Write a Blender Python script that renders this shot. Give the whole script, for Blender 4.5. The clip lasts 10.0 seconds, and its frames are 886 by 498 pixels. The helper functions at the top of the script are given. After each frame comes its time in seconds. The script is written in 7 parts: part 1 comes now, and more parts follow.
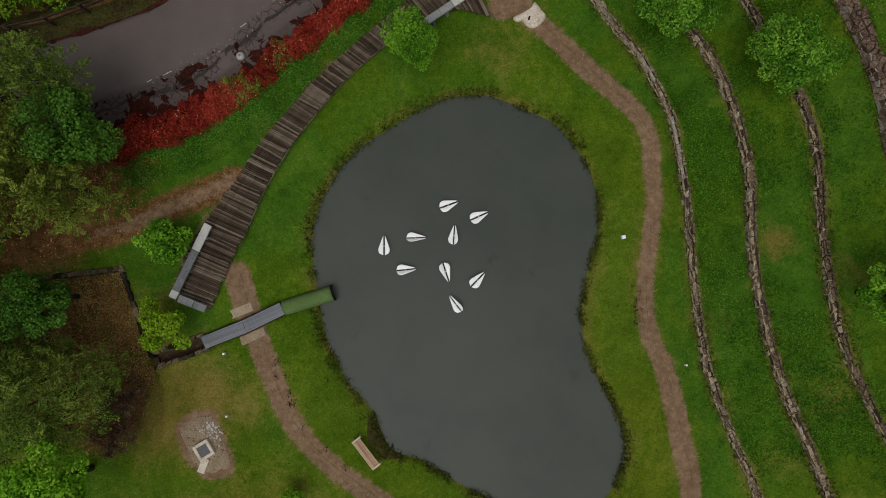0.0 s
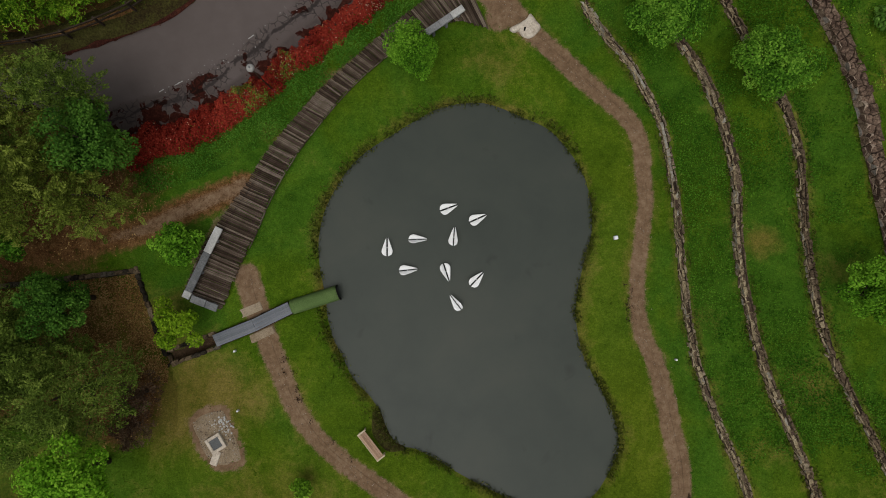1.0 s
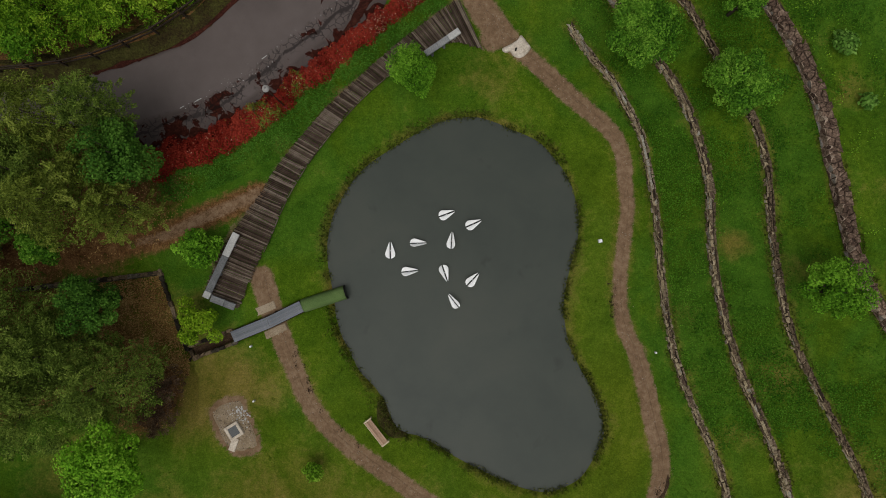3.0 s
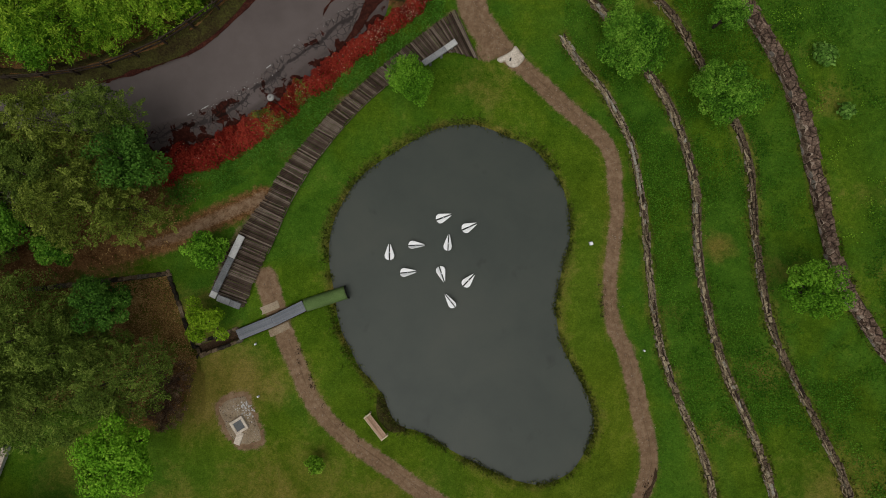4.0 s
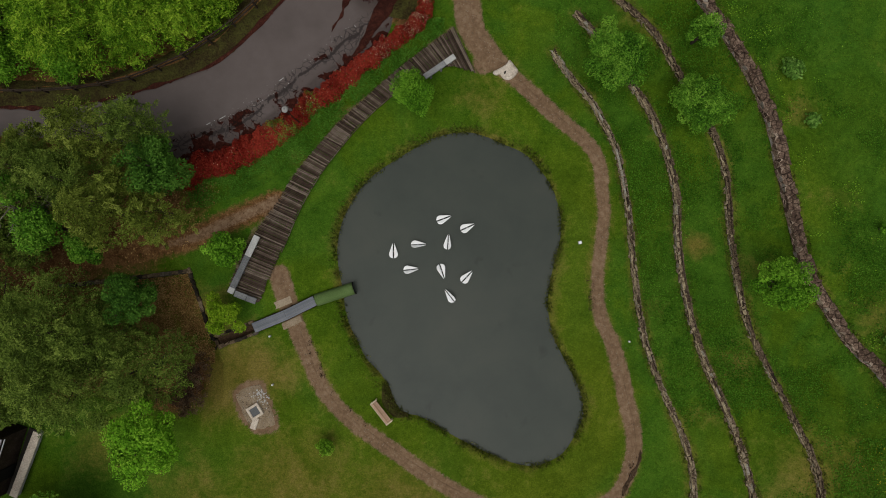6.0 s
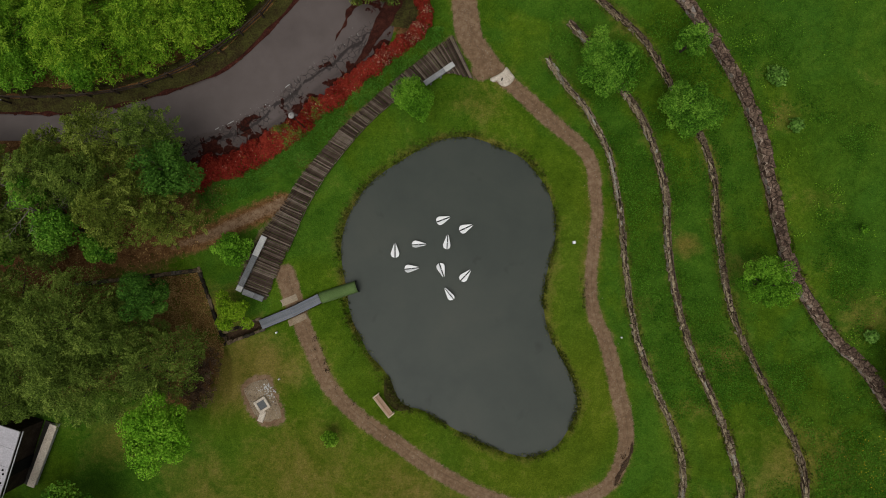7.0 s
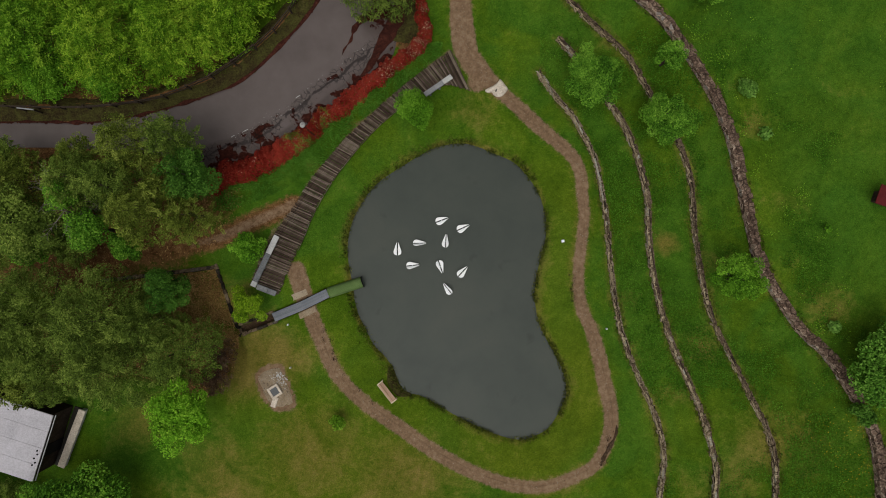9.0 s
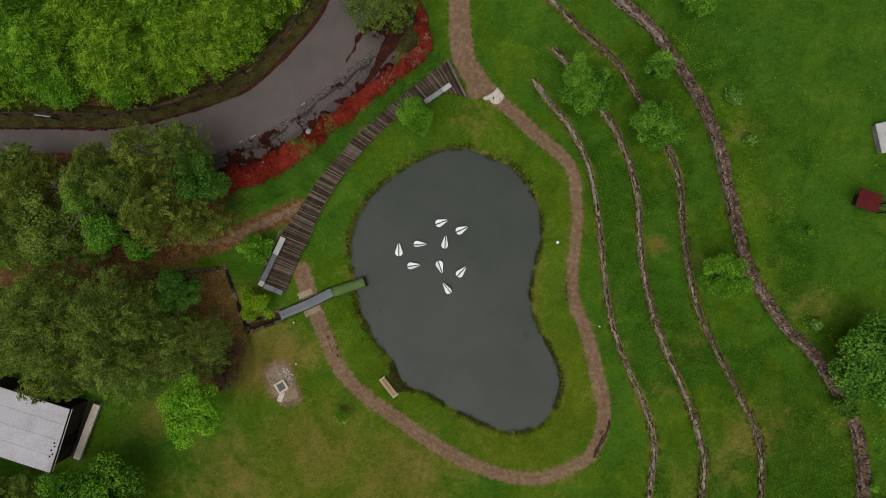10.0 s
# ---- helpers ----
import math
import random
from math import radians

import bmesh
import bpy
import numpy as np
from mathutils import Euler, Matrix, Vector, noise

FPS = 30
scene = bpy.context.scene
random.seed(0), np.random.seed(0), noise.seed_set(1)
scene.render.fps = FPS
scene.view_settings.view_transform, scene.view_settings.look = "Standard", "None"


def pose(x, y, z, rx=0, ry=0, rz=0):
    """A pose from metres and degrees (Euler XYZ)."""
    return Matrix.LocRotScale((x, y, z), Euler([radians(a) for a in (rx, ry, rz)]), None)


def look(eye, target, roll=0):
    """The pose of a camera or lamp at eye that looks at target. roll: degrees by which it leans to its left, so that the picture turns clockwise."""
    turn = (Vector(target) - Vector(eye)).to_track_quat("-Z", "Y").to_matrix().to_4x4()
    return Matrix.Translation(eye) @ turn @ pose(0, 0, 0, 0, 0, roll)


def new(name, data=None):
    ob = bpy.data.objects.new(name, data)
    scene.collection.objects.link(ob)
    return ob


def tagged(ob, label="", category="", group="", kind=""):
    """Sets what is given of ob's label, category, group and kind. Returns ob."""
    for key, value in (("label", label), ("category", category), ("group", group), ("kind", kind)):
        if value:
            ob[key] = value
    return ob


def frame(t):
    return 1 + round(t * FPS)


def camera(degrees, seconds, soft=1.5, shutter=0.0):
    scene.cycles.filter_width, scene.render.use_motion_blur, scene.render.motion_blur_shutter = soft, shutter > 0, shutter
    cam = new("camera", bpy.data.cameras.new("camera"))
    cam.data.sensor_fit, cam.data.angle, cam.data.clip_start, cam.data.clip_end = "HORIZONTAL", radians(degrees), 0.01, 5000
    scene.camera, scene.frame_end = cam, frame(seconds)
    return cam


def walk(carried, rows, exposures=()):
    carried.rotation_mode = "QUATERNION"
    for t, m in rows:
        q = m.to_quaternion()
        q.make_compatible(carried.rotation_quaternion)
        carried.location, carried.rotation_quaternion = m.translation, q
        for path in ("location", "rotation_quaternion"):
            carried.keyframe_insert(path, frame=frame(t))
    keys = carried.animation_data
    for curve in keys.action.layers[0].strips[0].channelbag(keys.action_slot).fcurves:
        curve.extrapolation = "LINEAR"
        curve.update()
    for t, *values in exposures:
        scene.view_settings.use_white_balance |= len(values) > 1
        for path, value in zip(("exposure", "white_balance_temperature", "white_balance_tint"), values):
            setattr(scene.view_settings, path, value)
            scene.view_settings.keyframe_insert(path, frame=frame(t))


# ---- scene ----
cam = camera(75.0, 10.0, soft=0.95)
# seconds, x, y, height, then the small turns about x, y and z of a camera that looks straight down
PATH_ROWS = [
    (0.0, 0.000, 0.000, 31.561, 0.386, 0.022, -0.000),
    (0.5, -0.020, 0.027, 32.263, 0.366, 0.036, -0.054),
    (1.0, -0.030, 0.082, 32.990, 0.334, 0.013, -0.279),
    (1.5, -0.023, 0.143, 33.717, 0.288, -0.019, -0.494),
    (2.0, -0.044, 0.199, 34.411, 0.219, -0.039, -0.585),
    (2.5, -0.037, 0.267, 35.148, 0.166, -0.043, -0.566),
    (4.0, 0.200, 0.466, 37.363, 0.162, -0.057, -0.406),
    (4.5, 0.232, 0.475, 38.088, 0.173, -0.049, -0.429),
    (5.0, 0.211, 0.432, 38.811, 0.204, -0.058, -0.467),
    (5.5, 0.194, 0.383, 39.568, 0.209, -0.043, -0.499),
    (7.0, 0.235, 0.338, 42.023, 0.193, -0.038, -0.572),
    (7.5, 0.234, 0.342, 42.878, 0.192, -0.050, -0.576),
    (8.0, 0.248, 0.309, 43.739, 0.206, -0.081, -0.619),
    (8.5, 0.286, 0.239, 44.588, 0.222, -0.103, -0.629),
    (9.0, 0.282, 0.159, 45.448, 0.238, -0.093, -0.626),
    (9.5, 0.313, 0.137, 46.371, 0.270, -0.102, -0.649),
    (10.0, 0.328, 0.175, 47.370, 0.302, -0.077, -0.639),
]
walk(cam, [(t, pose(*row)) for t, *row in PATH_ROWS],
     [(0.0, -0.23), (2.5, -0.25), (5.0, -0.25), (7.5, -0.16), (10.0, -0.07)])

# ---- daylight: an overcast sky, greyed, and one very soft sun ----
SUN_UP, SUN_TURN = 68.0, 200.0
sky_world = bpy.data.worlds.new("overcast_sky")
scene.world = sky_world
sky_world.use_nodes = True
wn, wl = sky_world.node_tree.nodes, sky_world.node_tree.links
sky = wn.new("ShaderNodeTexSky")
sky.sky_type, sky.sun_disc = "NISHITA", False
sky.sun_elevation, sky.sun_rotation = radians(SUN_UP), radians(SUN_TURN)
sky.dust_density, sky.ozone_density = 4.0, 1.0
grey = wn.new("ShaderNodeHueSaturation")
grey.inputs["Saturation"].default_value = 0.06
wl.new(sky.outputs[0], grey.inputs["Color"])
wl.new(grey.outputs[0], wn["Background"].inputs["Color"])
wn["Background"].inputs["Strength"].default_value = 0.1
sun = new("sun", bpy.data.lights.new("sun", "SUN"))
sun.data.energy, sun.data.angle, sun.data.color = 1.0, radians(60), (1.0, 0.955, 0.84)
sun.matrix_world = look((20 * math.sin(radians(SUN_TURN)), 20 * math.cos(radians(SUN_TURN)), 20 * math.tan(radians(SUN_UP))), (0, 0, 0))

rng = np.random.default_rng(11)


# ---- materials ----
def shader(name):
    m = bpy.data.materials.new(name)
    m.use_nodes = True
    return m, m.node_tree.nodes, m.node_tree.links, m.node_tree.nodes["Principled BSDF"]


def noise_tex(n, l, vec, scale, detail=4.0, rough=0.6, warp=0.0):
    t = n.new("ShaderNodeTexNoise")
    t.inputs["Scale"].default_value, t.inputs["Detail"].default_value = scale, detail
    t.inputs["Roughness"].default_value, t.inputs["Distortion"].default_value = rough, warp
    l.new(vec, t.inputs["Vector"])
    return t.outputs["Fac"]


def ramp(n, l, fac, stops):
    r = n.new("ShaderNodeValToRGB")
    while len(r.color_ramp.elements) < len(stops):
        r.color_ramp.elements.new(0.5)
    for e, (p, c) in zip(r.color_ramp.elements, stops):
        e.position, e.color = p, (*c, 1) if len(c) == 3 else c
    l.new(fac, r.inputs["Fac"])
    return r.outputs["Color"]


def blend(n, l, fac, a, b, how="MIX"):
    x = n.new("ShaderNodeMix")
    x.data_type, x.blend_type = "RGBA", how
    for socket, value in ((x.inputs["Factor"], fac), (x.inputs["A"], a), (x.inputs["B"], b)):
        if isinstance(value, bpy.types.NodeSocket):
            l.new(value, socket)
        elif isinstance(value, (int, float)):
            socket.default_value = value
        else:
            socket.default_value = (*value, 1)
    return x.outputs["Result"]


def remap(n, l, fac, a, b, c=0.0, d=1.0):
    r = n.new("ShaderNodeMapRange")
    l.new(fac, r.inputs["Value"])
    for k, v in zip(("From Min", "From Max", "To Min", "To Max"), (a, b, c, d)):
        r.inputs[k].default_value = v
    return r.outputs["Result"]


def sums(n, l, a, b, how="ADD"):
    r = n.new("ShaderNodeMath")
    r.operation = how
    for k, v in enumerate((a, b)):
        if isinstance(v, bpy.types.NodeSocket):
            l.new(v, r.inputs[k])
        else:
            r.inputs[k].default_value = v
    return r.outputs[0]


def bumped(n, l, bsdf, height, strength, distance):
    b = n.new("ShaderNodeBump")
    b.inputs["Strength"].default_value, b.inputs["Distance"].default_value = strength, distance
    l.new(height, b.inputs["Height"])
    l.new(b.outputs[0], bsdf.inputs["Normal"])


def surface(name, stops, coarse=1.0, fine=12.0, rough=0.8, bump=0.4, depth=0.02, spread=0.35, by="", vary=0.27, metal=0.0, place="world", stretch=None):
    """Two scales of noise over a ramp of colours; by: 'piece' varies whole objects, 'island' loose parts of one mesh."""
    m, n, l, b = shader(name)
    if place == "world":
        vec = n.new("ShaderNodeNewGeometry").outputs["Position"]
    else:
        vec = n.new("ShaderNodeTexCoord").outputs["Object"]
    if stretch:
        mp = n.new("ShaderNodeMapping")
        mp.inputs["Scale"].default_value = stretch
        l.new(vec, mp.inputs["Vector"])
        vec = mp.outputs[0]
    big, small = noise_tex(n, l, vec, coarse, 5, 0.65, 0.4), noise_tex(n, l, vec, fine, 6, 0.7)
    fac = sums(n, l, sums(n, l, big, 0.6, "MULTIPLY"), sums(n, l, small, 0.4, "MULTIPLY"))
    if by:
        rnd = n.new("ShaderNodeObjectInfo").outputs["Random"] if by == "piece" else n.new("ShaderNodeNewGeometry").outputs["Random Per Island"]
        fac = sums(n, l, fac, remap(n, l, rnd, 0, 1, -vary, vary))
    lo, hi = 0.32, 0.68
    cols = [(lo + (hi - lo) * k / max(1, len(stops) - 1), c) for k, c in enumerate(stops)]
    col = ramp(n, l, fac, cols)
    col = blend(n, l, 1.0, col, ramp(n, l, small, [(0.25, (1 - spread,) * 3), (0.75, (1 + spread * 0.4,) * 3)]), "MULTIPLY")
    l.new(col, b.inputs["Base Color"])
    b.inputs["Metallic"].default_value = metal
    b.inputs["Specular IOR Level"].default_value = 0.12 if rough > 0.78 else 0.35
    l.new(remap(n, l, small, 0.3, 0.7, max(0.05, rough - 0.12), min(1, rough + 0.12)), b.inputs["Roughness"])
    bumped(n, l, b, small, bump, depth)
    return m


def leaf_mat(name, dark, mid, light, gloss=0.7, through_light=0.14):
    """Leaves: each loose leaf takes its own tone, clumps drift in colour."""
    m, n, l, b = shader(name)
    pos = n.new("ShaderNodeNewGeometry")
    big = sums(n, l, sums(n, l, noise_tex(n, l, pos.outputs["Position"], 0.7, 3), 0.6, "MULTIPLY"), sums(n, l, noise_tex(n, l, pos.outputs["Position"], 0.22, 2), 0.4, "MULTIPLY"))
    fac = sums(n, l, sums(n, l, pos.outputs["Random Per Island"], 0.5, "MULTIPLY"), sums(n, l, remap(n, l, big, 0.3, 0.7), 0.5, "MULTIPLY"))
    tone_at = n.new("ShaderNodeAttribute")
    tone_at.attribute_name = "tone"
    fac = sums(n, l, fac, tone_at.outputs["Fac"])
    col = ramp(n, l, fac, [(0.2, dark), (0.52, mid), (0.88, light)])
    l.new(col, b.inputs["Base Color"])
    b.inputs["Roughness"].default_value = gloss
    b.inputs["Specular IOR Level"].default_value = 0.06
    tr = n.new("ShaderNodeBsdfTranslucent")
    l.new(col, tr.inputs["Color"])
    mx = n.new("ShaderNodeMixShader")
    mx.inputs[0].default_value = through_light
    l.new(b.outputs[0], mx.inputs[1])
    l.new(tr.outputs[0], mx.inputs[2])
    l.new(mx.outputs[0], n["Material Output"].inputs["Surface"])
    return m


def ground_mat():
    """Lawn with lush, dry, bare and leaf-strewn areas, which the sheet's 'zones' layer names."""
    m, n, l, b = shader("lawn")
    pos = n.new("ShaderNodeNewGeometry").outputs["Position"]
    at = n.new("ShaderNodeAttribute")
    at.attribute_name = "zones"
    sep = n.new("ShaderNodeSeparateColor")
    l.new(at.outputs["Color"], sep.inputs[0])
    litter, lush, dry = sep.outputs[0], sep.outputs[1], sep.outputs[2]
    trod = at.outputs["Alpha"]
    patch, tuft, grain = noise_tex(n, l, pos, 0.33, 6, 0.65, 0.6), noise_tex(n, l, pos, 2.6, 6, 0.75, 0.3), noise_tex(n, l, pos, 13, 6, 0.8)
    mixed = sums(n, l, sums(n, l, patch, 0.34, "MULTIPLY"), sums(n, l, sums(n, l, tuft, 0.28, "MULTIPLY"), sums(n, l, grain, 0.38, "MULTIPLY")))
    col = ramp(n, l, mixed, [(0.37, (0.023, 0.054, 0.003)), (0.48, (0.052, 0.104, 0.0061)), (0.57, (0.092, 0.149, 0.010)), (0.66, (0.146, 0.176, 0.020))])
    cool = ramp(n, l, mixed, [(0.37, (0.019, 0.062, 0.006)), (0.5, (0.044, 0.118, 0.011)), (0.64, (0.086, 0.168, 0.018))])
    deep = n.new("ShaderNodeAttribute")
    deep.attribute_name = "deep"
    drift = noise_tex(n, l, pos, 0.17, 4, 0.6, 0.8)
    much = sums(n, l, remap(n, l, drift, 0.42, 0.58, 0.0, 0.7), sums(n, l, deep.outputs["Fac"], remap(n, l, drift, 0.3, 0.6, 0.45, 1.0), "MULTIPLY"), "MAXIMUM")
    col = blend(n, l, much, col, cool)
    bright = ramp(n, l, mixed, [(0.37, (0.047, 0.074, 0.0047)), (0.5, (0.087, 0.122, 0.0084)), (0.63, (0.138, 0.165, 0.017))])
    col = blend(n, l, sums(n, l, lush, 0.85, "MULTIPLY"), col, bright)
    straw = ramp(n, l, mixed, [(0.36, (0.076, 0.072, 0.012)), (0.5, (0.146, 0.122, 0.026)), (0.64, (0.230, 0.172, 0.056))])
    uneven = sums(n, l, sums(n, l, sums(n, l, patch, 0.5, "SUBTRACT"), 1.4, "MULTIPLY"), sums(n, l, sums(n, l, tuft, 0.5, "SUBTRACT"), 0.9, "MULTIPLY"))
    dfac = remap(n, l, sums(n, l, dry, uneven), 0.2, 0.85)
    col = blend(n, l, dfac, col, straw)
    dots = sums(n, l, sums(n, l, tuft, 0.5, "MULTIPLY"), sums(n, l, grain, 0.5, "MULTIPLY"))
    leaves = ramp(n, l, dots, [(0.36, (0.044, 0.019, 0.009)), (0.47, (0.118, 0.055, 0.024)), (0.56, (0.195, 0.104, 0.044)), (0.66, (0.310, 0.195, 0.095))])
    lfac = remap(n, l, sums(n, l, litter, sums(n, l, sums(n, l, tuft, 0.5, "SUBTRACT"), 1.2, "MULTIPLY")), 0.3, 0.7)
    col = blend(n, l, lfac, col, leaves)
    blades = noise_tex(n, l, pos, 9, 8, 0.85)
    col = blend(n, l, 1.0, col, ramp(n, l, blades, [(0.36, (0.66, 0.69, 0.64)), (0.5, (0.97, 1.0, 0.93)), (0.64, (1.36, 1.34, 1.2))]), "MULTIPLY")
    soil = sums(n, l, sums(n, l, tuft, 0.6, "MULTIPLY"), sums(n, l, sums(n, l, grain, 0.2, "MULTIPLY"), sums(n, l, patch, 0.2, "MULTIPLY")))
    earth = ramp(n, l, soil, [(0.34, (0.116, 0.070, 0.039)), (0.5, (0.196, 0.127, 0.077)), (0.66, (0.298, 0.209, 0.136))])
    tfac = remap(n, l, sums(n, l, trod, sums(n, l, sums(n, l, dots, 0.5, "SUBTRACT"), 2.4, "MULTIPLY")), 0.30, 0.70)
    col = blend(n, l, tfac, col, earth)
    l.new(col, b.inputs["Base Color"])
    b.inputs["Roughness"].default_value = 0.9
    b.inputs["Specular IOR Level"].default_value = 0.03
    bumped(n, l, b, sums(n, l, tuft, sums(n, l, grain, 1.2, "MULTIPLY")), 0.5, 0.035)
    return m


def water_mat():
    m, n, l, b = shader("pond_water")
    pos = n.new("ShaderNodeNewGeometry").outputs["Position"]
    big, mid = noise_tex(n, l, pos, 0.16, 4, 0.55, 0.5), noise_tex(n, l, pos, 0.9, 4, 0.6, 0.4)
    col = ramp(n, l, sums(n, l, sums(n, l, big, 0.8, "MULTIPLY"), sums(n, l, mid, 0.2, "MULTIPLY")),
               [(0.34, (0.044, 0.053, 0.046)), (0.5, (0.053, 0.062, 0.053)), (0.66, (0.062, 0.069, 0.058))])
    weed = remap(n, l, noise_tex(n, l, pos, 0.55, 3, 0.5, 0.3), 0.66, 0.76, 0.0, 0.45)
    col = blend(n, l, weed, col, (0.022, 0.026, 0.022))
    l.new(col, b.inputs["Base Color"])
    b.inputs["Roughness"].default_value, b.inputs["IOR"].default_value = 0.35, 1.33
    b.inputs["Specular IOR Level"].default_value = 0.3
    bumped(n, l, b, noise_tex(n, l, pos, 5, 3), 0.05, 0.01)
    return m


def asphalt_mat():
    """Worn asphalt; 'dirt' says where leaf mould gathers, 'reach' how far off the hedge's line a place is."""
    m, n, l, b = shader("asphalt")
    pos = n.new("ShaderNodeNewGeometry").outputs["Position"]
    layers = []
    for name in ("dirt", "reach"):
        at = n.new("ShaderNodeAttribute")
        at.attribute_name = name
        layers.append(at.outputs["Fac"])
    dirt, reach = layers
    big, mid, grain = noise_tex(n, l, pos, 0.35, 5, 0.6), noise_tex(n, l, pos, 1.05, 6, 0.55, 1.1), noise_tex(n, l, pos, 26, 5, 0.75)
    wander, fine = noise_tex(n, l, pos, 0.45, 3, 0.5), noise_tex(n, l, pos, 4.5, 5, 0.7)
    base = ramp(n, l, sums(n, l, sums(n, l, big, 0.6, "MULTIPLY"), sums(n, l, grain, 0.4, "MULTIPLY")), [(0.35, (0.080, 0.062, 0.058)), (0.65, (0.124, 0.098, 0.093))])
    stained = ramp(n, l, sums(n, l, sums(n, l, mid, 0.6, "MULTIPLY"), sums(n, l, grain, 0.4, "MULTIPLY")), [(0.35, (0.050, 0.035, 0.032)), (0.65, (0.096, 0.070, 0.064))])
    base = blend(n, l, remap(n, l, sums(n, l, dirt, sums(n, l, sums(n, l, mid, 0.5, "SUBTRACT"), 0.5, "MULTIPLY")), 0.15, 0.5), base, stained)
    mould = ramp(n, l, sums(n, l, sums(n, l, grain, 0.5, "MULTIPLY"), sums(n, l, fine, 0.5, "MULTIPLY")), [(0.34, (0.012, 0.004, 0.003)), (0.52, (0.040, 0.011, 0.008)), (0.68, (0.105, 0.028, 0.018))])
    fac = remap(n, l, sums(n, l, dirt, sums(n, l, sums(n, l, mid, 0.5, "SUBTRACT"), 3.0, "MULTIPLY")), 0.60, 0.66)
    fac = sums(n, l, fac, remap(n, l, dirt, 0.12, 0.28), "MULTIPLY")
    course = sums(n, l, sums(n, l, reach, sums(n, l, sums(n, l, wander, 0.5, "SUBTRACT"), 1.5, "MULTIPLY")), sums(n, l, sums(n, l, fine, 0.5, "SUBTRACT"), 0.35, "MULTIPLY"))
    off = sums(n, l, sums(n, l, course, 2.2, "SUBTRACT"), 0.0)
    gap = n.new("ShaderNodeMath")
    gap.operation = "ABSOLUTE"
    l.new(off, gap.inputs[0])
    seam = sums(n, l, remap(n, l, gap.outputs[0], 0.07, 0.15, 1, 0), remap(n, l, mid, 0.34, 0.40), "MULTIPLY")
    crack = n.new("ShaderNodeTexVoronoi")
    crack.feature = "DISTANCE_TO_EDGE"
    crack.inputs["Scale"].default_value = 3.4
    wv = n.new("ShaderNodeMix")
    wv.data_type = "VECTOR"
    wv.inputs["Factor"].default_value = 0.3
    nz = n.new("ShaderNodeTexNoise")
    nz.inputs["Scale"].default_value = 1.9
    nz.inputs["Detail"].default_value = 4.0
    l.new(pos, nz.inputs["Vector"])
    l.new(pos, wv.inputs["A"])
    l.new(nz.outputs["Color"], wv.inputs["B"])
    l.new(wv.outputs["Result"], crack.inputs["Vector"])
    line = remap(n, l, crack.outputs["Distance"], 0.02, 0.08, 1, 0)
    belt = sums(n, l, remap(n, l, course, 1.5, 1.8), remap(n, l, course, 2.75, 3.05, 1, 0), "MULTIPLY")
    line = sums(n, l, sums(n, l, line, belt, "MULTIPLY"), remap(n, l, wander, 0.42, 0.50), "MULTIPLY")
    col = blend(n, l, fac, base, mould)
    col = blend(n, l, sums(n, l, seam, 0.92, "MULTIPLY"), col, (0.013, 0.006, 0.005))
    col = blend(n, l, sums(n, l, line, 0.9, "MULTIPLY"), col, (0.014, 0.008, 0.007))
    l.new(col, b.inputs["Base Color"])
    l.new(remap(n, l, fac, 0, 1, 0.6, 0.9), b.inputs["Roughness"])
    l.new(remap(n, l, fac, 0, 1, 0.4, 0.05), b.inputs["Specular IOR Level"])
    bumped(n, l, b, grain, 0.3, 0.01)
    return m


LAWN, WATER, ASPHALT = ground_mat(), water_mat(), asphalt_mat()
EDGING = surface("pale_edging_wood", [(0.075, 0.058, 0.040), (0.145, 0.115, 0.085), (0.25, 0.21, 0.165)], 2, 12, 0.85, 0.4, 0.01, 0.4, by="piece", vary=0.15)
DAMP_EARTH = surface("damp_earth", [(0.030, 0.018, 0.010), (0.075, 0.046, 0.026), (0.14, 0.092, 0.055)], 2.5, 14, 0.85, 0.6, 0.03, 0.5)
RUST_LITTER = surface("rust_litter", [(0.018, 0.006, 0.004), (0.050, 0.014, 0.010), (0.120, 0.038, 0.023)], 2.5, 16, 0.9, 0.6, 0.02, 0.6)
FENCE_WOOD = surface("fence_wood", [(0.024, 0.017, 0.012), (0.050, 0.037, 0.027), (0.090, 0.070, 0.052)], 2, 12, 0.85, 0.4, 0.01, 0.4)
PALE_GRAVEL = surface("pale_gravel", [(0.18, 0.130, 0.080), (0.29, 0.222, 0.148), (0.40, 0.325, 0.235)], 1.5, 18, 0.9, 0.6, 0.03)
PEBBLE = surface("pebbles", [(0.12, 0.085, 0.06), (0.22, 0.17, 0.125), (0.34, 0.29, 0.23)], 2, 20, 0.85, 0.3, 0.01, by="island")
RED_TONES = [(0.088, 0.056, 0.041), (0.205, 0.139, 0.102), (0.320, 0.236, 0.176), (0.46, 0.37, 0.29)]
RED_STONES = [surface("reddish_wall_stone", RED_TONES, 1.8, 9, 0.88, 0.9, 0.03, 0.75, by="piece", vary=0.12),
              surface("dark_wall_stone", [(0.042, 0.026, 0.020), (0.095, 0.058, 0.044), (0.155, 0.102, 0.078)], 1.8, 9, 0.88, 0.9, 0.03, 0.75, by="piece", vary=0.12),
              surface("grey_wall_stone", [(0.16, 0.135, 0.115), (0.27, 0.235, 0.21), (0.38, 0.345, 0.31)], 1.8, 9, 0.88, 0.9, 0.03, 0.6, by="piece", vary=0.12)]
# paler than the stone: light caught on the edges, painted in
RED_EDGE = surface("lit_reddish_edge", [(0.15, 0.102, 0.076), (0.34, 0.255, 0.195), (0.54, 0.44, 0.35)], 3.0, 14, 0.9, 0.5, 0.02, 0.4)
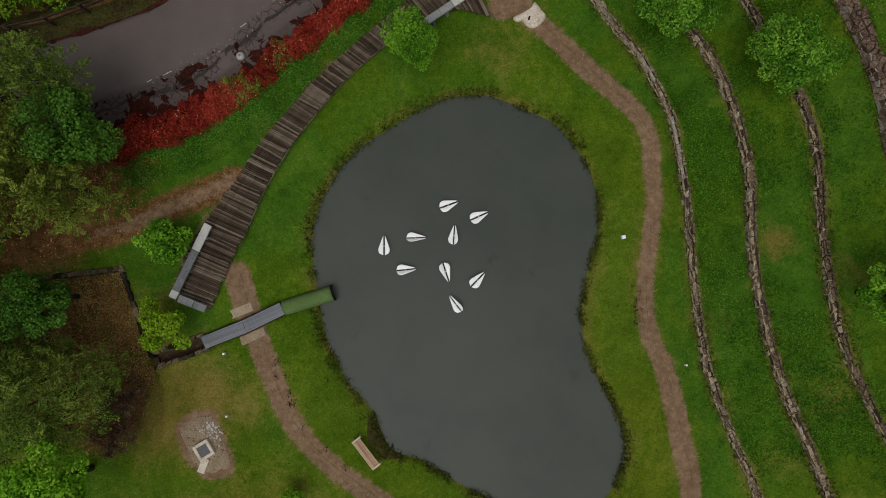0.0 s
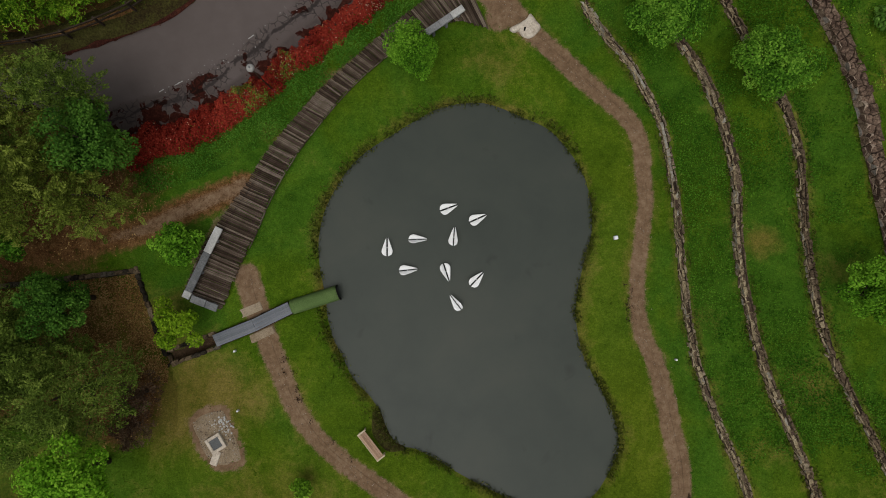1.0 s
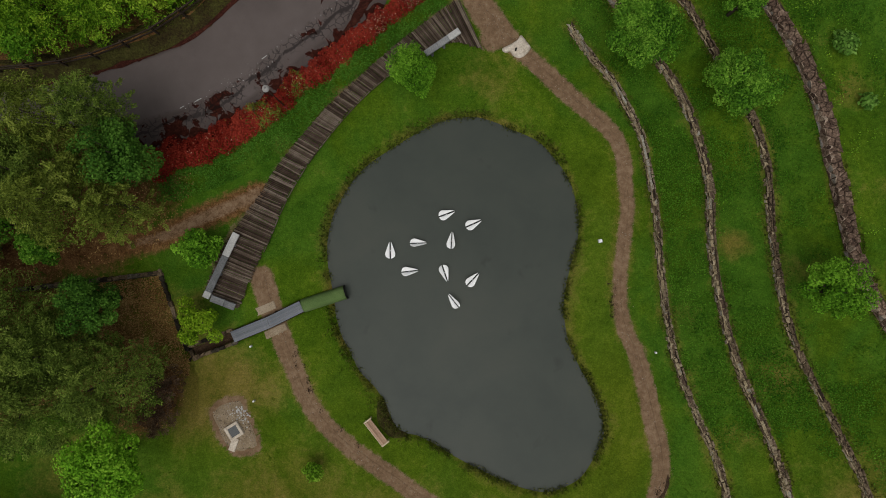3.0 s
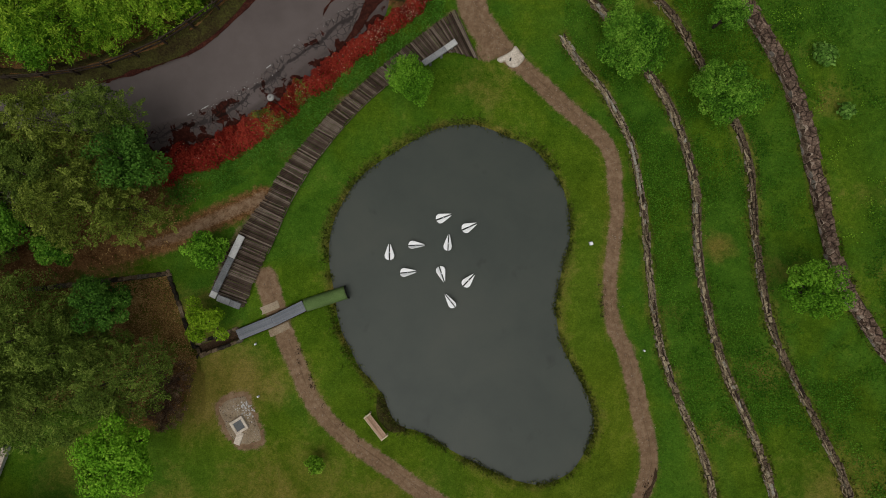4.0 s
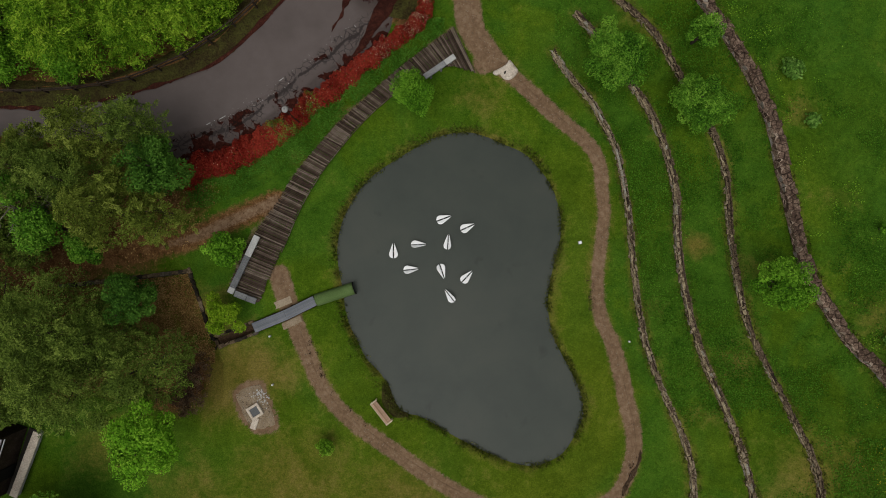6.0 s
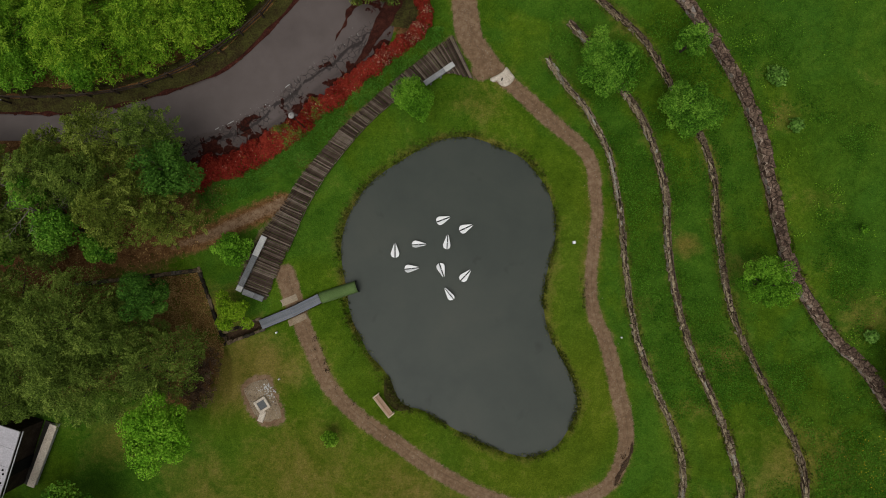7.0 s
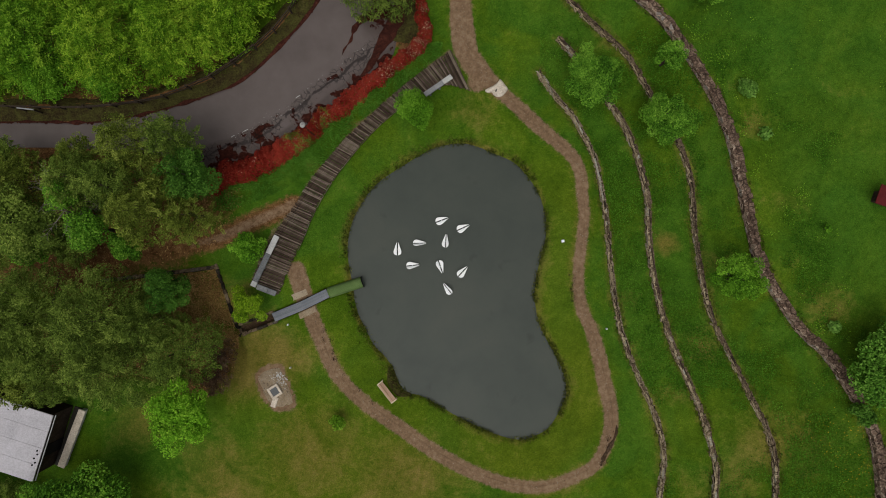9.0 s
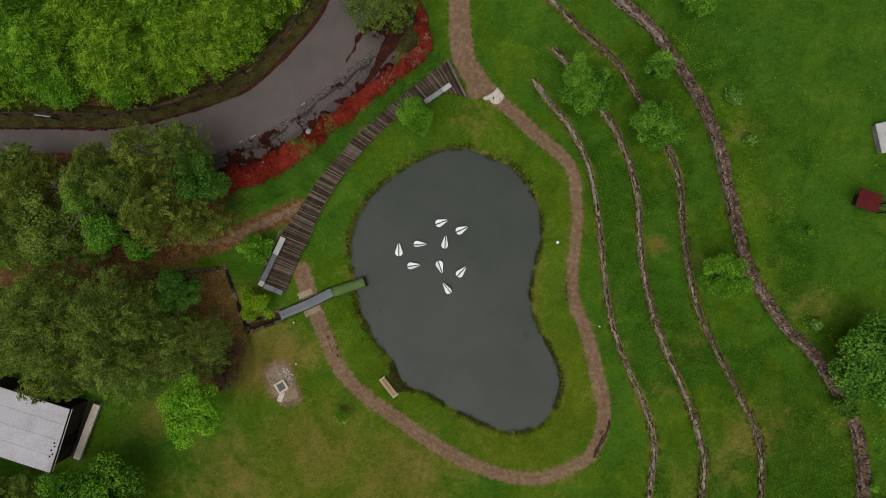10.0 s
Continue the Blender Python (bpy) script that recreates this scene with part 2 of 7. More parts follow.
BROWN_STONES = [surface("brown_wall_stone", [(0.050, 0.035, 0.023), (0.115, 0.080, 0.052), (0.190, 0.142, 0.094), (0.33, 0.27, 0.19)], 2.2, 9, 0.88, 0.9, 0.03, 0.75, by="piece", vary=0.12),
                surface("dark_brown_wall_stone", [(0.034, 0.022, 0.016), (0.075, 0.049, 0.035), (0.135, 0.092, 0.066)], 2.2, 9, 0.88, 0.9, 0.03, 0.75, by="piece", vary=0.12),
                surface("lichened_wall_stone", [(0.17, 0.15, 0.115), (0.29, 0.26, 0.21), (0.40, 0.38, 0.33)], 2.2, 9, 0.88, 0.9, 0.03, 0.6, by="piece", vary=0.12)]
PALE_EDGE = surface("lichened_edge", [(0.12, 0.088, 0.050), (0.33, 0.265, 0.165), (0.55, 0.47, 0.33)], 3.0, 14, 0.9, 0.5, 0.02, 0.4)
STONE = surface("rubble_stone", [(0.060, 0.043, 0.026), (0.158, 0.114, 0.071), (0.250, 0.192, 0.125)], 2.2, 11, 0.88, 0.8, 0.03, 0.6, by="piece", vary=0.11)
RED_CORE = surface("reddish_rubble", [(0.022, 0.014, 0.011), (0.060, 0.041, 0.032), (0.13, 0.095, 0.075)], 3, 16, 0.95, 0.7, 0.04, 0.5)
CORE = surface("packed_rubble", [(0.010, 0.007, 0.005), (0.026, 0.018, 0.013), (0.060, 0.044, 0.034)], 3, 16, 0.95, 0.7, 0.04, 0.5, by="island")
TIMBER = surface("weathered_boards", [(0.034, 0.022, 0.015), (0.072, 0.050, 0.036), (0.120, 0.090, 0.067), (0.25, 0.204, 0.160)], 1.2, 7, 0.88, 0.8, 0.015, 0.6, by="piece", vary=0.17, place="object", stretch=(1.0, 9.0, 9.0))
DARK_TIMBER = surface("dark_timber", [(0.018, 0.012, 0.009), (0.040, 0.028, 0.020), (0.075, 0.055, 0.04)], 2, 12, 0.9, 0.5, 0.01)
GREY_SLAB = surface("grey_slab", [(0.13, 0.135, 0.14), (0.22, 0.225, 0.235), (0.32, 0.325, 0.33)], 1.1, 16, 0.8, 0.3, 0.01, 0.3, by="piece")
PALE_SLAB = surface("pale_slab", [(0.36, 0.36, 0.36), (0.48, 0.48, 0.47), (0.58, 0.58, 0.57)], 1.3, 14, 0.8, 0.25, 0.01, 0.2)
SANDSTONE = surface("sandstone", [(0.20, 0.145, 0.092), (0.29, 0.222, 0.150), (0.38, 0.31, 0.225)], 1.4, 12, 0.88, 0.4, 0.02, 0.25, by="piece")
CHALK = surface("cream_rock", [(0.40, 0.33, 0.26), (0.62, 0.54, 0.45), (0.74, 0.67, 0.58)], 1.6, 10, 0.85, 0.5, 0.03, 0.3)
GREY_PLANK = surface("grey_planks", [(0.125, 0.137, 0.158), (0.18, 0.193, 0.22), (0.245, 0.258, 0.285)], 1.4, 10, 0.75, 0.3, 0.006, 0.3, by="piece", vary=0.08, place="object", stretch=(1, 8, 8))
GREEN_BARREL = surface("green_covering", [(0.072, 0.122, 0.036), (0.102, 0.165, 0.052), (0.138, 0.205, 0.074)], 0.8, 22, 0.85, 0.4, 0.01, 0.25)
YARD_SHADE = surface("yard_shade", [(0.012, 0.010, 0.008), (0.024, 0.019, 0.014), (0.045, 0.035, 0.024)], 2, 14, 0.6, 0.5, 0.02, 0.4)
# dark tones put the shade of the pit's cleft into the stones
DARK_STONE = surface("shade_dark_stone", [(0.010, 0.009, 0.007), (0.026, 0.021, 0.015), (0.055, 0.046, 0.033), (0.15, 0.13, 0.10)], 2, 11, 0.9, 0.9, 0.04, 0.6, by="piece", vary=0.16)
BLACK = surface("dark_hollow", [(0.008, 0.008, 0.008), (0.014, 0.013, 0.012)], 3, 12, 0.9, 0.2, 0.01)
BENCH_WOOD = surface("reddish_bench_wood", [(0.27, 0.165, 0.105), (0.38, 0.24, 0.16), (0.48, 0.32, 0.22)], 1.5, 10, 0.7, 0.3, 0.006, 0.25, by="piece")
BENCH_EDGE = surface("pale_bench_wood", [(0.52, 0.42, 0.28), (0.66, 0.55, 0.39)], 2, 10, 0.7, 0.3, 0.006, 0.25)
WHITE = surface("white_enamel", [(0.90, 0.91, 0.92), (0.94, 0.95, 0.96)], 3, 12, 0.45, 0.05, 0.004, 0.03)
WHITE_METAL = surface("white_sheet_roof", [(0.36, 0.345, 0.38), (0.46, 0.44, 0.48), (0.53, 0.51, 0.56)], 0.6, 9, 0.5, 0.1, 0.01, 0.2)
RED_ROOF = surface("red_canvas", [(0.085, 0.011, 0.012), (0.125, 0.017, 0.018)], 2, 14, 0.8, 0.2, 0.006, 0.25)
LAMP_WHITE = surface("lamp_white", [(0.34, 0.33, 0.32), (0.44, 0.43, 0.42)], 3, 15, 0.5, 0.1, 0.004, 0.15)
STEEL = surface("galvanised_steel", [(0.22, 0.22, 0.23), (0.32, 0.32, 0.33)], 4, 20, 0.45, 0.1, 0.004, 0.2, metal=0.8)
VERGE = surface("dark_verge", [(0.020, 0.013, 0.006), (0.042, 0.030, 0.011), (0.066, 0.066, 0.015), (0.100, 0.074, 0.030)], 1.2, 9, 0.92, 0.9, 0.05, 0.6)
GREY_BARK = surface("grey_bark", [(0.10, 0.085, 0.07), (0.19, 0.165, 0.14), (0.28, 0.25, 0.215)], 3, 18, 0.95, 0.6, 0.02, 0.4)
BARK = surface("bark", [(0.035, 0.026, 0.019), (0.075, 0.058, 0.043), (0.12, 0.10, 0.08)], 3, 18, 0.95, 0.8, 0.03, 0.5)
LEAF_FRESH = leaf_mat("fresh_leaves", (0.030, 0.095, 0.005), (0.100, 0.258, 0.013), (0.220, 0.440, 0.036))
LEAF_YOUNG = leaf_mat("young_leaves", (0.024, 0.082, 0.006), (0.090, 0.238, 0.016), (0.225, 0.430, 0.046))
LEAF_LIME = leaf_mat("lime_leaves", (0.064, 0.135, 0.004), (0.170, 0.310, 0.011), (0.300, 0.450, 0.028))
LEAF_OLIVE = leaf_mat("olive_leaves", (0.050, 0.070, 0.009), (0.142, 0.194, 0.023), (0.272, 0.332, 0.060))
LEAF_DULL = leaf_mat("dull_green_leaves", (0.046, 0.077, 0.011), (0.130, 0.204, 0.028), (0.250, 0.332, 0.060))
LEAF_WILLOW = leaf_mat("willow_leaves", (0.042, 0.116, 0.005), (0.154, 0.318, 0.015), (0.350, 0.520, 0.042))
LEAF_BRIGHT = leaf_mat("bright_leaves", (0.055, 0.160, 0.006), (0.142, 0.355, 0.015), (0.285, 0.520, 0.042))
LEAF_SPRING = leaf_mat("spring_leaves", (0.038, 0.114, 0.006), (0.140, 0.322, 0.016), (0.310, 0.500, 0.042))
LEAF_PALE = leaf_mat("pale_leaves", (0.056, 0.140, 0.006), (0.140, 0.290, 0.016), (0.262, 0.430, 0.044))
LEAF_MAPLE = leaf_mat("maple_leaves", (0.026, 0.084, 0.008), (0.082, 0.215, 0.020), (0.190, 0.375, 0.055))
LEAF_DEEP = leaf_mat("deep_green_leaves", (0.024, 0.072, 0.008), (0.066, 0.170, 0.018), (0.145, 0.290, 0.042))
LEAF_RED = leaf_mat("red_leaves", (0.085, 0.008, 0.005), (0.225, 0.020, 0.012), (0.420, 0.062, 0.036))
BLOSSOM = leaf_mat("pale_blossom", (0.40, 0.26, 0.16), (0.56, 0.44, 0.28), (0.70, 0.60, 0.44))
LEAF_BROWN = leaf_mat("brown_twigs", (0.060, 0.034, 0.022), (0.125, 0.078, 0.048), (0.20, 0.14, 0.085))
LEAF_DOCK = leaf_mat("dock_leaves", (0.045, 0.120, 0.014), (0.110, 0.240, 0.034), (0.210, 0.375, 0.075))
LEAF_CLOVER = leaf_mat("clover_leaves", (0.018, 0.070, 0.004), (0.054, 0.152, 0.008), (0.118, 0.262, 0.022))
LEAF_GROUND = leaf_mat("ground_leaves", (0.024, 0.080, 0.006), (0.062, 0.180, 0.014), (0.140, 0.310, 0.036))
GRASS = leaf_mat("grass_blades", (0.041, 0.089, 0.0045), (0.074, 0.139, 0.0073), (0.139, 0.208, 0.018), 0.7)
PETAL = leaf_mat("yellow_petals", (0.30, 0.20, 0.01), (0.42, 0.30, 0.02), (0.55, 0.42, 0.03))
FALLEN = leaf_mat("fallen_leaves", (0.100, 0.050, 0.018), (0.285, 0.165, 0.055), (0.520, 0.365, 0.150), 0.8, 0.05)
DEAD_WEED = leaf_mat("dead_weeds", (0.022, 0.014, 0.009), (0.050, 0.032, 0.020), (0.09, 0.06, 0.04))
SEDGE = leaf_mat("bank_sedge", (0.032, 0.046, 0.007), (0.090, 0.112, 0.018), (0.185, 0.185, 0.046), 0.8)


# ---- shaping ----
def mesh_of(name, verts, faces, material, smooth=False):
    me = bpy.data.meshes.new(name)
    me.from_pydata([tuple(map(float, v)) for v in verts], [], [tuple(map(int, f)) for f in faces])
    me.materials.append(material)
    if smooth:
        me.polygons.foreach_set("use_smooth", [True] * len(me.polygons))
    me.update()
    return me


def quads_mesh(name, v, material, tone=None):
    """Loose quads from an array of (n, 4, 3); tone shifts each one's leaf colour."""
    n = len(v)
    me = bpy.data.meshes.new(name)
    me.vertices.add(4 * n)
    me.vertices.foreach_set("co", np.asarray(v, np.float32).ravel())
    me.loops.add(4 * n)
    me.loops.foreach_set("vertex_index", np.arange(4 * n, dtype=np.int32))
    me.polygons.add(n)
    me.polygons.foreach_set("loop_start", np.arange(0, 4 * n, 4, dtype=np.int32))
    me.materials.append(material)
    me.update(calc_edges=True)
    if tone is not None:
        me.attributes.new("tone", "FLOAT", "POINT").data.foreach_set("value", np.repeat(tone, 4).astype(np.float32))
    return me


def part(name, me, parent, label="", at=None, kind=""):
    ob = new(name, me)
    ob.parent = parent
    if at is not None:
        ob.matrix_basis = at
    return tagged(ob, label, "", "", kind)


def part_bm(name, bm, material, parent, label="", at=None, smooth=False):
    me = bpy.data.meshes.new(name)
    bm.to_mesh(me)
    bm.free()
    me.materials.append(material)
    if smooth:
        me.polygons.foreach_set("use_smooth", [True] * len(me.polygons))
    return part(name, me, parent, label, at) if parent else new(name, me)


def thing(name, at, label, category, group="", kind=""):
    ob = new(name)
    ob.matrix_basis = at
    ob.empty_display_size = 0.2
    return tagged(ob, label, category, group, kind)


def box_bm(sx, sy, sz, bevel=0.02, at=(0, 0, 0), seg=1, rough=0.0, seed=0):
    """A box with its base centre at 'at', bevelled, with slightly uneven corners."""
    bm = bmesh.new()
    bmesh.ops.create_cube(bm, size=1)
    r = random.Random(seed)
    for v in bm.verts:
        v.co = Vector((v.co.x * sx, v.co.y * sy, (v.co.z + 0.5) * sz)) + Vector([r.uniform(-rough, rough) for _ in range(3)])
    if bevel:
        bmesh.ops.bevel(bm, geom=bm.edges[:], offset=bevel, segments=seg, affect="EDGES")
    bmesh.ops.translate(bm, verts=bm.verts, vec=at)
    return bm


def join_bm(bm, other):
    me = bpy.data.meshes.new("tmp")
    other.to_mesh(me)
    other.free()
    bm.from_mesh(me)
    bpy.data.meshes.remove(me)


def tube_bm(points, radii, sides=8):
    bm = bmesh.new()
    rings = []
    for k, (p, r) in enumerate(zip(points, radii)):
        p = Vector(p)
        d = (Vector(points[min(k + 1, len(points) - 1)]) - Vector(points[max(k - 1, 0)])).normalized()
        q = d.to_track_quat("Z", "Y")
        rings.append([bm.verts.new(p + q @ Vector((r * math.cos(2 * math.pi * i / sides), r * math.sin(2 * math.pi * i / sides), 0))) for i in range(sides)])
    for a, b in zip(rings, rings[1:]):
        for i in range(sides):
            bm.faces.new((a[i], a[(i + 1) % sides], b[(i + 1) % sides], b[i]))
    bm.faces.new(rings[0][::-1])
    bm.faces.new(rings[-1])
    return bm


def spline(pts, step=0.25, closed=False):
    """A smooth line through the plan's points, in even steps."""
    p = np.array(pts, float)
    q = np.vstack([p[-1:], p, p[:2]]) if closed else np.vstack([2 * p[:1] - p[1:2], p, 2 * p[-1:] - p[-2:-1]])
    out = []
    for k in range(1, len(q) - 2):
        a, b, c, d = q[k - 1:k + 3]
        for u in np.linspace(0, 1, 24, endpoint=False):
            out.append(0.5 * (2 * b + (c - a) * u + (2 * a - 5 * b + 4 * c - d) * u * u + (3 * b - a - 3 * c + d) * u ** 3))
    out.append(q[-2])
    out = np.array(out)
    s = np.concatenate([[0], np.cumsum(np.linalg.norm(np.diff(out, axis=0), axis=1))])
    t = np.linspace(0, s[-1], max(3, int(s[-1] / step) + 1))
    return np.stack([np.interp(t, s, out[:, i]) for i in range(p.shape[1])], 1)


def tangents(line):
    d = np.gradient(line, axis=0)
    return d / np.linalg.norm(d, axis=1)[:, None]


def near(P, line):
    """Distance of each point to a line, its side (positive to the left of its course) and the step along it."""
    P = np.asarray(P, float)
    best, side, where = np.full(len(P), 1e9), np.zeros(len(P)), np.zeros(len(P))
    for k, (a, b) in enumerate(zip(line[:-1], line[1:])):
        d = b - a
        u = ((P - a) @ d) / max(1e-9, d @ d)
        c = np.clip(u, 0, 1)
        q = P - a - c[:, None] * d
        dist = np.hypot(q[:, 0], q[:, 1])
        hit = dist < best - 1e-9
        best[hit], where[hit] = dist[hit], k + c[hit]
        side[hit] = np.sign(d[0] * (P[hit, 1] - a[1]) - d[1] * (P[hit, 0] - a[0]))
    return best, side, where


def inside(P, poly):
    P, odd = np.asarray(P, float), np.zeros(len(P), bool)
    for a, b in zip(poly, np.roll(poly, -1, 0)):
        cross = (a[1] > P[:, 1]) != (b[1] > P[:, 1])
        odd ^= cross & (P[:, 0] < (b[0] - a[0]) * (P[:, 1] - a[1]) / (b[1] - a[1] + 1e-12) + a[0])
    return odd


def step01(x):
    x = np.clip(x, 0, 1)
    return x * x * (3 - 2 * x)


def lumps(P, size, seed=0):
    """Smooth noise over the plan, about -1 to 1."""
    r = np.random.default_rng(seed)
    table = r.uniform(-1, 1, (64, 64))
    q = np.asarray(P, float) / size + 1000
    i = np.floor(q).astype(int)
    u = q - i
    u = u * u * (3 - 2 * u)
    g = lambda a, b: table[(i[:, 0] + a) % 64, (i[:, 1] + b) % 64]
    return (g(0, 0) * (1 - u[:, 0]) + g(1, 0) * u[:, 0]) * (1 - u[:, 1]) + (g(0, 1) * (1 - u[:, 0]) + g(1, 1) * u[:, 0]) * u[:, 1]


# ---- the plan, in metres: x east, y north, water at height 0 ----
POND = spline([(1.88, 8.44), (3.11, 8.17), (4.5, 7.58), (5.9, 6.93), (6.82, 5.97), (7.75, 4.57), (8.21, 3.03), (8.3, 1.94), (8.21, 0.86), (7.77, -0.68),
               (7.49, -1.92), (7.33, -3.46), (7.58, -5.31), (8.19, -6.7), (8.96, -8.08), (9.57, -9.47), (9.76, -10.85), (9.57, -11.67), (8.48, -13.51), (7.45, -14.19),
               (6.29, -14.5), (4.68, -14.16), (2.83, -13.35), (0.99, -12.41), (-0.39, -11.56), (-1.54, -10.95), (-2.6, -10.67), (-3.13, -9.93), (-3.53, -8.85), (-4.14, -7.93),
               (-5.01, -7.01), (-5.63, -5.77), (-6.15, -4.69), (-6.46, -3.46), (-6.53, -2.54), (-6.87, -0.68), (-6.93, 0.86), (-6.63, 2.25), (-6.16, 3.34), (-5.39, 4.57),
               (-4.47, 5.56), (-2.92, 6.59), (-1.37, 7.51), (0.02, 8.2)], 0.3, True)[:-1]
PATH_EAST = spline([(5.0, 12.5), (5.75, 11.9), (7.1, 10.65), (8.5, 9.35), (9.95, 8.1), (10.83, 7.0), (11.19, 5.87), (11.28, 4.5), (11.42, 2.98), (11.27, 1.46), (11.05, -0.06), (10.9, -1.58),
                    (10.95, -3.41), (11.25, -4.77), (11.86, -5.98), (12.22, -7.35), (12.52, -8.56), (12.79, -10.07), (13.25, -12.0), (13.25, -13.88), (12.39, -16.16), (11.0, -17.28),
                    (8.24, -18.26), (5.5, -18.13), (2.76, -17.19), (0.48, -16.02), (-1.33, -14.86), (-3.61, -13.23), (-5.88, -11.6), (-7.6, -9.89), (-8.5, -8.46), (-9.17, -6.76),
                    (-9.84, -5.15), (-10.47, -3.31), (-11.1, -1.2)], 0.2)
PATH_NORTH = spline([(5.0, 12.5), (4.1, 13.45), (3.1, 14.5), (2.4, 15.6), (2.1, 17.1), (1.95, 19.07), (2.05, 22.0), (2.6, 27.0)], 0.2)
PATH_WEST = spline([(-11.34, 3.91), (-13.09, 3.15), (-14.94, 2.39), (-17.24, 1.35), (-20.46, 0.7), (-25.06, 0.29), (-31.03, -1.02), (-38, -2.0)], 0.2)
ROAD_FAR = spline([(-60, 10.9), (-46, 10.9), (-35.84, 10.8), (-31.21, 10.75), (-26.58, 10.7), (-21.94, 11.53), (-17.29, 12.92), (-14.96, 14.1), (-12.61, 16.26), (-10.5, 18.47), (-8.85, 21.02), (-6.5, 27), (-5, 36)], 0.3)
ROAD_NEAR = spline([(-60, 8.8), (-46, 8.7), (-35.86, 8.66), (-28.91, 8.6), (-21.5, 7.9), (-17.4, 6.2), (-13.63, 7.5), (-9.89, 9.9), (-6.62, 12.7), (-3.8, 15.0), (-3.0, 17.5), (-2.9, 20.5), (-1.5, 27), (0, 36)], 0.3)
HEDGE = spline([(-17.7, 5.75), (-16.98, 6.01), (-14.7, 6.76), (-12.42, 7.87), (-10.14, 9.35), (-7.85, 11.23), (-5.56, 12.94), (-3.27, 14.69), (-1.53, 15.94), (-0.74, 16.94), (-0.95, 18.22), (-1.3, 19.59), (-1.8, 22.5)], 0.2)
FENCE = spline([(-45, 11.9), (-37.79, 11.8), (-32.35, 11.7), (-26.91, 11.6), (-22.0, 12.15), (-19.1, 13.1), (-17.1, 14.0), (-14.0, 16.1), (-11.9, 18.1), (-10.6, 20.1), (-9.5, 22.2), (-7.9, 26)], 0.2)
DECK_OUT = spline([(-14.6, -2.2), (-13.82, -0.25), (-12.78, 1.6), (-11.26, 3.65), (-10.05, 5.53), (-8.6, 7.35), (-6.94, 9.17), (-4.98, 10.99), (-2.7, 12.95), (-0.75, 14.45), (1.1, 15.75)], 0.1)
DECK_IN = spline([(-12.45, -3.02), (-11.46, -0.67), (-10.65, 0.99), (-9.75, 3.11), (-8.45, 5.38), (-7.09, 7.2), (-5.58, 8.96), (-3.77, 10.68), (-1.75, 12.1), (-0.3, 12.75), (0.9, 13.1), (1.7, 12.9), (2.5, 12.7)], 0.1)
WALL_LINES = [
    spline([(7.85, 13.95), (9.0, 12.34), (10.33, 10.75), (11.07, 9.55), (11.85, 8.0), (12.32, 6.6), (12.65, 4.8), (12.93, 3.22), (13.1, 1.43), (13.25, -0.36), (13.4, -2.15), (13.62, -3.93), (13.95, -5.72), (14.5, -7.5), (15.1, -9.2), (15.9, -11.02), (16.8, -13.29), (17.22, -16.01), (16.96, -18.26), (16.5, -21.5)], 0.2),
    spline([(9.22, 16.28), (10.41, 14.97), (11.7, 13.3), (12.91, 11.55), (14.13, 9.67), (15.21, 6.98), (15.85, 4.3), (15.94, 1.18), (16.22, -1.5), (16.85, -4.62), (17.7, -7.3), (19.0, -10.42), (19.86, -12.65), (20.62, -15.33), (20.82, -17.1), (20.4, -21.5)], 0.2),
    spline([(7.6, 21.3), (9.3, 19.55), (11.82, 17.02), (13.99, 15.01), (15.28, 13.02), (16.36, 11.03), (18.07, 7.94), (18.91, 5.07), (19.17, 1.12), (19.69, -2.39), (20.53, -5.47), (22.02, -8.55), (23.3, -11.19), (24.36, -13.39), (24.98, -16.02), (24.9, -21.5)], 0.2),
    spline([(10.6, 22.0), (13.47, 19.54), (15.8, 17.59), (17.49, 15.56), (19.04, 13.06), (20.29, 10.69), (21.32, 7.9), (21.92, 4.9), (22.52, 1.91), (23.12, -0.66), (24.16, -2.81), (26.17, -5.81), (28.27, -7.97), (30.02, -10.75), (31.18, -13.02), (31.7, -15.24), (31.88, -17.37), (31.9, -22)], 0.2),
]
for line, east in zip(WALL_LINES, (0.03, 0.11, 0.09, 0.3)):
    line[:, 0] += east
WALL_STEP = (0.55, 0.75, 0.7, 1.15)
WALL_FACE = (0.42, 0.46, 0.42, 0.58)
PIT_NORTH = np.array([(-26.0, -1.8), (-20.26, -1.19), (-17.27, -0.83)])
PIT_EAST = np.array([(-17.27, -0.83), (-16.45, -3.3), (-15.61, -5.85)])
CHANNEL = np.array([(-15.8, -5.9), (-12.82, -4.8), (-8.7, -3.0), (-6.6, -2.3)])

GRAVEL_EDGE = spline([(-14.35, -9.2), (-13.3, -8.55), (-12.35, -8.5), (-12.0, -9.5), (-11.3, -11.2), (-11.45, -11.9), (-12.6, -12.1), (-13.5, -11.4), (-14.1, -10.2)], 0.2, True)[:-1]


def longer(line, far=40):
    a, b = line[0] - line[3], line[-1] - line[-4]
    return np.vstack([line[0] + far * a / np.linalg.norm(a), line, line[-1] + far * b / np.linalg.norm(b)])


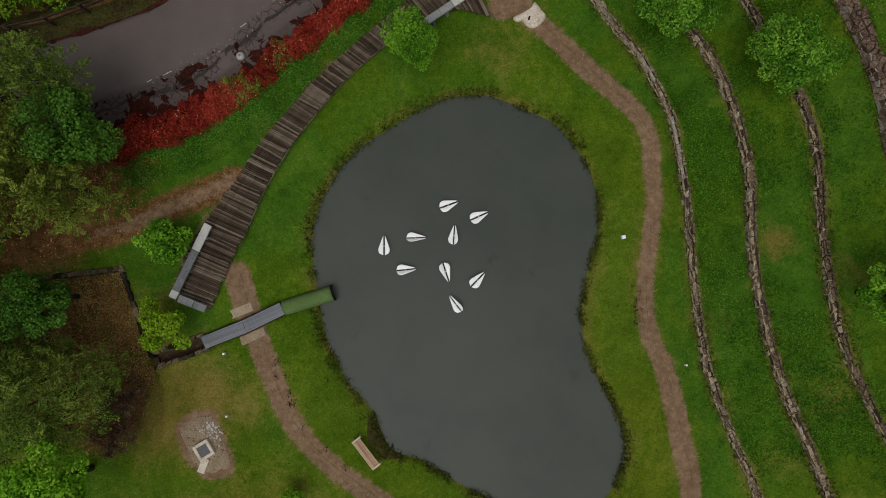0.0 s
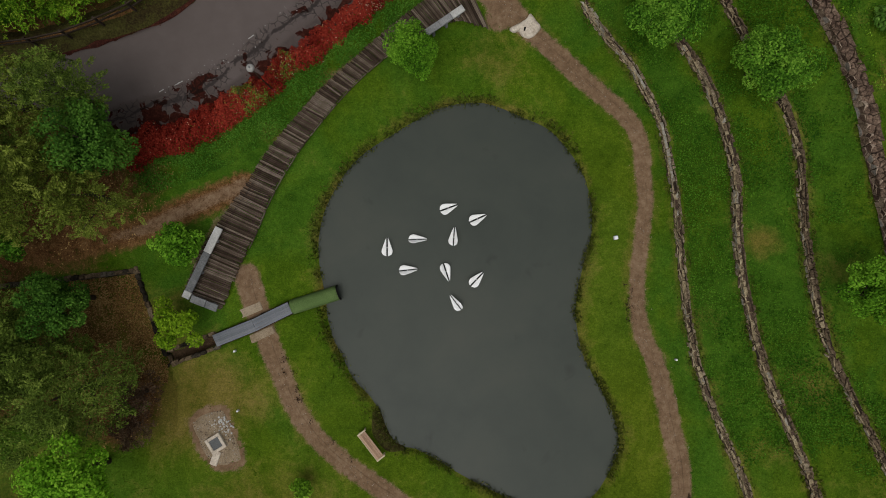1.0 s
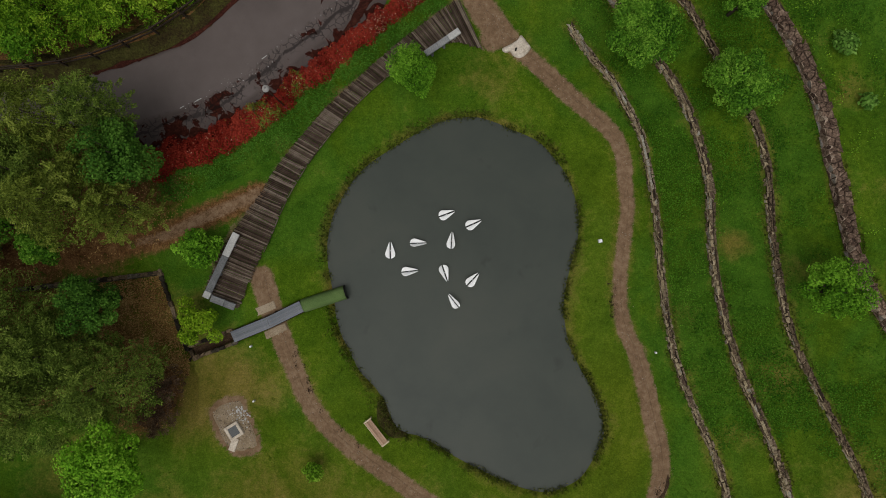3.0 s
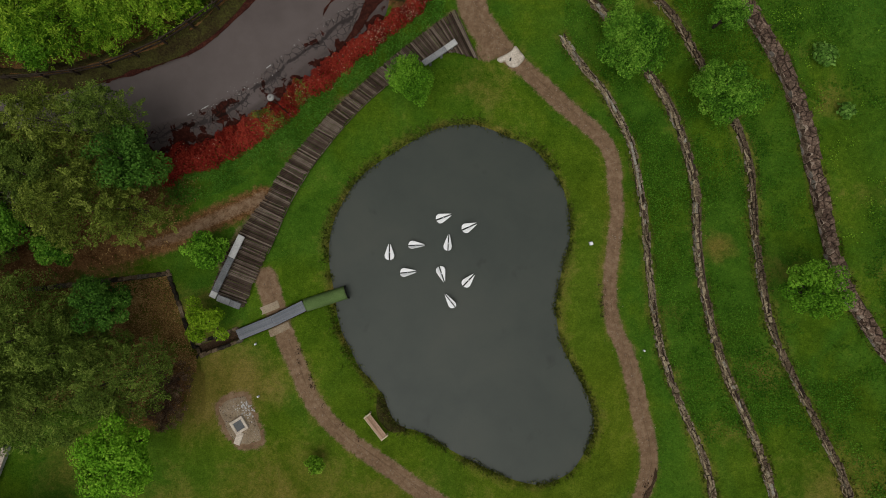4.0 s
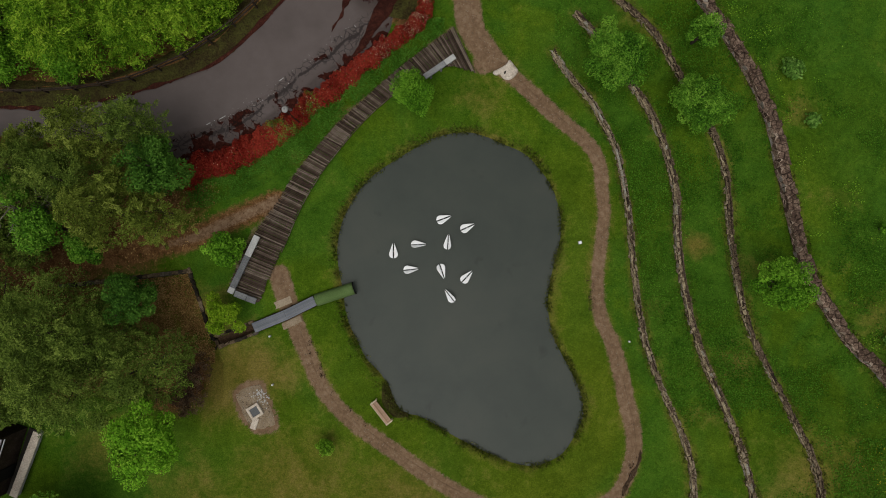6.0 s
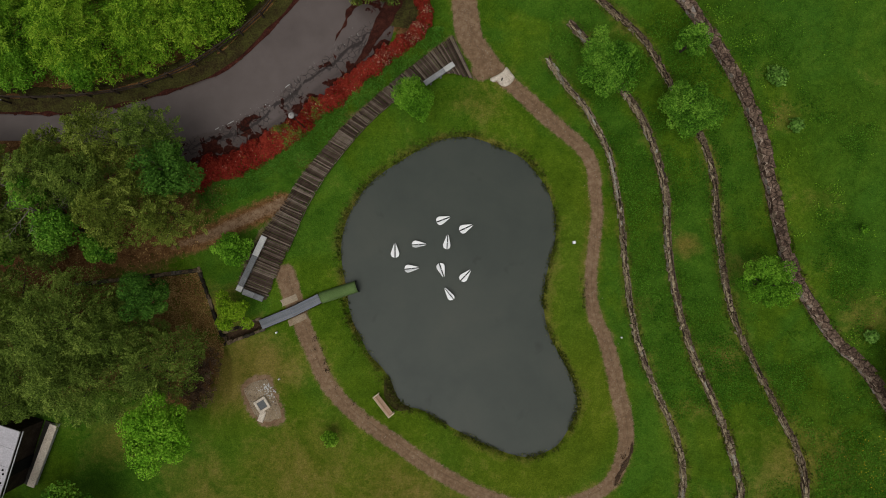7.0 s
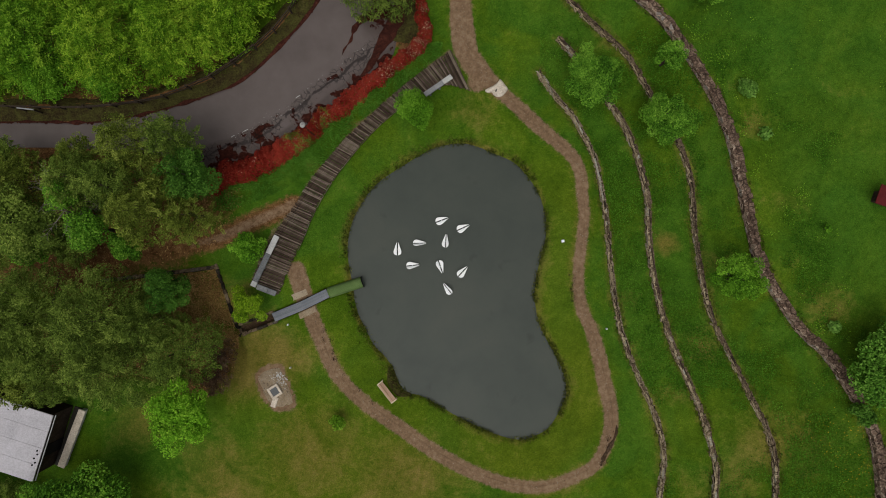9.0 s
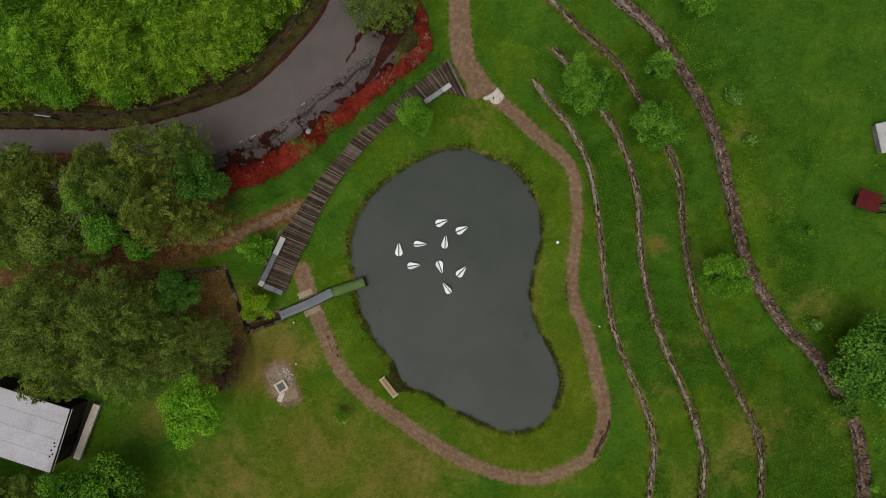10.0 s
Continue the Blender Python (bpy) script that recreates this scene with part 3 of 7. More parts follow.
def ground_z(P):
    P = np.asarray(P, float)
    x, y = P[:, 0], P[:, 1]
    z = 0.38 + 0.05 * lumps(P, 3.1, 3) + 0.025 * lumps(P, 0.9, 4)
    z += 0.18 * step01((-9 - x) / 6) * step01((5 - y) / 5)
    for line, rise, face in zip(WALL_LINES, WALL_STEP, WALL_FACE):
        d, side, k = near(P, longer(line[::2]))
        over = np.maximum(0, np.maximum(line[-1, 1] - y, y - line[0, 1]))
        wide = 0.16 + 0.5 * over
        z += face * step01((d * side + wide) / (2 * wide)) + (rise - face) * step01((d * side + 2.2) / 2.0)
    d, side, k = near(P, longer(WALL_LINES[3][::3]))
    z += np.minimum(2.5, 0.05 * np.maximum(0, d * side))
    d, side, k = near(P, FENCE[::3])
    z -= np.minimum(4.0, 0.45 * np.maximum(0, d * side - 0.4))
    road = np.vstack([ROAD_FAR, ROAD_NEAR[::-1]])
    dr, _, _ = near(P, road[::2])
    on = np.where(inside(P, road), 1.0, 1 - step01(dr / 1.2))
    z = z * (1 - on) + 0.03 * on
    dp, _, _ = near(P, np.vstack([POND, POND[:1]]))
    wet = inside(P, POND)
    bank = np.where(wet, -0.12 - 0.5 * step01(dp / 1.5), -0.12 + (z + 0.12) * (0.6 * step01((dp + 0.05) / 0.6) + 0.4 * step01(dp / 2.5)))
    z = np.where(wet | (dp < 2.5), bank, z)
    dn, sn, _ = near(P, PIT_NORTH)
    de, se, _ = near(P, PIT_EAST)
    low = step01((-sn * dn + 0.1) / 0.25) * step01((-se * de + 0.1) / 0.25) * (y > -14) * (x > -34) * (x < -15)
    z -= 0.7 * low * step01((y + 10.5) / 4)
    dc, _, _ = near(P, CHANNEL)
    z -= 0.6 * (1 - step01((dc - 0.2) / 0.2)) * (x > -16) * (x < -7)
    return z


def spaced(lo, hi, step, far):
    mid = np.arange(lo, hi + step / 2, step)
    out, s, x = [], step, hi
    while x < far:
        s *= 1.45
        x += s
        out.append(x)
    out = np.array(out)
    return np.concatenate([(lo - (out - hi))[::-1], mid, out])


GX, GY = spaced(-40, 40, 0.2, 1500), spaced(-26, 27, 0.2, 1500)
GZ = ground_z(np.stack([a.ravel() for a in np.meshgrid(GX, GY)], 1)).reshape(len(GY), len(GX))


def on_ground(P):
    """Height of the ground sheet below each point."""
    P = np.asarray(P, float)
    i = np.clip(np.searchsorted(GX, P[:, 0]) - 1, 0, len(GX) - 2)
    j = np.clip(np.searchsorted(GY, P[:, 1]) - 1, 0, len(GY) - 2)
    u, v = (P[:, 0] - GX[i]) / (GX[i + 1] - GX[i]), (P[:, 1] - GY[j]) / (GY[j + 1] - GY[j])
    return (GZ[j, i] * (1 - u) + GZ[j, i + 1] * u) * (1 - v) + (GZ[j + 1, i] * (1 - u) + GZ[j + 1, i + 1] * u) * v


def at_ground(x, y):
    return float(on_ground([(x, y)])[0])


# ---- ground, water, road, paths ----
def sheet():
    xs, ys = GX, GY
    X, Y = np.meshgrid(xs, ys)
    P = np.stack([X.ravel(), Y.ravel()], 1)
    z = GZ.ravel()
    nx, ny = len(xs), len(ys)
    i = np.arange(nx * ny).reshape(ny, nx)
    quads = np.stack([i[:-1, :-1], i[:-1, 1:], i[1:, 1:], i[1:, :-1]], -1).reshape(-1, 4)
    me = bpy.data.meshes.new("ground")
    me.vertices.add(len(P))
    me.vertices.foreach_set("co", np.column_stack([P, z]).astype(np.float32).ravel())
    me.loops.add(quads.size)
    me.loops.foreach_set("vertex_index", quads.astype(np.int32).ravel())
    me.polygons.add(len(quads))
    me.polygons.foreach_set("loop_start", np.arange(0, quads.size, 4, dtype=np.int32))
    me.update(calc_edges=True)
    me.polygons.foreach_set("use_smooth", np.ones(len(quads), bool))
    me.materials.append(LAWN)
    x, y = P[:, 0], P[:, 1]
    litter = np.zeros(len(P))
    for cx, cy, r, a in LITTER:
        litter = np.maximum(litter, a * (1 - step01((np.hypot(x - cx, y - cy) - 0.55 * r) / (0.75 * r))))
    for line, wide, much in ((ROAD_FAR, 0.35, 0.6), (PATH_WEST, 1.15, 0.8), (FENCE, 1.2, 0.75)):
        d, _, _ = near(P, line[::3])
        litter = np.maximum(litter, much * (1 - step01((d - 0.3 * wide) / wide)))
    dp, _, _ = near(P, np.vstack([POND, POND[:1]]))
    dp = np.where(inside(P, POND), 0, dp)
    lush = 0.8 * (1 - step01((dp - 2.2) / 2.6)) * (0.08 + 0.75 * step01((x + 2) / 8) * step01((9 - y) / 6) + 0.45 * step01((-4 - y) / 5))
    for cx, cy, r, a in LUSH:
        lush = np.maximum(lush, a * (1 - step01(np.hypot(x - cx, (y - cy) * 1.3) / r)))
    dry = 0.50 * (1 - step01((dp - 0.1) / 1.3)) * (0.8 + 0.4 * lumps(P, 2.5, 9))
    dry = np.maximum(dry, 0.85 * (1 - step01((dp - 0.2) / 0.7)) * (0.7 + 0.5 * lumps(P, 1.3, 19)) * (0.45 + 0.55 * np.maximum(step01((-2 - x) / 3), step01((y - 5) / 2))))
    for cx, cy, r, a in DRY:
        dry = np.maximum(dry, a * (1 - step01(np.hypot(x - cx, (y - cy) * 1.3) / r)))
    for line, wide in ((PATH_EAST, 0.8), (PATH_NORTH, 1.4)):
        d, _, _ = near(P, line[::3])
        dry = np.maximum(dry, 0.45 * (1 - step01((d - 0.4) / wide)))
    for line in WALL_LINES:
        d, _, _ = near(P, line[::3])
        dry = np.maximum(dry, 0.38 * (1 - step01((d - 0.2) / 0.7)))
    trod = np.zeros(len(P))
    for line, wide in PATHS:
        d, _, k = near(P, line[::3])
        w = np.interp(k / (len(line[::3]) - 1), np.linspace(0, 1, len(wide)), wide)
        trod = np.maximum(trod, (0.68 if line is PATH_WEST else 1.0) * np.clip(w / 0.45, 0, 1) * (1 - step01((d - 0.25 * w) / 0.52)))
    d, _, _ = near(P, GRAVEL_EDGE)
    trod = np.maximum(trod, np.where(inside(P, GRAVEL_EDGE), 1.0, 0.4 * (1 - step01(d / 0.5))))
    for cx, cy, r in TROD:
        trod = np.maximum(trod, 0.9 * (1 - step01((np.hypot(x - cx, y - cy) - 0.6 * r) / (0.6 * r))))
    d, _, _ = near(P, DECK_OUT[::6])
    trod = np.maximum(trod, (0.42 + 0.3 * lumps(P, 1.6, 23)) * (1 - step01((d - 0.1) / 0.5)))
    layer = me.color_attributes.new("zones", "FLOAT_COLOR", "POINT")
    layer.data.foreach_set("color", np.column_stack([litter, np.clip(lush, 0, 1), np.clip(dry, 0, 1), trod]).astype(np.float32).ravel())
    d, side, _ = near(P, longer(WALL_LINES[3][::3]))
    me.attributes.new("deep", "FLOAT", "POINT").data.foreach_set("value", (0.95 * step01((d * side - 0.5) / 4) * step01((y + 9) / 8)).astype(np.float32))
    return tagged(new("ground", me), "damp green lawn with worn and leaf-strewn patches", "ground", "", "structure")


# centre, radius and strength of leaf-strewn ground, then of dry lawn
LITTER = [(-2.6, 17.6, 1.5, 0.95), (-2.3, 15.9, 0.8, 0.9), (-22.4, -6.2, 3.6, 0.9), (-25.5, -5, 4.6, 1.0), (-18.6, -8.2, 2.7, 0.9), (-22, 3.5, 5, 0.9), (-18, 4.5, 2.6, 0.6), (-28, 3, 7, 0.9), (-28, -6.5, 4.2, 0.85), (-21, 15.5, 5, 0.7), (-28, 15, 7, 0.7), (-31, 7.2, 3.0, 0.9), (-25, 7.0, 2.5, 0.9)]
DRY = [(20.0, -7.2, 3.6, 0.55), (18.4, -11.0, 2.6, 0.45), (14.4, -3.6, 2.2, 0.4), (21.5, -1.0, 2.4, 0.4), (15.6, 5.0, 2.5, 0.4), (-18.4, -4.2, 6.5, 1.0), (-23, -13, 6, 0.6), (-14.3, -8.3, 7.0, 1.0), (-3, -17.5, 9, 0.68), (-10.5, -15.5, 9, 0.66), (-17, -17.5, 9, 0.62), (17.2, 0.6, 2.2, 0.85), (25, -14.5, 7.5, 0.58), (27.8, -4, 4, 0.5), (23, 9, 3, 0.4), (2.5, 11.3, 4, 0.45), (25.5, 3.5, 2.4, 0.42), (22, -18, 7, 0.45), (-9.6, 6.9, 1.6, 0.6), (-6.6, 10.0, 1.4, 0.7)]
LUSH = [(-8, -17, 16, 1.0), (-14, -11, 8, 0.8), (25, -14, 9, 0.45), (18.5, -14, 5, 0.4)]
# centre and radius of bare ground at the boardwalk's ends
TROD = [(3.1, 13.3, 0.8), (3.6, 13.5, 0.9), (2.7, 14.6, 0.7)]
# each path's line and its widths along the way
PATHS = [
    (PATH_EAST, [1.0, 1.25, 0.95, 0.78, 0.65, 0.72, 0.95, 1.25, 1.3, 1.05, 0.9, 0.95, 1.05, 1.15, 1.2, 1.2, 1.15, 1.25, 1.5, 1.8]),
    (PATH_NORTH, [0.9, 2.4, 2.8, 2.4, 2.0, 1.8, 1.7]),
    (PATH_WEST, [0.75, 0.55, 0.0, 0.0, 0.0, 0.0]),
]


def ribbon(name, line, wide, material, label, category, lift=0.03, seed=0, ends=0.4):
    """A worn path: a draped strip with wandering, frayed edges and a slightly dished middle."""
    t = tangents(line)
    nrm = np.stack([-t[:, 1], t[:, 0]], 1)
    k = np.arange(len(line))
    w = wide * np.ones(len(line)) if np.isscalar(wide) else np.interp(k / (len(line) - 1), np.linspace(0, 1, len(wide)), wide)
    across = np.array([-1.0, -0.8, -0.45, 0, 0.45, 0.8, 1.0])
    edge = [w * 0.5 * (1 + 0.20 * lumps(np.column_stack([k * 0.2, 0 * k + 7 * s]), 0.9, seed + s) + 0.16 * lumps(np.column_stack([k * 0.2, 0 * k + 3 * s]), 0.28, seed + 5 + s)) for s in (0, 1)]
    verts = []
    for a in across:
        e = edge[0] if a < 0 else edge[1]
        P = line + nrm * (a * e)[:, None]
        z = on_ground(P) + lift - (0.03 if abs(a) == 1 else 0.0)
        verts.append(np.column_stack([P, z]))
    v = np.stack(verts, 1)
    n, m = v.shape[:2]
    i = np.arange(n * m).reshape(n, m)
    f = np.stack([i[:-1, :-1], i[1:, :-1], i[1:, 1:], i[:-1, 1:]], -1).reshape(-1, 4)[:, ::-1]
    me = mesh_of(name, v.reshape(-1, 3), f, material, True)
    layer = me.color_attributes.new("zones", "FLOAT_COLOR", "POINT")
    layer.data.foreach_set("color", np.tile((0.0, 0.0, 0.0, 1.0), (n * m, 1)).astype(np.float32).ravel())
    return tagged(new(name, me), label, category, "", "structure")


def build_road():
    n = 240
    a = ROAD_FAR[np.linspace(0, len(ROAD_FAR) - 1, n).astype(int)]
    b = ROAD_NEAR[np.linspace(0, len(ROAD_NEAR) - 1, n).astype(int)]
    us = np.linspace(0, 1, 25)
    line_v = [a * (1 - u) + b * u for u in us]
    V = np.stack(line_v, 1)
    P = V.reshape(-1, 2)
    z = 0.05 + 0.03 * np.sin(np.pi * np.tile(us, n))
    k = np.arange(n * 25).reshape(n, 25)
    f = np.stack([k[:-1, :-1], k[:-1, 1:], k[1:, 1:], k[1:, :-1]], -1).reshape(-1, 4)[:, ::-1]
    me = mesh_of("road", np.column_stack([P, z]), f, ASPHALT, True)
    d_hedge, _, _ = near(P, HEDGE)
    d_far, _, _ = near(P, ROAD_FAR)
    x, y = P[:, 0], P[:, 1]
    west = 1 - step01((np.hypot(x + 16.2, y - 7.8) - 2.6) / 2.2)
    dirt = 0.98 * (1 - step01((d_hedge - 1.15) / 0.8)) * (0.72 + 0.28 * west)
    dirt = np.maximum(dirt, (0.30 + 0.34 * west) * (1 - step01((d_hedge - 2.6) / 0.6)))
    dirt = np.maximum(dirt, 0.9 * (1 - step01((d_far - 0.02) / 0.34)))
    dirt = np.maximum(dirt, 0.8 * (1 - step01(np.hypot(x + 4.0, y - 18.8) / 3.4)))
    for name, value in (("dirt", np.clip(dirt, 0, 1)), ("reach", d_hedge)):
        me.attributes.new(name, "FLOAT", "POINT").data.foreach_set("value", value.astype(np.float32))
    return tagged(new("road", me), "worn grey asphalt lane with dark leaf mould along its edge", "road", "", "structure")


def build_water():
    bm = bmesh.new()
    c = POND.mean(0)
    grown = POND + 0.25 * (POND - c) / np.linalg.norm(POND - c, axis=1)[:, None]
    ring = [bm.verts.new((x, y, 0)) for x, y in grown]
    bm.faces.new(ring)
    bmesh.ops.triangulate(bm, faces=bm.faces[:])
    ob = part_bm("water", bm, WATER, None)
    for f in ob.data.polygons:
        if f.normal.z < 0:
            f.flip()
    return tagged(ob, "still murky grey-green water of the pond", "water", "", "structure")


ground = sheet()
build_water()
build_road()
for (line, wide), label in zip(PATHS, ("worn brown gravel footpath round the pond", "wide brown gravel path leading to the boardwalk")):
    ribbon("path", line, [0.24 * w for w in wide], LAWN, label, "path", 0.012, 21 + len(line))
edge_t = tangents(ROAD_FAR)
ribbon("verge", ROAD_FAR + 0.80 * np.stack([-edge_t[:, 1], edge_t[:, 0]], 1), 2.0, VERGE, "dark brown-green verge between the lane and the fence", "verge", 0.03, 31)
ribbon("leaf_edge", ROAD_FAR - 0.06 * np.stack([-edge_t[:, 1], edge_t[:, 0]], 1), list(np.abs(np.random.default_rng(62).normal(0.0, 0.22, 90))), RUST_LITTER, "thin rim of rust-brown leaves along the lane", "leaf litter", 0.075, 61)
ribbon("leafy_verge", spline([(-2.75, 16.6), (-2.35, 18.2), (-2.45, 20.0), (-2.6, 22.0), (-2.0, 25.0)], 0.2), 1.7, VERGE, "dark brown-green verge between the lane and the hedge's end", "verge", 0.05, 53)
ribbon("leaf_drift", spline([(-2.8, 19.6), (-3.1, 18.6), (-3.95, 17.0), (-5.2, 14.9), (-6.2, 13.7)], 0.2), [0.8, 1.35, 1.15, 0.75, 0.5, 0.05], RUST_LITTER, "drift of dark rust-brown leaves on the lane's edge", "leaf litter", 0.095, 63)
ribbon("leaf_drift", spline([(-5.7, 18.9), (-6.0, 18.3), (-6.5, 17.6), (-6.7, 16.9), (-7.2, 16.2), (-7.4, 15.7)], 0.08), [0.04, 0.62, 0.30, 0.55, 0.12, 0.34, 0.06, 0.20, 0.02], RUST_LITTER, "streak of dark rust-brown leaves on the lane", "leaf litter", 0.095, 67)
ribbon("wet_bank", spline([(-3.95, -8.9), (-3.55, -9.9), (-3.1, -10.75), (-2.3, -11.1)], 0.2), [0.3, 1.0, 1.3, 0.9, 0.2], VERGE, "dark muddy bank beside the bench", "mud", 0.035, 49)
ribbon("wet_hollow", spline([(13.75, -13.5), (13.65, -14.3), (13.2, -15.2), (12.75, -15.9), (12.45, -16.7)], 0.12), [0.02, 0.26, 0.16, 0.42, 0.24, 0.40, 0.02], DAMP_EARTH, "dark damp hollow in the footpath's bend", "mud", 0.03, 47)


# ---- plants ----
def leaf_quads(p, nrm, size, aspect=0.55, spread=0.9, rnd=rng):
    """Pointed leaves at p, facing about along nrm."""
    n = len(p)
    nrm = nrm + rnd.normal(0, spread, (n, 3))
    nrm /= np.linalg.norm(nrm, axis=1)[:, None] + 1e-9
    u = np.cross(nrm, rnd.normal(0, 1, (n, 3)))
    u /= np.linalg.norm(u, axis=1)[:, None] + 1e-9
    w = np.cross(nrm, u)
    s = (size * rnd.uniform(0.65, 1.3, n))[:, None]
    return np.stack([p - u * s * 0.5, p + w * s * 0.5 * aspect + u * s * 0.05, p + u * s * 0.5 - nrm * s * 0.12, p - w * s * 0.5 * aspect + u * s * 0.05], 1)


def strand_quads(p, way, length, width, rnd=rng):
    """Long narrow leaves or blades from p along way."""
    n = len(p)
    way = way / (np.linalg.norm(way, axis=1)[:, None] + 1e-9)
    side = np.cross(way, rnd.normal(0, 1, (n, 3)))
    side /= np.linalg.norm(side, axis=1)[:, None] + 1e-9
    L, Wd = (length * rnd.uniform(0.6, 1.3, n))[:, None], (width * rnd.uniform(0.7, 1.3, n))[:, None]
    return np.stack([p - side * Wd * 0.3, p + way * L * 0.5 - side * Wd * 0.5, p + way * L, p + way * L * 0.5 + side * Wd * 0.5], 1)


def fronds(rnd, r, h, leaves, size, short):
    """Drooping sprays that radiate over the dome, each with narrow leaves on both sides and paler tips."""
    n = int(24 + (18 if short else 24) * r * r)
    az = np.arange(n) * math.pi * (3 - math.sqrt(5)) + rnd.normal(0, 0.25, n)
    ph = rnd.uniform(0, 6.3, 3)
    rho = r * np.sqrt(rnd.uniform(0.02, 1.0, n)) * (1 + 0.10 * np.sin(3 * az + ph[0]) + 0.08 * np.sin(5 * az + ph[1]) + 0.06 * np.sin(9 * az + ph[2])) * rnd.uniform(0.9, 1.04, n)
    rho = np.minimum(rho, 1.0 * r)
    L = np.clip(0.28 * r, 0.45, 1.05) * rnd.uniform(0.65, 1.3, n)
    top = h * 0.5 * (0.95 - 1.35 * np.clip(rho / r, 0, 1.1) ** 2) + rnd.normal(0, 0.09 * h, n)
    turn = az + rnd.normal(0, 0.7, n)
    pick = rnd.integers(0, n, leaves)
    s = rnd.uniform(0, 1, leaves) ** 0.75
    a, ln = turn[pick], L[pick]
    d = np.stack([np.cos(a), np.sin(a)], 1)
    side = np.sign(rnd.normal(0, 1, leaves))
    nr = np.stack([-d[:, 1], d[:, 0]], 1) * side[:, None]
    off = ln * 0.24 * (1.05 - s) ** 0.6 * rnd.uniform(0, 1, leaves)
    e = np.stack([np.cos(az), np.sin(az)], 1) * rho[:, None]
    p = e[pick] - d * (ln * (1 - s))[:, None] + nr * off[:, None]
    z = top[pick] + 0.22 * ln * (1 - s) - 0.25 * off + rnd.normal(0, 0.03, leaves)
    way = np.column_stack([d * 0.9 + nr * rnd.uniform(0.2, 0.9, leaves)[:, None], rnd.normal(-0.1, 0.25, leaves)])
    # tone per spray, also putting gap shade into the colour; tips paler
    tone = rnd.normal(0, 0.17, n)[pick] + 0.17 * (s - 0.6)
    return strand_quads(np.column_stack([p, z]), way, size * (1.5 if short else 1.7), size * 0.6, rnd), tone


def crown(rnd, r, h, clumps, leaves, size, style):
    """Leaf places: clumps spread over an uneven dome, leaves gathered on the outside of each clump."""
    c = []
    ga = math.pi * (3 - math.sqrt(5))
    for k in range(clumps):
        v = 1 - (k + 0.5) / clumps * 1.45
        rad = math.sqrt(max(0, 1 - v * v))
        a = k * ga + rnd.uniform(-0.5, 0.5)
        f = rnd.uniform(0.55, 0.92) if k % 4 else rnd.uniform(0.15, 0.5)
        c.append((f * rad * math.cos(a) * r * rnd.uniform(0.85, 1.1), f * rad * math.sin(a) * r * rnd.uniform(0.85, 1.1), f * v * h * 0.5))
    c = np.array(c)
    cr = r * rnd.uniform(0.20, 0.40, clumps) * (1.25 if clumps < 32 else 1.0 if clumps < 55 else 0.8)
    pick = rnd.choice(clumps, leaves, p=cr ** 2 / (cr ** 2).sum())
    d = rnd.normal(0, 1, (leaves, 3))
    d /= np.linalg.norm(d, axis=1)[:, None]
    f = rnd.uniform(0.25, 1.0, leaves) ** 0.45
    p = c[pick] + d * (cr[pick] * f)[:, None] * np.array([1, 1, 0.75])
    p[:, :2] *= p[:, :2].std() / p[:, :2].std(0)
    p[:, :2] *= r / np.quantile(np.hypot(p[:, 0], p[:, 1]), 0.985)
    out = p / (np.linalg.norm(p, axis=1)[:, None] + 1e-6)
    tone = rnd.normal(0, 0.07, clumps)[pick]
    if style in ("feather", "fine"):
        k = leaves * 2 // 5
        low = leaf_quads(p[:k] * np.array([0.92, 0.92, 0.8]), d[:k] * 0.4 + np.array([0, 0, 1.0]), size * 1.2, 0.5, 0.7, rnd)
        q, tone2 = fronds(rnd, r, h, leaves - k, size, style == "fine")
        # fill leaves toned darker, shade beneath the sprays put into their colour
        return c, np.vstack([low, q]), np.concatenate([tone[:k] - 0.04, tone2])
    nrm = d * 0.75 + out * 0.3 + np.array([0, 0, 0.75])
    return c, leaf_quads(p, nrm, size, 0.62, 0.55, rnd), tone


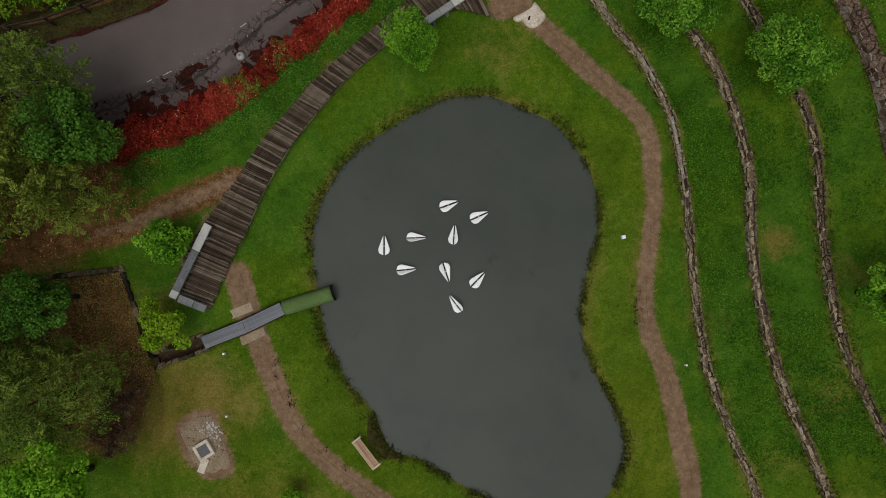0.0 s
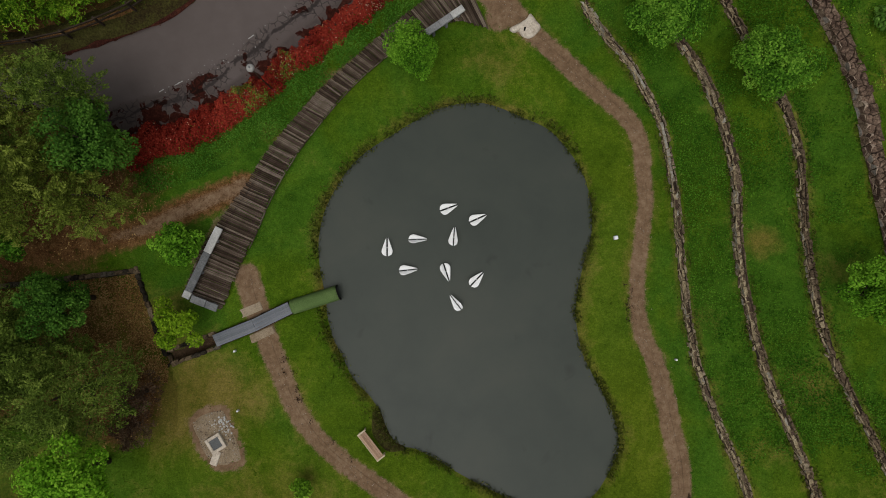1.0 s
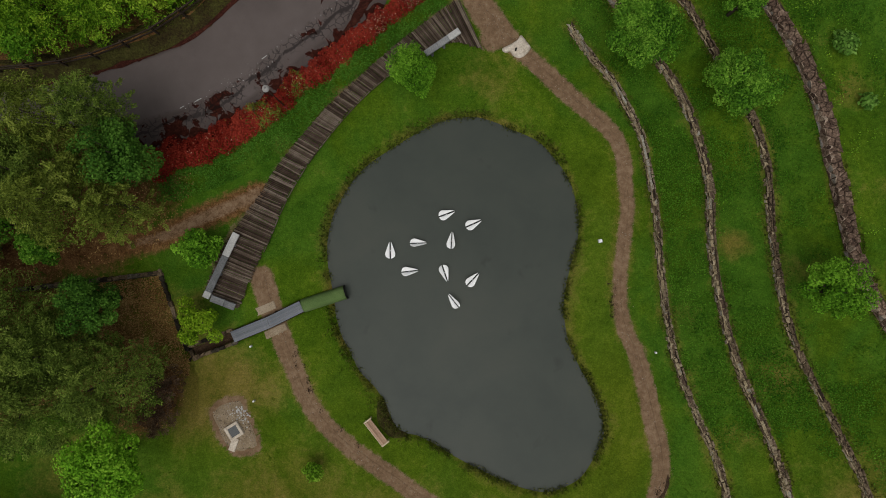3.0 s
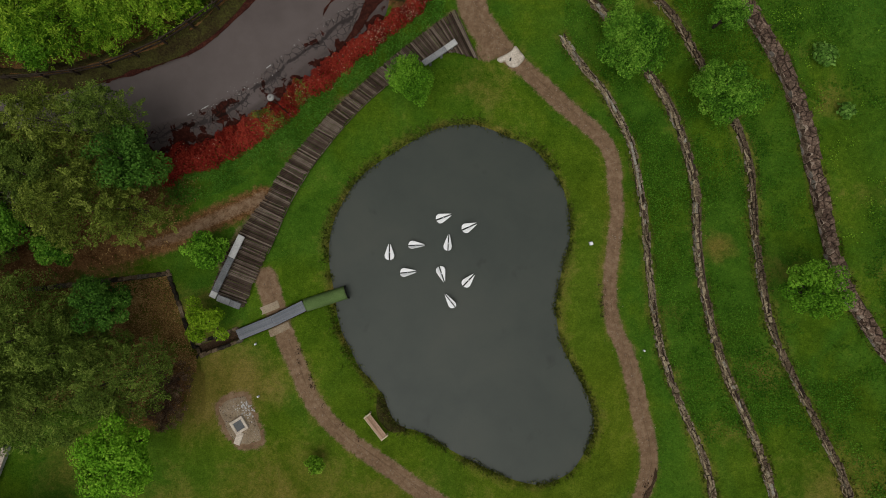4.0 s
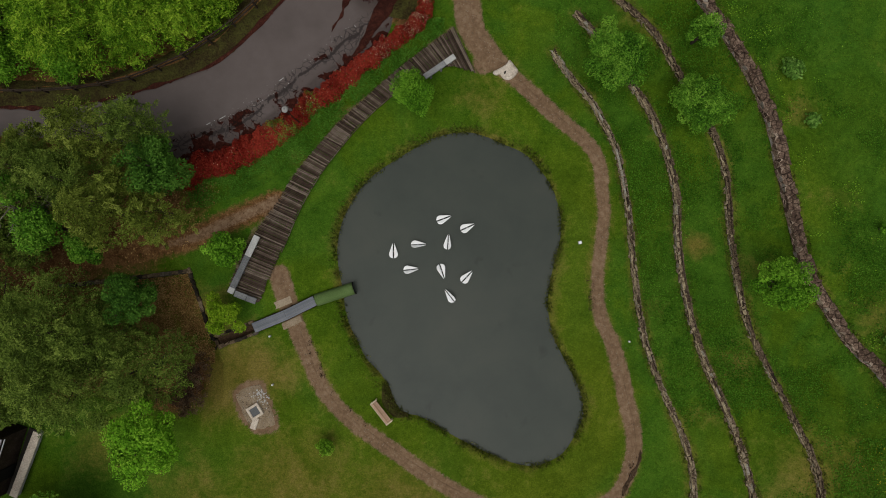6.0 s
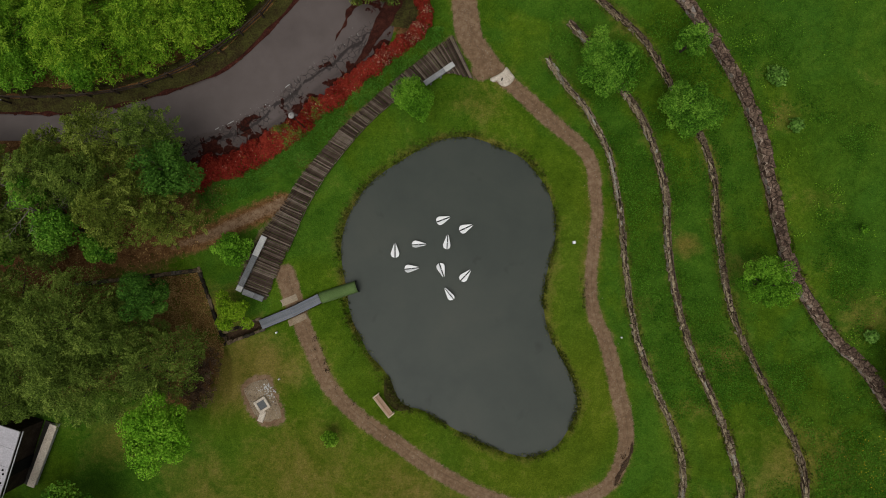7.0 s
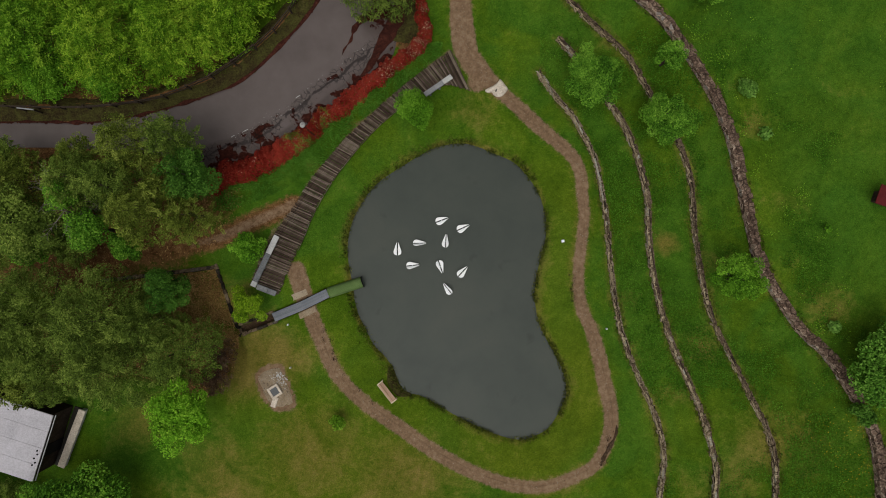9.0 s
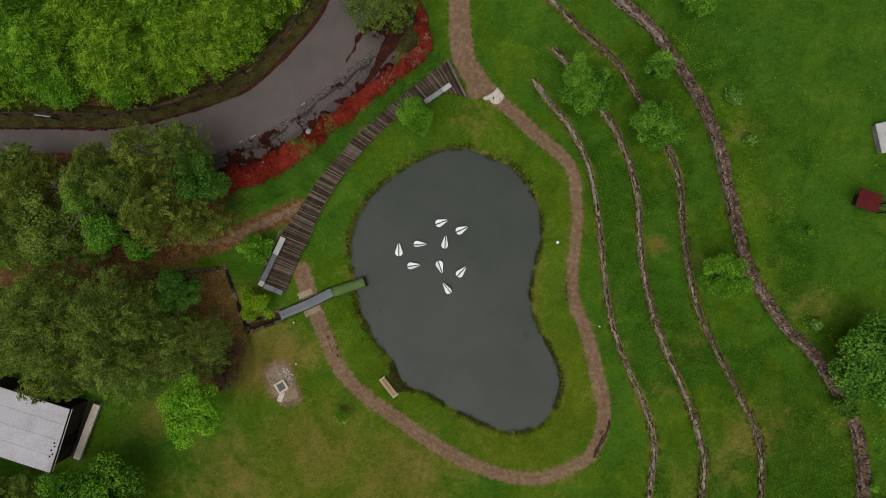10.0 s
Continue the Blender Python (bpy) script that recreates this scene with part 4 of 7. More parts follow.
def build_tree(x, y, top, r, leaf, label, seed, style="broad", size=0.16, density=1.0, name="tree", category="tree", group="", crown_h=None, low=None):
    rnd = np.random.default_rng(seed)
    g = at_ground(x, y) - 0.05
    tall = max(0.5, top - g)
    h = crown_h or (min(3.0 * r, 0.9 * tall) if style != "broad" or leaf is LEAF_DEEP else min(2.0 * r, 0.82 * tall))
    root = thing(name, pose(x, y, g), label, category, group)
    mid = tall - h * 0.5
    count = int(density * 5200 * (r / 1.6) ** 1.75 * (0.16 / size) ** 1.2)
    clumps = 9 if leaf is LEAF_LIME else int(np.clip(16 + 10 * r, 14, 60))
    c, q, tone = crown(rnd, r, h, clumps, count, size, style)
    q = q + np.array([0, 0, mid])
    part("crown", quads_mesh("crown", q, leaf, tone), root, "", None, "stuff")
    tr = 0.05 + 0.035 * r
    bend = rnd.normal(0, 0.12 * r, 2)
    foot = np.array((x, y)) / math.hypot(x, y) * 0.22 * mid if x < -15 else np.zeros(2)
    pts = [(foot[0], foot[1], -0.3), (bend[0] * 0.3 + foot[0] * 0.4, bend[1] * 0.3 + foot[1] * 0.4, mid * 0.4), (bend[0] * 0.7, bend[1] * 0.7, mid * 0.75), (bend[0], bend[1], mid), (bend[0] * 0.6, bend[1] * 0.6, mid + h * 0.28)]
    trunk = part_bm("trunk", tube_bm(pts, [tr * 1.5, tr, tr * 0.8, tr * 0.6, tr * 0.2], 9), BARK, root, smooth=True)
    for k in rnd.choice(clumps, min(clumps, 9), replace=False):
        e = c[k] + np.array([0, 0, mid])
        s = np.array(pts[1 + int(k) % 3], float)
        m2 = (s + e) / 2 + np.array([0, 0, -0.08 * r])
        part_bm("limb", tube_bm([s, m2, e], [tr * 0.5, tr * 0.3, tr * 0.08], 6), BARK, trunk, smooth=True)
    return root


# x, y, top height, crown radius, leaves, leaf style, leaf size, label
TREES = [
    (-1.6, 10.7, 4.3, 1.55, LEAF_FRESH, "broad", 0.115, "small bushy fresh green tree beside the boardwalk"),
    (11.5, 12.75, 5.2, 2.3, LEAF_YOUNG, "broad", 0.13, "young round green tree on the terrace below a stone wall"),
    (16.4, 9.5, 6.0, 2.0, LEAF_YOUNG, "broad", 0.13, "young spreading green tree at a terrace wall"),
    (20.9, -2.0, 7.0, 1.8, LEAF_FRESH, "broad", 0.13, "young round green tree in front of the tall stone wall"),
    (16.7, 13.9, 5.6, 1.1, LEAF_YOUNG, "broad", 0.13, "small sparse green tree at the tall stone wall"),
    (19.2, 18.6, 6.2, 1.5, LEAF_YOUNG, "broad", 0.13, "small green tree on the upper meadow"),
    (31.6, -8.3, 7.8, 3.5, LEAF_MAPLE, "broad", 0.2, "broad deep green tree on the upper meadow"),
    (-14.4, -3.7, 2.9, 1.65, LEAF_LIME, "broad", 0.15, "small yellow-green maple-like tree beside the stone channel"),
    (-14.45, 0.65, 2.8, 1.3, LEAF_FRESH, "broad", 0.145, "small fresh green tree behind the grey bench"),
    (-17.95, -11.0, 6.9, 2.4, LEAF_BRIGHT, "broad", 0.15, "bright lime-green round tree on the lawn"),
    (-26.1, -19.0, 6.8, 4.2, LEAF_YOUNG, "broad", 0.18, "large fresh green tree beside the white-roofed building"),
    (-20.7, 2.9, 8.2, 2.6, LEAF_OLIVE, "fine", 0.09, "yellow-olive leafy tree above the earth path"),
    (-17.9, 2.7, 6.6, 2.0, LEAF_OLIVE, "fine", 0.09, "yellow-olive leafy tree beside the earth path"),
    (-17.7, 5.85, 6.8, 2.1, LEAF_DEEP, "broad", 0.15, "dense green tree at the end of the red hedge"),
    (-19.4, 4.7, 7.2, 1.3, LEAF_OLIVE, "fine", 0.09, "olive-green tree beside the red hedge"),
    (-18.7, 8.2, 7.6, 2.1, LEAF_DULL, "fine", 0.09, "feathery dull green tree overhanging the lane"),
    (-21.4, 7.7, 8.4, 2.5, LEAF_OLIVE, "fine", 0.09, "feathery olive-green tree overhanging the lane"),
    (-25.2, 5.4, 7.6, 2.6, LEAF_DULL, "fine", 0.09, "dull green feathery tree beside the lane"),
    (-29.6, 5.2, 7.6, 2.6, LEAF_OLIVE, "fine", 0.09, "olive-green feathery tree beside the lane"),
    (-24.2, 2.0, 7.0, 1.5, LEAF_YOUNG, "broad", 0.145, "fresh green tree among darker trees"),
    (-28.6, 2.2, 8.0, 2.8, LEAF_DULL, "broad", 0.15, "dull green tree above the earth path"),
    (-34.0, 3.6, 7.6, 3.0, LEAF_DULL, "fine", 0.09, "dull green tree at the wood's edge"),
    (-28.3, -4.0, 9.3, 3.9, LEAF_DULL, "feather", 0.085, "large grey-green willow-like tree with fine leaves"),
    (-23.5, -4.4, 9.0, 3.9, LEAF_DULL, "feather", 0.085, "large grey-green willow-like tree beside the stone pit"),
    (-19.2, -2.3, 6.8, 1.7, LEAF_DEEP, "broad", 0.12, "dark green leafy tree beside the stone pit"),
    (-18.7, -7.0, 6.6, 3.0, LEAF_DULL, "feather", 0.085, "dull green willow-like tree above leaf litter"),
    (-23.2, -7.4, 8.2, 3.8, LEAF_DULL, "feather", 0.085, "spreading grey-green willow-like tree"),
    (-28.4, -6.6, 8.4, 2.7, LEAF_DULL, "feather", 0.085, "dull green feathery tree beside the white-roofed building"),
    (-33.0, -5.5, 8.8, 3.8, LEAF_OLIVE, "feather", 0.085, "olive tree at the wood's edge"),
    (-30.5, 16.0, 5.0, 4.0, LEAF_SPRING, "feather", 0.1, "bright yellow-green feathery tree beyond the fence"),
    (-24.6, 15.6, 5.2, 4.0, LEAF_WILLOW, "feather", 0.1, "bright yellow-green feathery tree beyond the fence"),
    (-19.6, 16.4, 5.0, 3.6, LEAF_WILLOW, "feather", 0.1, "bright yellow-green feathery tree beyond the fence"),
    (-15.4, 18.2, 4.6, 3.2, LEAF_WILLOW, "feather", 0.1, "bright yellow-green feathery tree beyond the fence"),
    (-27.2, 20.2, 5.4, 4.2, LEAF_WILLOW, "feather", 0.1, "yellow-green tree in the wood beyond the fence"),
    (-21.0, 20.8, 5.4, 4.2, LEAF_SPRING, "feather", 0.1, "yellow-green tree in the wood beyond the fence"),
    (-13.0, 22.4, 5.0, 3.4, LEAF_WILLOW, "feather", 0.1, "yellow-green tree in the wood beyond the fence"),
    (-34.0, 20.5, 5.4, 4.4, LEAF_FRESH, "feather", 0.1, "green tree in the wood beyond the fence"),
    (-36.5, 14.5, 5.0, 3.6, LEAF_SPRING, "feather", 0.1, "yellow-green tree beyond the fence"),
    (-24.9, 13.7, 3.6, 2.0, LEAF_FRESH, "broad", 0.14, "low green tree at the fence"),
    (-17.0, 16.2, 3.8, 2.1, LEAF_WILLOW, "feather", 0.1, "low yellow-green tree at the fence"),
    (-29.6, 13.8, 3.4, 2.2, LEAF_FRESH, "broad", 0.14, "low green tree at the fence"),
    (-33.8, 14.0, 3.6, 2.2, LEAF_WILLOW, "feather", 0.1, "low yellow-green tree at the fence"),
    (-20.9, 14.9, 3.6, 1.9, LEAF_WILLOW, "feather", 0.1, "low yellow-green tree at the fence"),
    (-30.4, -9.7, 4.6, 1.7, LEAF_OLIVE, "feather", 0.13, "half-bare olive bush leaning over the white roof"),
    (-22.9, 0.8, 4.6, 1.2, LEAF_YOUNG, "broad", 0.145, "small fresh green tree beside the earth path"),
    (-31.8, 1.4, 7.0, 2.4, LEAF_DULL, "fine", 0.09, "dull green tree above the earth path"),
    (-26.2, 4.0, 6.2, 1.8, LEAF_BROWN, "fine", 0.09, "half-bare brownish tree among green ones"),
    (-26.0, 7.2, 5.6, 1.9, LEAF_OLIVE, "fine", 0.09, "low olive feathery tree overhanging the lane"),
    (-31.9, -18.2, 3.6, 1.9, LEAF_DULL, "fine", 0.09, "dark bushy tree below the white roof"),
    (-35.2, -18.8, 4.6, 2.8, LEAF_DULL, "fine", 0.09, "dark bushy tree behind the white-roofed building"),
    (-21.0, -4.6, 7.6, 2.6, LEAF_DULL, "feather", 0.085, "grey-green willow-like tree behind the dark green one"),
    (-28.0, -9.3, 6.0, 1.6, LEAF_DULL, "feather", 0.085, "dull green bush hanging over the white roof"),
    (-16.7, -7.6, 2.9, 1.4, LEAF_BROWN, "fine", 0.07, "half-bare brown shrub above fallen leaves"),
    (-17.0, -9.4, 2.7, 1.3, LEAF_BROWN, "fine", 0.07, "half-bare brown shrub at the lawn's edge"),
    (-26.9, 4.4, 3.4, 2.1, LEAF_DEEP, "broad", 0.15, "dark green undergrowth below half-bare branches"),
    (-26.6, 0.7, 5.0, 1.7, LEAF_DULL, "fine", 0.09, "low dull green tree beside the earth path"),
    (-22.6, 5.2, 7.8, 2.5, LEAF_DULL, "fine", 0.09, "dull green tree among others beside the lane"),
    (-26.0, 4.3, 6.8, 1.2, LEAF_YOUNG, "broad", 0.145, "fresh green sapling among darker trees"),
    (-28.6, 0.6, 6.6, 1.3, LEAF_YOUNG, "broad", 0.145, "fresh green sapling above the earth path"),
    (-31.5, 7.0, 5.6, 2.1, LEAF_DULL, "fine", 0.09, "low dull green tree overhanging the lane"),
    (-36.5, 6.2, 6.4, 2.6, LEAF_OLIVE, "fine", 0.09, "olive-green tree at the lane"),
    (-4.2, 21.1, 5.6, 3.8, LEAF_DULL, "feather", 0.1, "olive tree overhanging the lane's end"),
]
for k, (x, y, top, r, leaf, style, size, label) in enumerate(TREES):
    if "fence" in label:
        (d,), _, (i,) = near([(x, y)], FENCE)
        away = np.array((x, y)) - FENCE[int(round(i))]
        x, y = np.array((x, y)) + away / np.linalg.norm(away) * max(0.0, r - 0.2 - d)
    build_tree(x, y, top, r, leaf, label, 100 + k, style, size, 0.6 if leaf is LEAF_LIME else 0.45 if "half-bare" in label else 0.78 if style != "broad" else 1.3, group="trees", crown_h=2.6 if leaf is LEAF_BRIGHT else None)


def bare_tree(x, y, tall, seed):
    """A leafless tree: a leaning trunk, limbs and forked twigs."""
    rnd = np.random.default_rng(seed)
    root = thing("bare_tree", pose(x, y, at_ground(x, y) - 0.05), "leafless grey tree with forked twigs among green ones", "tree", "trees")
    trunk = part_bm("trunk", tube_bm([(-0.6, 0.1, 0), (-0.3, 0, tall * 0.4), (0, 0, tall * 0.75), (0.15, 0.1, tall)], [0.11, 0.085, 0.06, 0.02], 8), GREY_BARK, root, smooth=True)
    for k in range(11):
        a, z = k * 2.4 + rnd.uniform(-0.3, 0.3), tall * rnd.uniform(0.55, 0.9)
        reach = rnd.uniform(0.9, 1.7)
        d = np.array((math.cos(a), math.sin(a), 0.35))
        s0 = np.array((0, 0, z))
        mid, end = s0 + d * reach * 0.5 + rnd.normal(0, 0.08, 3), s0 + d * reach + np.array((0, 0, 0.25))
        bm = tube_bm([s0, mid, end], [0.035, 0.026, 0.012], 6)
        for q in (mid, (mid + end) / 2, end):
            for w in (-0.7, 0.7):
                tip = q + np.array((math.cos(a + w), math.sin(a + w), 0.3)) * rnd.uniform(0.3, 0.6)
                join_bm(bm, tube_bm([q, (q + tip) / 2 + rnd.normal(0, 0.03, 3), tip], [0.016, 0.012, 0.006], 5))
        part_bm("limb", bm, GREY_BARK, trunk)


bare_tree(-25.3, 3.1, 6.6, 31)
bare_tree(-27.0, 4.6, 6.2, 32)


def build_hedge():
    """Rounded bushes that have grown together; two are variegated green, the northern ones carry blossom."""
    root = thing("hedge", pose(0, 0, 0), "red-leaved hedge of rounded bushes with pale blossom along the lane", "hedge")
    rnd = np.random.default_rng(5)
    t = tangents(HEDGE)
    kinds = {"leaves": [], "green_growth": [], "blossom": []}
    i = 2.0
    while i < len(HEDGE) - 2:
        k = int(i)
        f = k / len(HEDGE)
        r = float(np.interp(f, [0, 0.25, 0.6, 0.8, 1], [1.0, 0.92, 0.70, 0.52, 0.46])) * rnd.uniform(0.88, 1.16)
        c = HEDGE[k] + np.array((-t[k, 1], t[k, 0])) * rnd.normal(0, 0.10)
        g, h = at_ground(*c), rnd.uniform(1.15, 1.55) * (0.75 + 0.25 * r)
        n = int(3100 * r * r)
        d = rnd.normal(0, 1, (n, 3))
        d[:, 2] = np.abs(d[:, 2]) * 1.1 - 0.15
        d /= np.linalg.norm(d, axis=1)[:, None]
        a = np.arctan2(d[:, 1], d[:, 0])
        ph = rnd.uniform(0, 6.3, 3)
        bulge = 1 + 0.08 * np.sin(3 * a + ph[0]) + 0.07 * np.sin(5 * a + ph[1] + 3 * d[:, 2]) + 0.06 * np.sin(9 * a + ph[2])
        p = np.column_stack([c + d[:, :2] * (r * bulge * rnd.uniform(0.3, 1.0, n) ** 0.3)[:, None], g + 0.15 + np.clip(d[:, 2], -0.05, 1) * (h - 0.2) * bulge * rnd.uniform(0.6, 1.0, n) ** 0.4])
        mixed = min(np.hypot(*(c - q)) for q in ((-11.1, 8.85), (-8.7, 10.45))) < 0.75
        north = float(step01((c[0] + 8.5) / 4.5)) * (0.08 + 0.92 * (rnd.uniform() < 0.42))
        patch = lumps(p[:, :2], 0.35, 15) + rnd.normal(0, 0.5, n)
        green = (patch > 0.25) if mixed else (patch > 1.75)
        flower = (rnd.uniform(0, 1, n) < 0.004 + 0.03 * mixed + 0.17 * north * (patch < 0.1)) & (d[:, 2] > 0.15) & ~green
        # lighter up top, darker low down: the bushes' light painted into the leaves
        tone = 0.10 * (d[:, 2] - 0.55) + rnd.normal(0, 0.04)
        for name, pick, size in (("leaves", ~(green | flower), 0.095), ("green_growth", green, 0.085), ("blossom", flower, 0.072)):
            up = np.array([0, 0, 0.06]) if name == "blossom" else 0.0
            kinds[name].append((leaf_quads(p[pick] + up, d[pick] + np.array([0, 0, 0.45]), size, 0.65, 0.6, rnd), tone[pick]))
        part_bm("stem", tube_bm([(*c, g - 0.05), (c[0] + 0.05, c[1], g + 0.5), (c[0] - 0.05, c[1] + 0.04, g + 0.9)], [0.045, 0.03, 0.015], 6), BARK, root)
        i += rnd.uniform(0.82, 1.12) * r / 0.2
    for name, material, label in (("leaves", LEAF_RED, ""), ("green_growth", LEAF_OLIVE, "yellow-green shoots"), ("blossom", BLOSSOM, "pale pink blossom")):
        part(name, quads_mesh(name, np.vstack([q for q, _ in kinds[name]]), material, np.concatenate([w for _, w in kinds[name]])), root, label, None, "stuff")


build_hedge()


# ---- boardwalk ----
def board_mesh(seed, wide):
    """One rough sawn board, 1 m long in x, with worn ends."""
    r = random.Random(seed)
    bm = bmesh.new()
    rows = []
    for k in range(5):
        x = -0.5 + k / 4 + r.uniform(-0.01, 0.01) * (0 < k < 4)
        dy, dz = r.uniform(-0.006, 0.006), r.uniform(-0.004, 0.004)
        w = wide / 2 + r.uniform(-0.008, 0.008)
        rows.append([bm.verts.new((x, dy + a * w, dz + b)) for a, b in ((-1, -0.045), (-1, -0.006), (-0.9, 0.0), (0.9, 0.0), (1, -0.006), (1, -0.045))])
    for a, b in zip(rows, rows[1:]):
        for i in range(6):
            bm.faces.new((a[i], b[i], b[(i + 1) % 6], a[(i + 1) % 6]))
    bm.faces.new(rows[0])
    bm.faces.new(rows[-1][::-1])
    bmesh.ops.recalc_face_normals(bm, faces=bm.faces[:])
    me = bpy.data.meshes.new("board")
    bm.to_mesh(me)
    bm.free()
    me.materials.append(TIMBER)
    return me


def build_boardwalk():
    root = thing("boardwalk", pose(0, 0, 0), "curved boardwalk of weathered grey-brown boards with uneven ends", "boardwalk")
    r = random.Random(4)
    forms = [board_mesh(60 + k, w) for k, w in enumerate((0.125, 0.13, 0.135, 0.14, 0.122, 0.132))]
    a, b = DECK_OUT, DECK_IN
    n = 268
    for k in range(n):
        u = k / (n - 1)
        p, q = a[int(u * (len(a) - 1))], b[int(u * (len(b) - 1))]
        v = min(1.0, u + 1 / (n - 1))
        gap = float(np.linalg.norm(a[int(v * (len(a) - 1))] + b[int(v * (len(b) - 1))] - p - q) / 2) or gap
        d = (p - q) / np.linalg.norm(p - q)
        p2, q2 = p + d * r.uniform(-0.05, 0.05), q - d * r.uniform(-0.05, 0.10)
        c, L = (p2 + q2) / 2, np.linalg.norm(p2 - q2)
        m = pose(c[0], c[1], 0.72 + r.uniform(-0.012, 0.012), r.uniform(-1.5, 1.5), r.uniform(-0.4, 0.4), math.degrees(math.atan2(d[1], d[0])) + r.uniform(-1.0, 1.0))
        part("board", r.choice(forms), root, at=m @ Matrix.Diagonal((L, gap * r.uniform(0.80, 0.97) / 0.132, 1, 1)))
    edge = DECK_IN[int(0.16 * len(DECK_IN)):int(0.86 * len(DECK_IN))]
    w = tangents(edge)
    out = np.stack([w[:, 1], -w[:, 0]], 1) * 0.06
    for k in range(0, len(edge) - 12, 12):
        a2, b2 = edge[k] + out[k], edge[k + 11] + out[k + 11]
        d = b2 - a2
        part_bm("edging_board", box_bm(np.linalg.norm(d), 0.032, 0.14, 0.006, rough=0.004, seed=k), EDGING, root, "pale edging board", pose(*(a2 + d / 2), 0.56 + r.uniform(-0.01, 0.01), 0, 0, math.degrees(math.atan2(d[1], d[0]))))
    for f in (0.18, 0.82):
        line = [(*(DECK_OUT[int(i * (len(DECK_OUT) - 1))] * f + DECK_IN[int(i * (len(DECK_IN) - 1))] * (1 - f)), 0.60) for i in np.linspace(0, 1, 40)]
        part_bm("stringer", tube_bm(line, [0.07] * len(line), 6), DARK_TIMBER, root)
        for i in range(1, 40, 3):
            x, y, _ = line[i]
            part_bm("post", tube_bm([(x, y, at_ground(x, y) - 0.1), (x, y, 0.6)], [0.07, 0.07], 8), DARK_TIMBER, root)


build_boardwalk()


def slab_seat(name, pts, width, z, pieces, label, seed):
    """A bench of thick slabs end to end on stub legs; pieces: where along the line it is cut and the slab's material."""
    root = thing(name, pose(*pts[0], 0), label, "bench", "benches of the boardwalk")
    inv = root.matrix_basis.inverted()
    a, b = np.array(pts[0]), np.array(pts[1])
    d = (b - a) / np.linalg.norm(b - a)
    full = np.linalg.norm(b - a)
    ang = math.degrees(math.atan2(d[1], d[0]))
    for k, (s, e, material, text) in enumerate(pieces):
        c, L = a + d * full * (s + e) / 2, full * (e - s) - 0.015
        part_bm("slab", box_bm(L, width, 0.13, 0.015, rough=0.008, seed=seed + k), material, root, text, inv @ pose(*c, z, 0, 0, ang))
        foot = box_bm(0.14, width * 0.8, max(0.2, z - at_ground(*c) + 0.1), 0.015)
        part_bm("leg", foot, GREY_SLAB, root, "", inv @ pose(*c, at_ground(*c) - 0.1, 0, 0, ang))
    return root


slab_seat("bench", [(-12.37, 1.5), (-14.22, -2.3)], 0.42, 1.1, [(0, 0.36, PALE_SLAB, "paler slab"), (0.36, 0.92, GREY_SLAB, ""), (0.92, 1.02, PALE_SLAB, "pale corner slab")], "long grey slab bench along the boardwalk's edge", 1)
slab_seat("bench", [(-13.95, -2.38), (-12.5, -2.95)], 0.4, 1.06, [(0, 0.55, GREY_SLAB, ""), (0.55, 1.0, GREY_SLAB, "")], "short grey slab bench at the boardwalk's end", 8)
slab_seat("bench", [(-0.92, 12.2), (1.16, 13.6)], 0.38, 1.1, [(0, 0.36, GREY_SLAB, ""), (0.36, 0.68, GREY_SLAB, ""), (0.68, 1.0, PALE_SLAB, "pale end slab")], "grey slab bench with a pale end beside the small tree", 14)


